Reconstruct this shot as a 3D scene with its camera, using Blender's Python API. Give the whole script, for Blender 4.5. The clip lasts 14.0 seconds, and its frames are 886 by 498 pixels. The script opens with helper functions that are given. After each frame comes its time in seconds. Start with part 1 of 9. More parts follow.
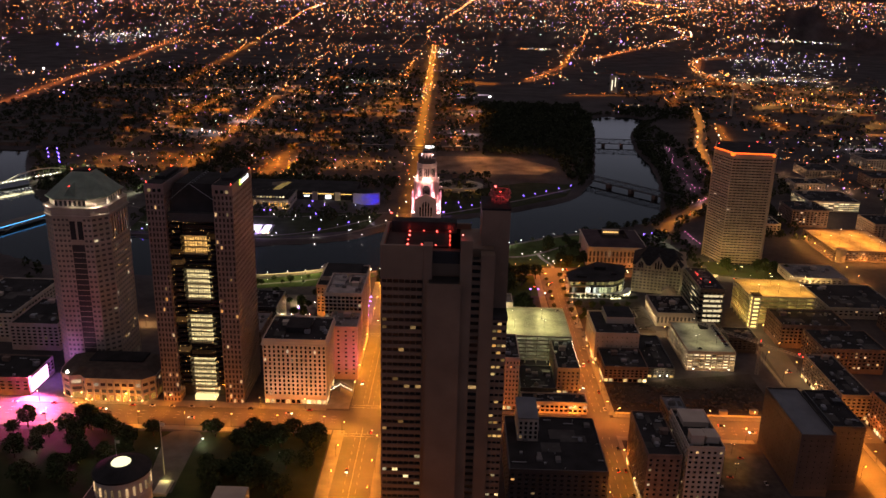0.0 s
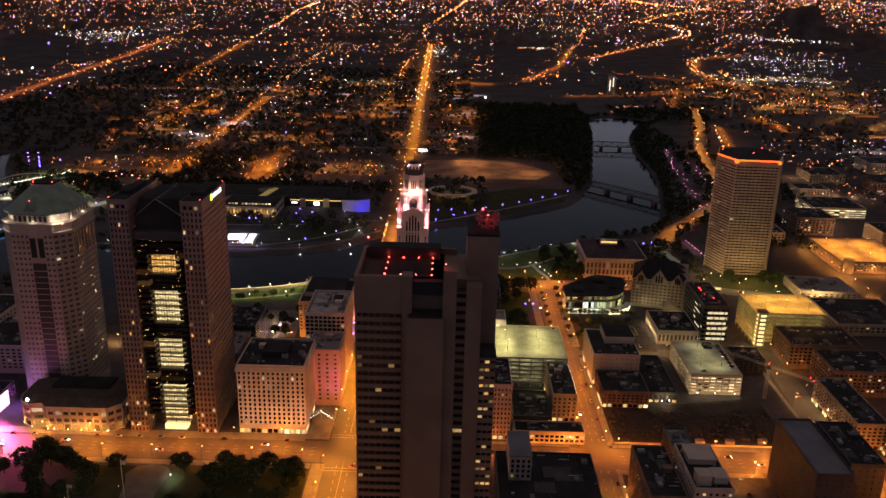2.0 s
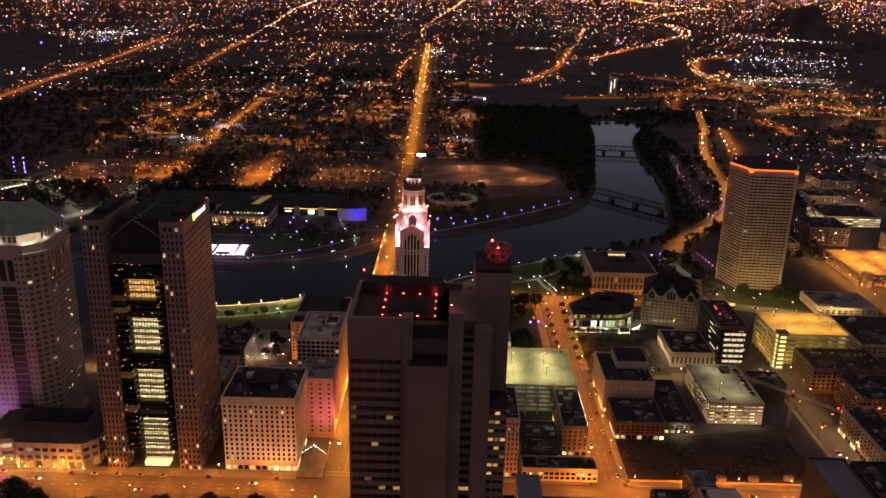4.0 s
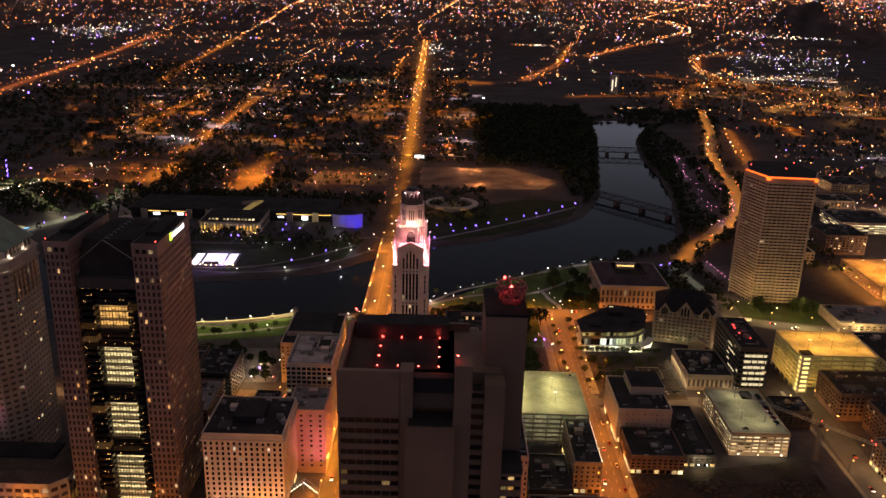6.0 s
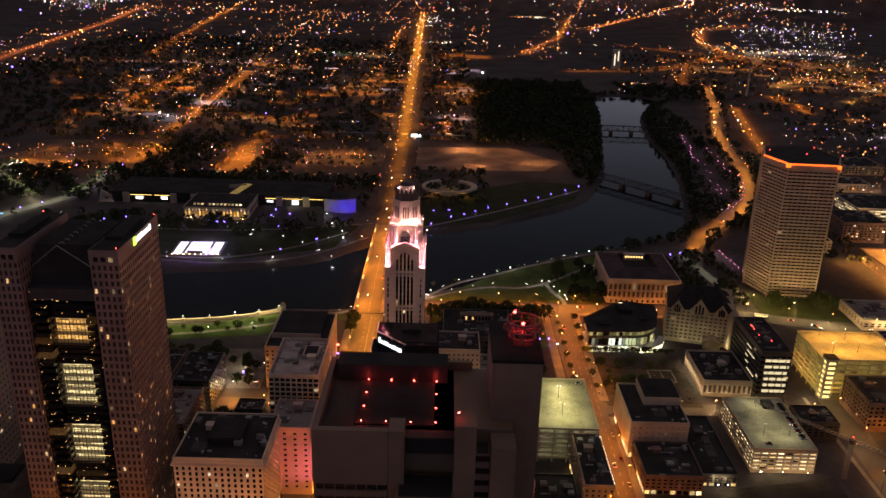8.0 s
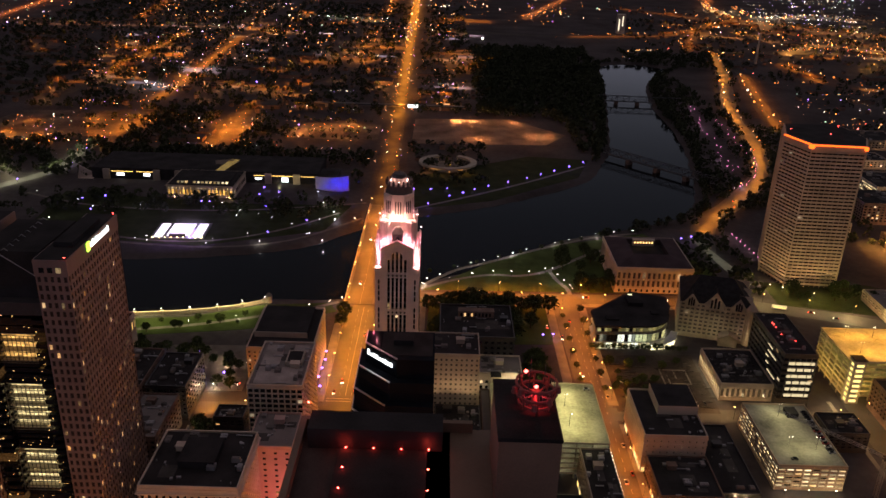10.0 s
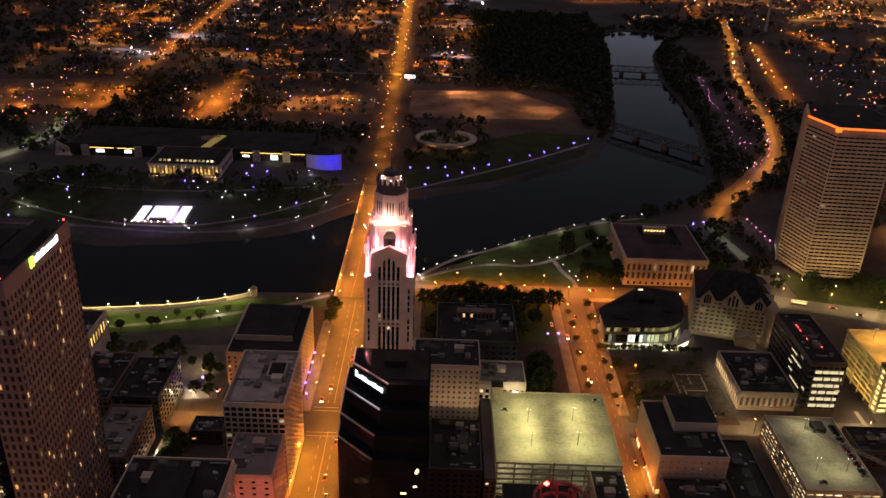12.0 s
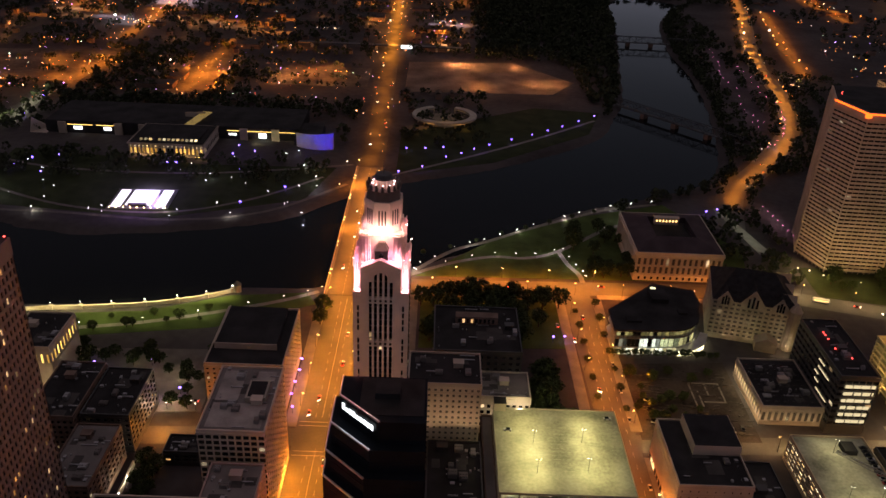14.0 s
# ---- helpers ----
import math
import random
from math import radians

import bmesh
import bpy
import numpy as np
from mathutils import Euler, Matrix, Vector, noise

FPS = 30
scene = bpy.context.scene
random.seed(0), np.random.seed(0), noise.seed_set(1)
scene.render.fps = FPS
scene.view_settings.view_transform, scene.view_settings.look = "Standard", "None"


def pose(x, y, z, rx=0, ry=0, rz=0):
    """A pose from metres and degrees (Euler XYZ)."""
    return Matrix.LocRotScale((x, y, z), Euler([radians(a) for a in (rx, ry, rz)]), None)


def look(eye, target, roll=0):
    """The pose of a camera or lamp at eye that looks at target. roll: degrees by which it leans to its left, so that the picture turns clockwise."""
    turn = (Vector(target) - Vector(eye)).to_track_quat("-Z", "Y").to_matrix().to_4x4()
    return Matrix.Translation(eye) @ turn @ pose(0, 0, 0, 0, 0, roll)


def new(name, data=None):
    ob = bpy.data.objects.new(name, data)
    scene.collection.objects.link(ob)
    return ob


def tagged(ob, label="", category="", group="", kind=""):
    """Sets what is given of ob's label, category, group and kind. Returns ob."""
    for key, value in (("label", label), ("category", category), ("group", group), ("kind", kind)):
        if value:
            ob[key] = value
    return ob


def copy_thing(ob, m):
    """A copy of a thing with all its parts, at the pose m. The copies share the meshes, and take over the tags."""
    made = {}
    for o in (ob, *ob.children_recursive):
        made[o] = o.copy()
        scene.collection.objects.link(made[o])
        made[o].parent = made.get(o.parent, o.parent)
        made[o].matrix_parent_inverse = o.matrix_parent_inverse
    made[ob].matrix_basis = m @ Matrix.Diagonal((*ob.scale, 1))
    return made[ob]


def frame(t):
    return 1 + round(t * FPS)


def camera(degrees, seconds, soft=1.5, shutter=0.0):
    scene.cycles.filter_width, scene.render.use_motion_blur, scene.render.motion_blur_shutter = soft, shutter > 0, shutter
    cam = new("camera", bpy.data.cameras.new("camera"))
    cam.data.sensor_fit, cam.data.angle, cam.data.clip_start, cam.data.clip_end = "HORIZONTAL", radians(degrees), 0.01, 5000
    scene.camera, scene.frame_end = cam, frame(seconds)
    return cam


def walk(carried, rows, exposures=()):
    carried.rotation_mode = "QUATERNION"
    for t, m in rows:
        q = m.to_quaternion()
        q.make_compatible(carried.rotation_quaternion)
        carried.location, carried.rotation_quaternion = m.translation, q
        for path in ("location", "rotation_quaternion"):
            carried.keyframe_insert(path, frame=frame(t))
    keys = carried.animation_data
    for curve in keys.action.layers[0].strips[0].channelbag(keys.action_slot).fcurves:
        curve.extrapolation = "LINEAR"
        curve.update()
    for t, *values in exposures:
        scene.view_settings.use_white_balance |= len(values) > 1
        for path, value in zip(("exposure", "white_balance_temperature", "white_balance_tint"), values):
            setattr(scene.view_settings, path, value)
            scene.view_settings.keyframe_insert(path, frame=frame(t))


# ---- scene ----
# x runs north, y runs west along the avenue, z = 0 is the street level down town
cam = camera(57.07, 14.0)
PATH = [
    (0, look((0.00, 0.00, 310.10), (-1.18, 95.12, 279.27), 1.36)),
    (0.5, look((1.54, 10.85, 310.16), (0.43, 105.95, 279.24), 1.32)),
    (1, look((3.31, 21.77, 310.37), (2.27, 116.86, 279.44), 1.33)),
    (1.5, look((5.19, 32.81, 310.86), (4.21, 127.89, 279.88), 1.35)),
    (2, look((6.64, 44.00, 311.35), (5.75, 139.06, 280.34), 1.38)),
    (2.5, look((7.15, 55.40, 311.81), (6.34, 150.46, 280.76), 1.38)),
    (3, look((6.37, 66.51, 312.12), (5.65, 161.55, 281.04), 1.42)),
    (3.5, look((4.66, 77.71, 312.69), (4.04, 172.75, 281.59), 1.45)),
    (4, look((2.77, 89.30, 313.01), (2.22, 184.33, 281.88), 1.44)),
    (6.5, look((-0.80, 150.62, 313.20), (-0.91, 245.37, 281.24), 1.56)),
    (7, look((-0.95, 163.99, 313.20), (-0.98, 258.48, 280.44), 1.57)),
    (7.5, look((-1.17, 177.48, 313.19), (-1.06, 271.64, 279.52), 1.62)),
    (8, look((-1.30, 191.11, 313.17), (-1.07, 284.91, 278.50), 1.70)),
    (8.5, look((-1.25, 204.50, 313.23), (-0.93, 297.92, 277.55), 1.76)),
    (11, look((-0.29, 271.30, 314.53), (0.38, 362.58, 273.70), 2.01)),
    (11.5, look((-0.32, 284.32, 314.67), (0.45, 375.14, 272.82), 2.10)),
    (12, look((-0.71, 296.86, 314.58), (0.22, 387.25, 271.81), 2.24)),
    (12.5, look((-1.14, 309.40, 314.36), (-0.09, 399.32, 270.62), 2.36)),
    (13, look((-1.51, 321.93, 314.24), (-0.32, 411.38, 269.56), 2.46)),
    (13.5, look((-1.72, 334.43, 314.18), (-0.40, 423.38, 268.52), 2.58)),
    (14, look((-1.81, 347.06, 314.35), (-0.35, 435.52, 267.74), 2.65)),
]
walk(cam, PATH, [(0, 0.94)])

# ---- light: late dusk sky, street lamps ----
world = bpy.data.worlds.new("night_sky")
scene.world = world
world.use_nodes = True
wn = world.node_tree.nodes
sky = wn.new("ShaderNodeTexSky")
sky.sky_type = "NISHITA"
sky.sun_disc = False
sky.sun_elevation = radians(-4.5)
sky.sun_rotation = radians(0)
wbg = wn["Background"]
wbg.inputs["Strength"].default_value = 0.5
glowbg = wn.new("ShaderNodeBackground")
# light of the city in the haze: bluish dusk low down, warm overhead
gtc = wn.new("ShaderNodeTexCoord")
gsep = wn.new("ShaderNodeSeparateXYZ")
gramp = wn.new("ShaderNodeValToRGB")
stops = gramp.color_ramp.elements
stops[0].position, stops[0].color = 0.0, (0.150, 0.145, 0.215, 1)
stops[1].position, stops[1].color = 0.68, (0.112, 0.086, 0.090, 1)
stops.new(0.14).color = (0.125, 0.120, 0.172, 1)
stops.new(0.20).color = (0.046, 0.043, 0.058, 1)
stops.new(0.27).color = (0.024, 0.021, 0.026, 1)
stops.new(0.36).color = (0.018, 0.015, 0.017, 1)
stops.new(0.50).color = (0.026, 0.020, 0.019, 1)
world.node_tree.links.new(gtc.outputs["Generated"], gsep.inputs[0])
world.node_tree.links.new(gsep.outputs["Z"], gramp.inputs[0])
world.node_tree.links.new(gramp.outputs[0], glowbg.inputs["Color"])
glowbg.inputs["Strength"].default_value = 1.0
wadd = wn.new("ShaderNodeAddShader")
world.node_tree.links.new(sky.outputs[0], wbg.inputs["Color"])
world.node_tree.links.new(wbg.outputs[0], wadd.inputs[0])
world.node_tree.links.new(glowbg.outputs[0], wadd.inputs[1])
world.node_tree.links.new(wadd.outputs[0], wn["World Output"].inputs["Surface"])

SODIUM = (1.0, 0.265, 0.02)
AMBER = (1.0, 0.42, 0.08)
WHITE = (1.0, 0.93, 0.72)
VIOLET = (0.45, 0.3, 1.0)


def strip_light(x0, y0, x1, y1, z, width, power, colour):
    """One long lamp that shines down, for a row of lamps or an added wash."""
    data = bpy.data.lights.new("down_lamp_strip", "AREA")
    data.shape = "RECTANGLE"
    length = math.hypot(x1 - x0, y1 - y0)
    data.size, data.size_y = length, width
    data.energy, data.color = power * length, colour
    ob = new("down_lamp_strip", data)
    ob.location = ((x0 + x1) / 2, (y0 + y1) / 2, z)
    ob.rotation_euler = (0, 0, math.atan2(y1 - y0, x1 - x0))
    return ob


def point_light(x, y, z, power, colour, radius=0.4):
    data = bpy.data.lights.new("lamp_light", "POINT")
    data.energy, data.color, data.shadow_soft_size = power, colour, radius
    ob = new("lamp_light", data)
    ob.location = (x, y, z)
    return ob


def spot_light(eye, target, power, colour, angle=70, radius=0.5):
    data = bpy.data.lights.new("flood_light", "SPOT")
    data.energy, data.color, data.shadow_soft_size = power, colour, radius
    data.spot_size, data.spot_blend = radians(angle), 0.7
    ob = new("flood_light", data)
    ob.matrix_world = look(eye, target)
    return ob


# streets lit by sodium lamps
strip_light(-62, 300, -62, 860, 11, 14, 115, (1.0, 0.33, 0.03))
strip_light(-66, 868, -65, 1110, 11, 10, 200, SODIUM)
for k in range(36):
    ya = 1122 + 41 * k
    xa = np.interp(ya, [1120, 1520, 2600], [-66, -72, -92])
    strip_light(xa + (4 if k % 2 else -4), ya, xa + (4 if k % 2 else -4), ya + 26, 8, 9, 60 if ya < 1520 else 230, (1.0, 0.31, 0.025))
strip_light(-66, 1120, -72, 1520, 9, 10, 45, SODIUM)
strip_light(-72, 1520, -92, 2600, 9, 8, 130, (1.0, 0.31, 0.025))
strip_light(-92, 2600, -128, 4500, 11, 14, 470, (1.0, 0.31, 0.025))
strip_light(-480, 538, 90, 538, 11, 16, 85, (1.0, 0.22, 0.03))
strip_light(90, 539, 420, 540, 11, 16, 170, (1.0, 0.22, 0.03))
strip_light(288, 300, 289, 540, 11, 10, 300, SODIUM)
strip_light(345, 470, 400, 560, 11, 10, 200, SODIUM)
strip_light(294, 562, 294, 632, 7, 5, 30, (1.0, 0.55, 0.22))
strip_light(240, 900, 420, 850, 10, 10, 46, (1.0, 0.66, 0.26))
for x, y, p in ((262, 896, 5200), (272, 852, 6000), (296, 926, 8000), (304, 922, 6000), (322, 912, 8000), (338, 906, 6000), (352, 866, 5200), (398, 852, 5200)):
    point_light(x, y, 5, p, (1.0, 0.62, 0.24), 0.6)
strip_light(266, 1040, 280, 962, 6, 5, 10, (0.92, 1.0, 0.72))
strip_light(92, 866, 150, 868, 10, 16, 85, (1.0, 0.24, 0.035))
strip_light(-60, 886, 140, 887, 10, 12, 170, SODIUM)
strip_light(140, 886, 236, 888, 9, 8, 72, SODIUM)
strip_light(109, 720, 109, 880, 10, 20, 70, (1.0, 0.22, 0.03))
strip_light(113, 560, 112, 720, 10, 16, 85, (1.0, 0.22, 0.03))
strip_light(-320, 703, -90, 707, 10, 8, 70, (1.0, 0.42, 0.12))
strip_light(130, 717, 280, 716, 10, 6, 45, (1.0, 0.5, 0.16))
# added wash over the quay lawn, not a street's lamps
strip_light(-292, 803, -150, 832, 9, 14, 32, (1.0, 0.9, 0.35))
# river road on the north bank
RIVER_ROAD = [(284, 1060), (308, 1110), (346, 1157), (392, 1218), (424, 1285), (450, 1360), (466, 1431), (480, 1530), (500, 1650), (535, 1800), (590, 1978), (625, 2130), (655, 2280)]
for (xa, ya), (xb, yb) in zip(RIVER_ROAD, RIVER_ROAD[1:]):
    for k in range(3):
        u, v = (k + 0.2) / 3, (k + 0.55) / 3
        strip_light(xa + (xb - xa) * u, ya + (yb - ya) * u, xa + (xb - xa) * v, ya + (yb - ya) * v, 7, 4, 190 + 110 * ((xa * 7 + k * 5) % 3), (1.0, 0.31, 0.025))
strip_light(540, 1530, 640, 2000, 9, 6, 150, SODIUM)
# the flat town west of the river
for xa, ya, xb, yb, width, power, colour in (
        (-485, 1600, -485, 1725, 10, 260, SODIUM), (-485, 1725, -500, 2090, 10, 240, SODIUM), (-500, 2090, -510, 2330, 10, 200, SODIUM), (-470, 1380, -455, 1480, 12, 260, SODIUM), (-645, 1795, -650, 2350, 10, 210, SODIUM),
        (-1160, 2060, -1245, 2655, 14, 200, (1.0, 0.22, 0.05)), (-1245, 2655, -1355, 3525, 14, 230, (1.0, 0.22, 0.05)), (-1355, 3525, -1520, 4445, 14, 280, (1.0, 0.22, 0.05)), (-850, 2545, -985, 3555, 8, 130, SODIUM), (-985, 3555, -1090, 4520, 8, 200, SODIUM)):
    strip_light(xa, ya, xb, yb, 10, width, power, colour)
for xa, ya, xb, yb, width, power, colour in (
        (-1115, 2420, -460, 2490, 10, 95, (1.0, 0.4, 0.18)), (-345, 2730, -180, 2690, 20, 90, (0.9, 1.0, 0.6)), (-320, 1340, -320, 1470, 10, 200, SODIUM), (-320, 1470, -315, 1590, 10, 130, SODIUM), (-175, 2800, -190, 3570, 8, 120, SODIUM), (-10, 2760, 130, 2760, 60, 420, SODIUM),
        (335, 2495, 605, 2570, 14, 110, SODIUM), (605, 2570, 915, 2930, 14, 110, SODIUM), (915, 2930, 1245, 2670, 14, 150, (1.0, 0.4, 0.15)), (880, 2935, 1220, 2380, 14, 130, SODIUM)):
    strip_light(xa, ya, xb, yb, 10, width, power, colour)
for xa, ya, xb, yb, width, power, colour in (
        (620, 3225, 900, 2925, 12, 110, SODIUM), (605, 2315, 725, 2705, 12, 110, SODIUM), (840, 2325, 1005, 2350, 12, 170, AMBER), (780, 2165, 785, 1945, 12, 200, SODIUM), (-240, 2045, -135, 2055, 14, 210, SODIUM), (-205, 2230, -115, 2225, 14, 260, SODIUM),
        (30, 1945, 100, 2070, 16, 170, SODIUM), (605, 3825, 965, 4575, 14, 300, (1.0, 0.22, 0.04)), (240, 2860, 435, 3465, 10, 200, (1.0, 0.25, 0.05)), (435, 3465, 620, 4500, 8, 200, SODIUM), (1434, 4224, 1134, 3959, 12, 260, (1.0, 0.24, 0.04)), (1134, 3959, 955, 3341, 12, 260, (1.0, 0.24, 0.04)), (955, 3341, 938, 3008, 12, 260, SODIUM), (938, 3008, 1325, 2678, 14, 240, SODIUM), (691, 2623, 1181, 2392, 12, 240, (1.0, 0.36, 0.1)), (858, 2334, 1012, 2490, 12, 300, AMBER), (1052, 2369, 1131, 2293, 12, 300, AMBER), (1020, 3070, 1360, 3145, 30, 300, (1.0, 0.8, 0.55)),
        (-540, 1700, -480, 1700, 40, 160, (0.9, 0.9, 1.0))):
    strip_light(xa, ya, xb, yb, 10, width, power, colour)
# short side streets and yards of the town, each with its own lamps
side = random.Random(88)
for _ in range(130):
    y = side.uniform(1560, 2850)
    x = side.uniform(-760, 90) if side.random() < 0.8 else side.uniform(680, 1150)
    if 40 < x < 90 and y < 1900 or abs(x + 80) < 40 or (-500 < x < -330 and y < 1680) or (x < -560 and y < 1700):
        continue
    w = side.uniform(20, 85)
    strip_light(x - w / 2, y, x + w / 2, y + side.uniform(-6, 6), 7, side.uniform(4, 14), side.uniform(90, 330), side.choice((SODIUM, SODIUM, SODIUM, (1.0, 0.33, 0.06), (1.0, 0.33, 0.06), (1.0, 0.45, 0.18), (0.8, 0.6, 0.7))))
# lamp poles on the open lots and fields, and along the side streets of the flat town
lots = random.Random(4)
for xa, xb, ya, yb, count, power, colour in ((-660, -455, 1350, 1520, 12, 36000, SODIUM), (-345, -285, 1320, 1520, 7, 36000, SODIUM), (-220, -100, 1390, 1475, 7, 32000, (1.0, 0.3, 0.06)), (-35, 165, 1395, 1520, 6, 42000, (1.0, 0.36, 0.12)),
                                             (-700, -110, 1560, 2050, 26, 14000, (1.0, 0.36, 0.1)), (-760, -110, 2050, 2700, 24, 34000, (1.0, 0.4, 0.16)), (-60, 40, 1620, 2500, 12, 26000, SODIUM), (446, 458, 930, 1040, 6, 4000, (1.0, 0.42, 0.08)), (480, 900, 1050, 1500, 26, 17000, (1.0, 0.5, 0.22)), (380, 560, 560, 1000, 10, 5500, AMBER),
                                             (680, 1250, 2000, 2800, 22, 40000, AMBER), (-1000, -700, 1900, 2600, 6, 22000, SODIUM), (900, 1400, 2800, 3300, 10, 120000, (1.0, 0.6, 0.3))):
    for _ in range(count):
        point_light(lots.uniform(xa, xb), lots.uniform(ya, yb), 7, power * 0.6 * lots.uniform(0.5, 1.4), colour, 1.0)
# strips added without real lamps to brighten the cleared block and nearby lanes
strip_light(132, 752, 192, 756, 12, 40, 26, (1.0, 0.62, 0.3))
strip_light(196, 728, 198, 786, 8, 3, 40, (1.0, 0.75, 0.4))
strip_light(262, 700, 282, 735, 9, 8, 70, (1.0, 0.7, 0.35))
# pale-lit drive on the far bank
WEST_DRIVE = [(-531, 1091), (-521, 1125), (-506, 1149), (-486, 1183), (-473, 1220), (-480, 1284), (-477, 1337)]
for (xa, ya), (xb, yb) in zip(WEST_DRIVE, WEST_DRIVE[1:]):
    strip_light(xa, ya, xb, yb, 9, 8, 70, (1.0, 0.95, 0.6))
strip_light(-640, 1312, -502, 1157, 9, 8, 80, (1.0, 0.85, 0.55))
# unseen streets behind the viewpoint; lamp rows added to warm the near facades
strip_light(-500, 330, 420, 330, 14, 16, 210, (1.0, 0.34, 0.08))
strip_light(-62, -300, -62, 290, 14, 16, 200, SODIUM)
strip_light(-500, 100, 420, 100, 14, 16, 160, SODIUM)
# magenta screen light on the square, and an added pink spot on the narrow building
spot_light((-318, 562, 18), (-322, 534, 0), 620000, (1.0, 0.10, 0.40), 140, 4)
spot_light((-66, 590, 16), (-88, 610, 30), 14000, (1.0, 0.15, 0.26), 104, 2)


# ---- materials ----
def nodes_of(name):
    m = bpy.data.materials.new(name)
    m.use_nodes = True
    return m, m.node_tree.nodes, m.node_tree.links


def surface(name, colour, rough=0.8, scale=0.2, vary=0.25, bump=0.15, metal=0.0, fine=2.5):
    """Painted, stone or earth surface with broad stains, fine grain and a little relief."""
    m, n, l = nodes_of(name)
    b = n["Principled BSDF"]
    tc = n.new("ShaderNodeTexCoord")
    broad = n.new("ShaderNodeTexNoise")
    broad.inputs["Scale"].default_value = scale
    broad.inputs["Detail"].default_value = 5
    grain = n.new("ShaderNodeTexNoise")
    grain.inputs["Scale"].default_value = fine
    grain.inputs["Detail"].default_value = 4
    for g in (broad, grain):
        l.new(tc.outputs["Object"], g.inputs["Vector"])
    mixf = n.new("ShaderNodeMath")
    mixf.operation = "MULTIPLY_ADD"
    mixf.inputs[1].default_value = 0.4
    l.new(grain.outputs["Fac"], mixf.inputs[0])
    l.new(broad.outputs["Fac"], mixf.inputs[2])
    ramp = n.new("ShaderNodeMapRange")
    ramp.inputs["From Min"].default_value = 0.45
    ramp.inputs["From Max"].default_value = 0.95
    ramp.inputs["To Min"].default_value = 1 - vary
    ramp.inputs["To Max"].default_value = 1 + vary
    l.new(mixf.outputs[0], ramp.inputs["Value"])
    mul = n.new("ShaderNodeVectorMath")
    mul.operation = "SCALE"
    mul.inputs[0].default_value = colour
    l.new(ramp.outputs[0], mul.inputs["Scale"])
    l.new(mul.outputs[0], b.inputs["Base Color"])
    b.inputs["Roughness"].default_value = rough
    b.inputs["Metallic"].default_value = metal
    if rough >= 0.85:
        b.inputs["Specular IOR Level"].default_value = 0.08
    if bump:
        bp = n.new("ShaderNodeBump")
        bp.inputs["Strength"].default_value = bump
        bp.inputs["Distance"].default_value = 0.1
        l.new(grain.outputs["Fac"], bp.inputs["Height"])
        l.new(bp.outputs[0], b.inputs["Normal"])
    return m


def glow(name, colour, strength, lights=False):
    m, n, l = nodes_of(name)
    n.remove(n["Principled BSDF"])
    e = n.new("ShaderNodeEmission")
    e.inputs["Color"].default_value = (*colour, 1)
    e.inputs["Strength"].default_value = strength
    l.new(e.outputs[0], n["Material Output"].inputs["Surface"])
    m.cycles.emission_sampling = "FRONT" if lights else "NONE"
    return m


def glow_mixed(name, stops, strength):
    """Many lamps in one mesh, each with its own colour and power."""
    m, n, l = nodes_of(name)
    n.remove(n["Principled BSDF"])
    g = n.new("ShaderNodeNewGeometry")
    ramp = n.new("ShaderNodeValToRGB")
    ramp.color_ramp.interpolation = "CONSTANT"
    el = ramp.color_ramp.elements
    el[0].position, el[0].color = 0, (*stops[0][1], 1)
    el[1].position, el[1].color = stops[1][0], (*stops[1][1], 1)
    for p, c in stops[2:]:
        e = el.new(p)
        e.color = (*c, 1)
    l.new(g.outputs["Random Per Island"], ramp.inputs[0])
    wnz = n.new("ShaderNodeTexWhiteNoise")
    wnz.noise_dimensions = "1D"
    l.new(g.outputs["Random Per Island"], wnz.inputs["W"])
    pw = n.new("ShaderNodeMath")
    pw.operation = "POWER"
    pw.inputs[1].default_value = 2.6
    l.new(wnz.outputs["Value"], pw.inputs[0])
    st = n.new("ShaderNodeMath")
    st.operation = "MULTIPLY_ADD"
    st.inputs[1].default_value, st.inputs[2].default_value = strength, strength * 0.10
    l.new(pw.outputs[0], st.inputs[0])
    e = n.new("ShaderNodeEmission")
    l.new(ramp.outputs["Color"], e.inputs["Color"])
    l.new(st.outputs[0], e.inputs["Strength"])
    l.new(e.outputs[0], n["Material Output"].inputs["Surface"])
    m.cycles.emission_sampling = "NONE"
    return m


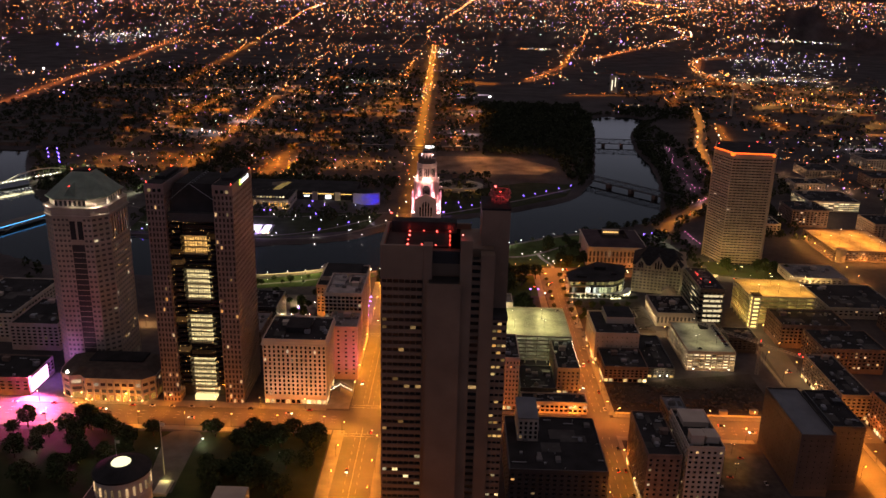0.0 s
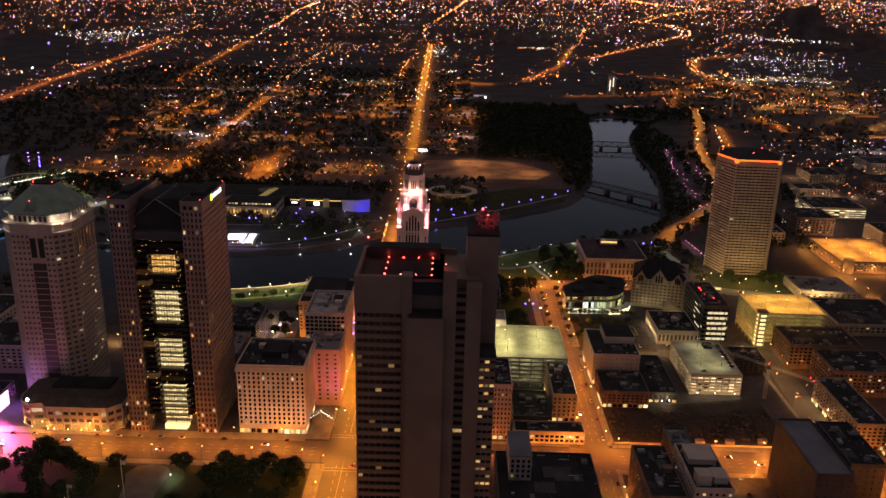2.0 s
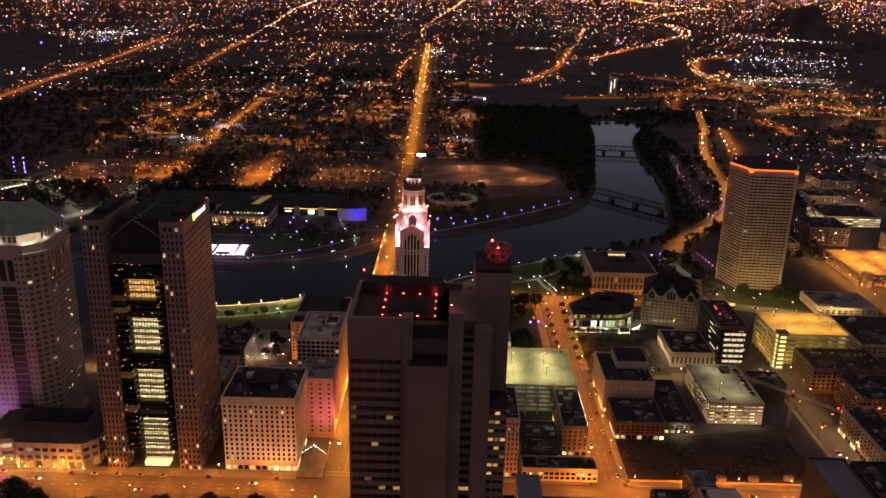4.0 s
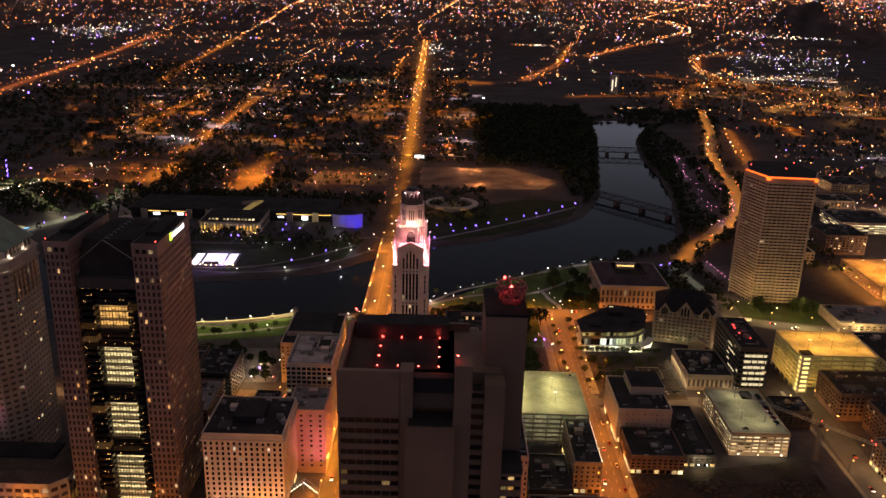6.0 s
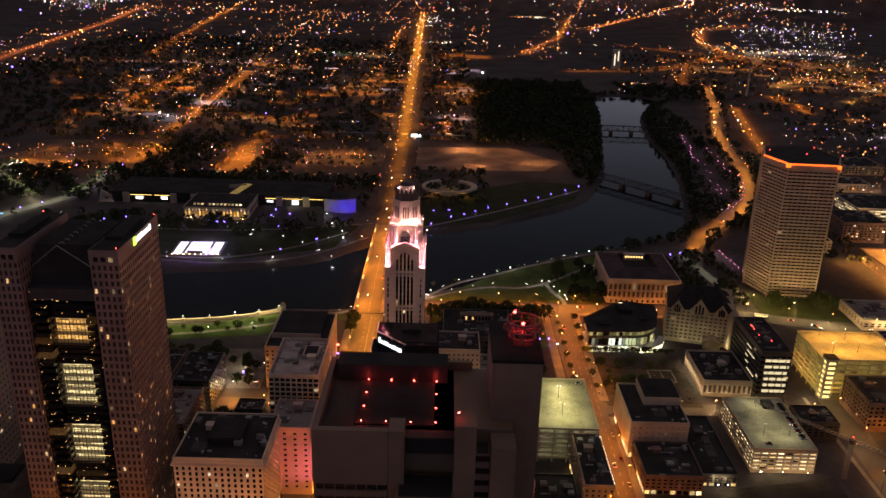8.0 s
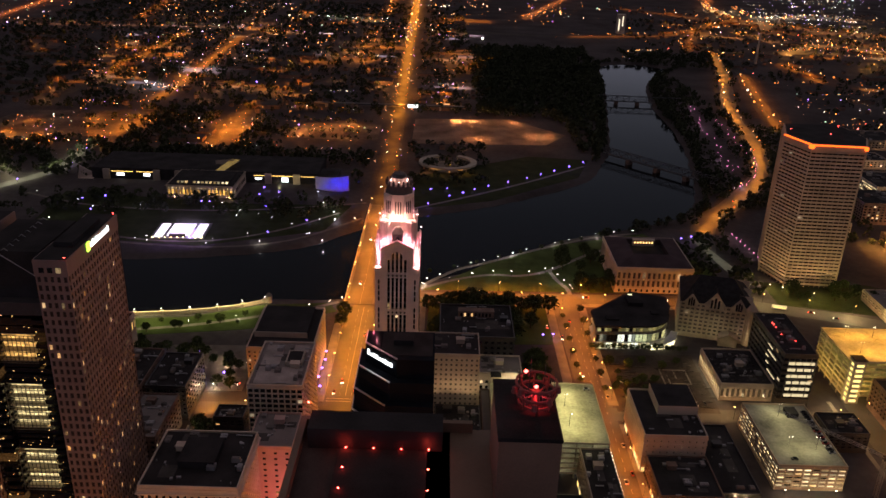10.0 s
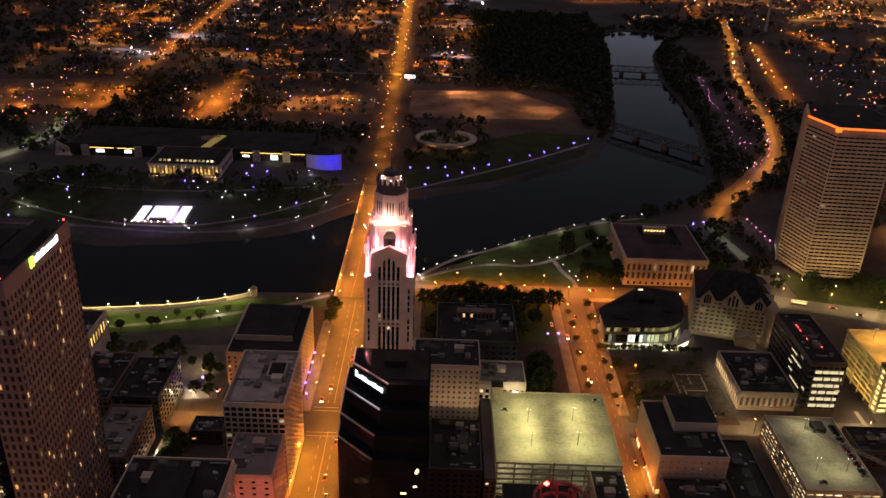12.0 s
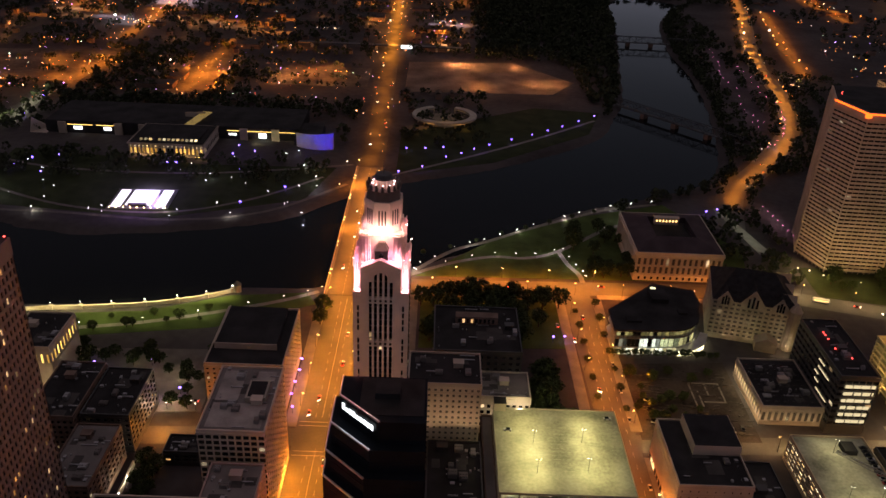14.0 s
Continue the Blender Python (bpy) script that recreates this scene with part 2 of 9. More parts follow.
def windows(name, lit, warm=(1.0, 0.62, 0.25), cool=(1.0, 0.9, 0.68), strength=0.9, dark=(0.012, 0.013, 0.016), island=False, rough=0.12):
    """Window panes: most are dark glass, a share of them is lit from inside."""
    m, n, l = nodes_of(name)
    b = n["Principled BSDF"]
    b.inputs["Base Color"].default_value = (*dark, 1)
    b.inputs["Roughness"].default_value = rough
    if island:
        rnd = n.new("ShaderNodeNewGeometry").outputs["Random Per Island"]
    else:
        rnd = n.new("ShaderNodeObjectInfo").outputs["Random"]
    w = n.new("ShaderNodeTexWhiteNoise")
    w.noise_dimensions = "1D"
    l.new(rnd, w.inputs["W"])
    on = n.new("ShaderNodeMath")
    on.operation = "LESS_THAN"
    on.inputs[1].default_value = lit
    l.new(rnd, on.inputs[0])
    mix = n.new("ShaderNodeMix")
    mix.data_type = "RGBA"
    mix.inputs["A"].default_value, mix.inputs["B"].default_value = (*warm, 1), (*cool, 1)
    l.new(w.outputs["Value"], mix.inputs["Factor"])
    tc = n.new("ShaderNodeTexCoord")
    nz = n.new("ShaderNodeTexNoise")
    nz.inputs["Scale"].default_value = 1.1
    nz.inputs["Detail"].default_value = 3
    l.new(tc.outputs["Object"], nz.inputs["Vector"])
    sp = n.new("ShaderNodeSeparateColor")
    l.new(w.outputs["Color"], sp.inputs[0])
    lev = n.new("ShaderNodeMath")
    lev.operation = "POWER"
    lev.inputs[1].default_value = 1.8
    l.new(sp.outputs["Green"], lev.inputs[0])
    a = n.new("ShaderNodeMath")
    a.operation = "MULTIPLY_ADD"
    a.inputs[1].default_value, a.inputs[2].default_value = strength, strength * 0.15
    l.new(lev.outputs[0], a.inputs[0])
    nr = n.new("ShaderNodeMapRange")
    nr.inputs["From Min"].default_value, nr.inputs["From Max"].default_value = 0.35, 0.65
    nr.inputs["To Min"].default_value, nr.inputs["To Max"].default_value = 0.45, 1.3
    l.new(nz.outputs["Fac"], nr.inputs["Value"])
    c = n.new("ShaderNodeMath")
    c.operation = "MULTIPLY"
    l.new(a.outputs[0], c.inputs[0])
    l.new(nr.outputs[0], c.inputs[1])
    dd = n.new("ShaderNodeMath")
    dd.operation = "MULTIPLY"
    l.new(c.outputs[0], dd.inputs[0])
    l.new(on.outputs[0], dd.inputs[1])
    l.new(mix.outputs["Result"], b.inputs["Emission Color"])
    l.new(dd.outputs[0], b.inputs["Emission Strength"])
    m.cycles.emission_sampling = "NONE"
    return m


M = {}
# ground colour lifted and slightly purple, standing in for night haze
M["ground"] = surface("dark_ground", (0.056, 0.051, 0.053), 0.95, 0.012, 0.45, 0.3, fine=0.15)
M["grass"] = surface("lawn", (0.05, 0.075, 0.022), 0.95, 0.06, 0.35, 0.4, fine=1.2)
# same turf in a darker colour: night shade put into it
M["dimgrass"] = surface("dim_lawn", (0.028, 0.036, 0.016), 0.95, 0.06, 0.35, 0.4, fine=1.2)
M["asphalt"] = surface("asphalt", (0.055, 0.053, 0.05), 0.75, 0.05, 0.35, 0.2, fine=0.8)
M["asphalt_far"] = surface("asphalt_far", (0.06, 0.056, 0.05), 0.85, 0.02, 0.3, 0.0, fine=0.1)
M["walkway"] = surface("concrete_walk", (0.16, 0.15, 0.135), 0.85, 0.12, 0.25, 0.15)
M["lot"] = surface("dirt_lot", (0.13, 0.10, 0.08), 0.95, 0.03, 0.55, 0.3, fine=0.4)
M["lotasphalt"] = surface("lot_asphalt", (0.07, 0.062, 0.055), 0.9, 0.025, 0.6, 0.2, fine=0.2)
M["paint"] = surface("road_paint", (0.32, 0.30, 0.26), 0.7, 0.6, 0.25, 0.0)
M["limestone"] = surface("limestone", (0.42, 0.36, 0.30), 0.85, 0.08, 0.18, 0.15)
M["terracotta"] = surface("cream_terracotta", (0.50, 0.43, 0.37), 0.7, 0.1, 0.15, 0.12)
M["pinkgranite"] = surface("rose_granite", (0.172, 0.124, 0.116), 0.55, 0.1, 0.2, 0.1)
M["patch"] = surface("roof_patch_felt", (0.065, 0.062, 0.06), 0.9, 0.1, 0.4, 0.2)
M["membrane"] = surface("pale_roof_membrane", (0.30, 0.285, 0.27), 0.85, 0.12, 0.35, 0.2)
M["towerstone"] = surface("brown_tower_stone", (0.150, 0.102, 0.070), 0.7, 0.05, 0.28, 0.12)
M["greystone"] = surface("grey_stone", (0.33, 0.285, 0.24), 0.85, 0.08, 0.2, 0.12)
M["palestone"] = surface("pale_grey_stone", (0.50, 0.44, 0.37), 0.85, 0.08, 0.18, 0.12)
# earth colour darkened for the shade behind the site fence
M["site"] = surface("dim_site_earth", (0.040, 0.034, 0.030), 0.95, 0.05, 0.6, 0.4, fine=0.5)
M["stonewalk"] = surface("dark_stone_walk", (0.11, 0.10, 0.09), 0.85, 0.1, 0.3, 0.2)
M["brick"] = surface("red_brick", (0.16, 0.115, 0.095), 0.9, 0.15, 0.3, 0.2)
M["tanbrick"] = surface("tan_brick", (0.27, 0.225, 0.18), 0.9, 0.12, 0.25, 0.2)
M["concrete"] = surface("pale_concrete", (0.36, 0.33, 0.28), 0.85, 0.07, 0.22, 0.15)
M["warmconcrete"] = surface("buff_concrete", (0.40, 0.33, 0.24), 0.85, 0.07, 0.22, 0.15)
M["darkstone"] = surface("dark_panel", (0.035, 0.034, 0.036), 0.35, 0.1, 0.25, 0.05)
M["roof"] = surface("bitumen_roof", (0.028, 0.027, 0.028), 0.9, 0.06, 0.5, 0.2)
M["roofgrey"] = surface("gravel_roof", (0.17, 0.16, 0.155), 0.9, 0.05, 0.35, 0.3)
M["deck"] = surface("garage_deck", (0.27, 0.265, 0.21), 0.85, 0.06, 0.5, 0.15, fine=0.6)
M["metal"] = surface("grey_metal", (0.32, 0.32, 0.33), 0.45, 0.3, 0.2, 0.05, metal=0.7)
M["silver"] = surface("silver_trim", (0.6, 0.6, 0.62), 0.35, 0.3, 0.15, 0.05, metal=0.8)
M["copper"] = surface("green_copper", (0.15, 0.20, 0.155), 0.7, 0.12, 0.3, 0.1)
M["bark"] = surface("bark", (0.07, 0.05, 0.035), 0.95, 1.0, 0.3, 0.4)
# leaf colour split by light: paler for lamplit planting, darker for unlit woods
M["leafnear"] = surface("lamplit_leaves", (0.042, 0.058, 0.024), 0.9, 0.5, 0.45, 0.3)
M["leaf"] = surface("night_leaves", (0.034, 0.042, 0.024), 0.95, 0.5, 0.45, 0.3)
M["interior"] = surface("dark_interior", (0.015, 0.014, 0.014), 0.6, 0.2, 0.3, 0.0)
M["iron"] = surface("dark_iron", (0.03, 0.03, 0.033), 0.6, 0.4, 0.3, 0.1)
M["shingle"] = surface("dark_shingle", (0.055, 0.05, 0.047), 0.9, 0.1, 0.4, 0.1)
M["roofblue"] = surface("slate_blue_roof", (0.09, 0.095, 0.11), 0.5, 0.1, 0.3, 0.1)


def water_material():
    m, n, l = nodes_of("river_water")
    b = n["Principled BSDF"]
    b.inputs["Base Color"].default_value = (0.006, 0.007, 0.008, 1)
    b.inputs["Roughness"].default_value = 0.09
    b.inputs["IOR"].default_value = 1.33
    b.inputs["Specular IOR Level"].default_value = 0.28
    b.inputs["Specular Tint"].default_value = (0.29, 0.325, 0.42, 1)
    tc = n.new("ShaderNodeTexCoord")
    nz = n.new("ShaderNodeTexNoise")
    nz.inputs["Scale"].default_value = 0.12
    nz.inputs["Detail"].default_value = 5
    bp = n.new("ShaderNodeBump")
    bp.inputs["Strength"].default_value = 0.05
    bp.inputs["Distance"].default_value = 0.4
    l.new(tc.outputs["Object"], nz.inputs["Vector"])
    l.new(nz.outputs["Fac"], bp.inputs["Height"])
    l.new(bp.outputs[0], b.inputs["Normal"])
    return m


M["water"] = water_material()
M["pinkstone"] = surface("pink_stone", (0.42, 0.31, 0.28), 0.85, 0.1, 0.15, 0.12)


# ---- geometry helpers ----
class Geo:
    def __init__(self):
        self.v, self.f = [], []

    def poly(self, pts):
        k = len(self.v)
        self.v += [tuple(p) for p in pts]
        self.f.append(tuple(range(k, k + len(pts))))

    def box(self, x0, x1, y0, y1, z0, z1):
        k = len(self.v)
        self.v += [(x, y, z) for z in (z0, z1) for x, y in ((x0, y0), (x1, y0), (x1, y1), (x0, y1))]
        self.f += [tuple(k + i for i in q) for q in ((3, 2, 1, 0), (4, 5, 6, 7), (0, 1, 5, 4), (1, 2, 6, 5), (2, 3, 7, 6), (3, 0, 4, 7))]

    def prism(self, poly, z0, z1, scale=1.0, centre=None):
        """A column over a plan outline (counter-clockwise); scale draws in its top."""
        n, k = len(poly), len(self.v)
        cx, cy = centre or (sum(p[0] for p in poly) / n, sum(p[1] for p in poly) / n)
        self.v += [(x, y, z0) for x, y in poly]
        self.v += [(cx + (x - cx) * scale, cy + (y - cy) * scale, z1) for x, y in poly]
        self.f.append(tuple(k + i for i in reversed(range(n))))
        self.f.append(tuple(k + n + i for i in range(n)))
        for i in range(n):
            j = (i + 1) % n
            self.f.append((k + i, k + j, k + n + j, k + n + i))

    def ring(self, x, y, z0, z1, r, sides=12, r1=None, turn=0.0):
        pts = [(x + r * math.cos(turn + 2 * math.pi * i / sides), y + r * math.sin(turn + 2 * math.pi * i / sides)) for i in range(sides)]
        self.prism(pts, z0, z1, 1.0 if r1 is None else r1 / r, (x, y))

    def beam(self, a, b, w):
        """A square bar from a to b."""
        a, b = Vector(a), Vector(b)
        d = (b - a).normalized()
        s = d.cross(Vector((0, 0, 1)))
        s = (s.normalized() if s.length > 1e-4 else Vector((1, 0, 0))) * w / 2
        u = s.cross(d).normalized() * w / 2
        k = len(self.v)
        for p in (a, b):
            self.v += [tuple(p + s + u), tuple(p - s + u), tuple(p - s - u), tuple(p + s - u)]
        self.f += [(k, k + 1, k + 2, k + 3), (k + 7, k + 6, k + 5, k + 4)]
        self.f += [(k + i, k + 4 + i, k + 4 + (i + 1) % 4, k + (i + 1) % 4) for i in range(4)]

    def gem(self, x, y, z, r):
        """A small eight-sided bulb."""
        k = len(self.v)
        self.v += [(x + r, y, z), (x - r, y, z), (x, y + r, z), (x, y - r, z), (x, y, z + r), (x, y, z - r)]
        self.f += [tuple(k + i for i in q) for q in ((0, 2, 4), (2, 1, 4), (1, 3, 4), (3, 0, 4), (2, 0, 5), (1, 2, 5), (3, 1, 5), (0, 3, 5))]

    def hoop(self, x, y, z, r0, r1, h, sides=16, first=0, last=None, wide=1.0):
        """A flat ring, or part of one, of square section."""
        last = sides if last is None else last
        k, n = len(self.v), last - first
        for i in range(first, last + 1):
            a = 2 * math.pi * i / sides
            for r, q in ((r0, z), (r1, z), (r1, z + h), (r0, z + h)):
                self.v.append((x + r * math.cos(a) * wide, y + r * math.sin(a), q))
        for i in range(n):
            for j in range(4):
                p, q = k + 4 * i + j, k + 4 * i + (j + 1) % 4
                self.f.append((p, q, q + 4, p + 4))
        if n < sides:
            self.f += [(k + 3, k + 2, k + 1, k), tuple(k + 4 * n + j for j in range(4))]

    def mesh(self, name, material):
        me = bpy.data.meshes.new(name)
        me.from_pydata(self.v, [], self.f)
        if material:
            me.materials.append(material)
        me.update()
        return me


def part(name, geo, material, parent, label="", smooth=False):
    me = geo.mesh(name, material) if isinstance(geo, Geo) else geo
    if smooth:
        me.shade_smooth()
    ob = new(name, me)
    ob.parent = parent
    if label:
        ob["label"] = label
    return ob


def thing(name, x, y, z, label, category, group="", rz=0.0):
    e = new(name)
    e.empty_display_size = 0.5
    e.location = (x, y, z)
    e.rotation_euler = (0, 0, radians(rz))
    return tagged(e, label, category, group)


def setting(name, geo, material, label, category):
    ob = new(name, geo.mesh(name, material))
    return tagged(ob, label, category, "", "structure")


def stuff(name, geo, material, label, category):
    ob = new(name, geo.mesh(name, material))
    return tagged(ob, label, category, "", "stuff")


def ribbon(pts, width, z):
    """A flat band along a line of plan points, 0.2 m thick."""
    g = Geo()
    left, right = [], []
    for i, p in enumerate(pts):
        a, b = Vector(pts[max(i - 1, 0)]), Vector(pts[min(i + 1, len(pts) - 1)])
        d = (b - a).normalized()
        s = Vector((-d.y, d.x)) * width / 2
        left.append((p[0] + s.x, p[1] + s.y))
        right.append((p[0] - s.x, p[1] - s.y))
    for i in range(len(pts) - 1):
        q = [right[i], right[i + 1], left[i + 1], left[i]]
        g.poly([(x, y, z) for x, y in q])
    return g


def smooth_line(pts, steps=6):
    """Catmull-Rom curve through plan points."""
    out = []
    p = [Vector(q) for q in pts]
    for i in range(len(p) - 1):
        a, b, c, d = p[max(i - 1, 0)], p[i], p[i + 1], p[min(i + 2, len(p) - 1)]
        for k in range(steps):
            t = k / steps
            out.append(tuple(0.5 * (2 * b + (c - a) * t + (2 * a - 5 * b + 4 * c - d) * t * t + (3 * b - a - 3 * c + d) * t ** 3)))
    out.append(tuple(p[-1]))
    return out


# ---- ground, river ----
EAST_BANK = smooth_line([(-900, 1500), (-850, 1300), (-720, 1080), (-570, 925), (-420, 850), (-273, 838), (-183, 853), (-140, 872), (-80, 878), (-20, 910),
                         (60, 965), (120, 1022), (208, 1068), (290, 1130), (335, 1293), (362, 1468), (368, 1640), (395, 1833), (440, 1960), (500, 2055)], 4)
WEST_BANK = smooth_line([(470, 2075), (430, 2105), (345, 2065), (306, 1791), (272, 1580), (240, 1385), (215, 1310), (178, 1225), (60, 1130), (-30, 1085), (-93, 1035), (-137, 990), (-230, 960),
                         (-329, 955), (-460, 1015), (-600, 1140), (-730, 1350), (-800, 1500)], 4)
RIVER = np.array(EAST_BANK + WEST_BANK)


def river_depth(px, py):
    """Signed distance to the river's edge, positive on land."""
    a = RIVER
    b = np.roll(RIVER, -1, axis=0)
    best = np.full(px.shape, 1e9)
    inside = np.zeros(px.shape, bool)
    for (ax, ay), (bx, by) in zip(a, b):
        dx, dy = bx - ax, by - ay
        t = np.clip(((px - ax) * dx + (py - ay) * dy) / (dx * dx + dy * dy + 1e-9), 0, 1)
        best = np.minimum(best, np.hypot(px - ax - t * dx, py - ay - t * dy))
        cross = ((ay > py) != (by > py)) & (px < (bx - ax) * (py - ay) / (by - ay + 1e-12) + ax)
        inside ^= cross
    return np.where(inside, -best, best)


def build_ground():
    xs = np.concatenate([np.linspace(-4200, -1050, 12), np.arange(-1000, 650, 10), np.linspace(680, 4200, 14)])
    ys = np.concatenate([np.linspace(-900, 750, 8), np.arange(770, 2180, 10), np.linspace(2220, 4650, 14)])
    gx, gy = np.meshgrid(xs, ys)
    sd = river_depth(gx, gy)
    k = np.clip((sd + 9) / 12, 0, 1)
    gz = -6.0 + 6.0 * k * k * (3 - 2 * k)
    # added backdrop slope stands in for the flat land beyond, carrying its lamps
    nx, ny = len(xs), len(ys)
    verts = np.stack([gx.ravel(), gy.ravel(), gz.ravel()], 1)
    far = [4750, 4820, 4880]
    rise = [25, 130, 420]
    verts = np.vstack([verts] + [np.stack([xs, np.full(nx, fy), np.full(nx, fz)], 1) for fy, fz in zip(far, rise)])
    ny += len(far)
    i = (np.arange(ny - 1)[:, None] * nx + np.arange(nx - 1)[None, :]).ravel()
    faces = np.stack([i, i + 1, i + 1 + nx, i + nx], 1)
    g = Geo()
    g.v, g.f = verts.tolist(), faces.tolist()
    ob = setting("ground", g, M["ground"], "dark flat city ground sloping down to the river", "ground")
    ob.data.shade_smooth()
    w = Geo()
    w.poly([(-1400, 780, -2.4), (700, 780, -2.4), (700, 2200, -2.4), (-1400, 2200, -2.4)])
    setting("water", w, M["water"], "dark still river water reflecting the dusk sky", "river")


build_ground()

# ---- roads ----
BROAD = [(-60, 200), (-62, 660), (-65, 866)]
BROAD_WEST = [(-65, 1112), (-66, 1200), (-72, 1520), (-92, 2600), (-128, 4500)]
ROADS = [
    ("broad_avenue", BROAD, 27, 0.06), ("broad_avenue_west", BROAD_WEST, 24, 0.06), ("high_street", [(-900, 526), (-300, 536), (500, 541)], 27, 0.064), ("gay_street", [(112, 200), (113, 660), (109, 885)], 21, 0.068),
    ("civic_street", [(-60, 880), (250, 892), (345, 866), (520, 800)], 20, 0.072), ("long_street", [(288, 300), (289, 600), (300, 780)], 20, 0.076), ("front_street", [(-330, 700), (-46, 708), (330, 716)], 15, 0.08),
    ("river_road", smooth_line([(265, 1000), (294, 1090), (346, 1157), (424, 1285), (466, 1431), (492, 1616), (590, 1978), (655, 2280)]), 26, 0.06),
    ("river_road_branch", smooth_line([(536, 1500), (560, 1680), (635, 2000), (650, 2150)]), 16, 0.07),
    ("rich_avenue", [(-470, 1380), (-455, 1430), (-485, 1600), (-485, 1725), (-500, 2090), (-520, 2260), (-570, 3491), (-600, 4500)], 18, 0.06), ("town_avenue", [(-640, 1500), (-645, 1795), (-650, 2350), (-685, 2735)], 15, 0.06),
    ("expressway", [(-1120, 1900), (-1160, 2060), (-1245, 2655), (-1355, 3525), (-1520, 4445)], 30, 0.06), ("camp_avenue", [(-850, 2545), (-985, 3555), (-1090, 4520)], 14, 0.06), ("lucas_street", [(-320, 1340), (-320, 1470), (-315, 1590), (-330, 2400)], 14, 0.07),
    ("freeway", smooth_line([(-1210, 2525), (-1115, 2420), (-1015, 2375), (-645, 2425), (-340, 2555), (-175, 2660), (60, 2540), (335, 2495), (605, 2570), (760, 2770), (915, 2930), (1185, 2830), (1245, 2670)]), 24, 0.09),
]
ROADS += [
    ("freeway_branch", smooth_line([(760, 2790), (880, 2945), (1105, 2765), (1185, 2530), (1220, 2380)]), 20, 0.1), ("freeway_ramp", smooth_line([(605, 2315), (630, 2500), (725, 2705)]), 14, 0.11), ("dublin_road", [(560, 3700), (605, 3825), (965, 4575), (1010, 4640)], 26, 0.06),
    ("grandview_road", [(240, 2860), (360, 3085), (435, 3465), (618, 4507)], 15, 0.06), ("interchange_loop", smooth_line([(1434, 4224), (1294, 4135), (1134, 3959), (1011, 3625), (955, 3341), (938, 3008), (1028, 2861), (1176, 2761), (1325, 2678)]), 18, 0.12), ("freeway_east", smooth_line([(691, 2623), (827, 2579), (978, 2524), (1181, 2392)]), 18, 0.13), ("mall_road", smooth_line([(620, 3225), (765, 3200), (880, 3075), (1020, 3070), (1270, 3180), (1360, 3145)]), 16, 0.08),
    ("west_drive", smooth_line([(-531, 1091), (-521, 1125), (-506, 1149), (-486, 1183), (-473, 1220), (-480, 1284), (-477, 1337)]), 16, 0.17), ("west_drive_branch", smooth_line([(-640, 1312), (-589, 1243), (-549, 1194), (-502, 1157)]), 13, 0.16), ("west_side_street", [(-175, 2800), (-190, 3570), (-120, 3590)], 12, 0.06), ("spur_road", [(840, 2325), (780, 2165), (785, 1945)], 14, 0.07),
]
for rname, pts, rw, rz in ROADS:
    far = min(p[1] for p in pts) > 1100
    setting("road_" + rname, ribbon(pts, rw, rz), M["asphalt_far" if far else "asphalt"], "asphalt street lit orange by sodium lamps", "road")


# ---- buildings ----
M["nation"] = surface("beige_concrete", (0.40, 0.315, 0.24), 0.85, 0.08, 0.2, 0.12)
W = {}
W["hotel"] = windows("hotel_windows", 0.03, strength=0.7)
W["grey"] = windows("office_windows", 0.03, strength=0.7)
W["rhodes"] = windows("tower_windows", 0.075, warm=(1.0, 0.5, 0.15), cool=(1.0, 0.66, 0.28), strength=0.24)
W["bank"] = windows("bank_windows", 0.07, warm=(1.0, 0.42, 0.1), cool=(1.0, 0.66, 0.34), strength=0.5, dark=(0.04, 0.032, 0.03), rough=0.25)
W["bank_i"] = windows("bank_windows_joined", 0.08, warm=(1.0, 0.42, 0.1), cool=(1.0, 0.66, 0.34), strength=0.5, dark=(0.04, 0.032, 0.03), rough=0.25, island=True)
W["sparse"] = windows("sparse_windows", 0.05, warm=(1.0, 0.48, 0.14), cool=(1.0, 0.82, 0.5), strength=0.6)
W["busy"] = windows("busy_windows", 0.14, warm=(1.0, 0.5, 0.16), cool=(1.0, 0.8, 0.5), strength=0.6)
W["sparse_i"] = windows("sparse_windows_joined", 0.06, warm=(1.0, 0.48, 0.14), cool=(1.0, 0.82, 0.5), strength=0.55, island=True)
W["busy_i"] = windows("busy_windows_joined", 0.14, warm=(1.0, 0.5, 0.16), cool=(1.0, 0.8, 0.5), strength=0.6, island=True)
W["rhodes_i"] = windows("tower_windows_joined", 0.1, warm=(1.0, 0.7, 0.3), cool=(1.0, 0.85, 0.5), strength=0.8, island=True)
W["band"] = windows("dark_curtain_band", 0.05, warm=(1.0, 0.42, 0.1), cool=(1.0, 0.5, 0.18), strength=0.05)
W["lit"] = windows("lit_windows", 0.9, warm=(1.0, 0.66, 0.26), cool=(1.0, 0.85, 0.52), strength=1.0)
W["lit_i"] = windows("lit_windows_joined", 0.85, warm=(1.0, 0.66, 0.26), cool=(1.0, 0.85, 0.52), strength=1.0, island=True)
W["shop_i"] = windows("shop_windows", 0.7, warm=(1.0, 0.55, 0.14), cool=(1.0, 0.8, 0.42), strength=1.5, island=True)
W["dark_i"] = windows("dark_windows_joined", 0.012, strength=0.8, island=True)
W["dark"] = windows("dark_windows", 0.012, strength=0.8)
W["amber"] = windows("amber_windows", 0.95, warm=(1.0, 0.5, 0.08), cool=(1.0, 0.6, 0.15), strength=1.6)
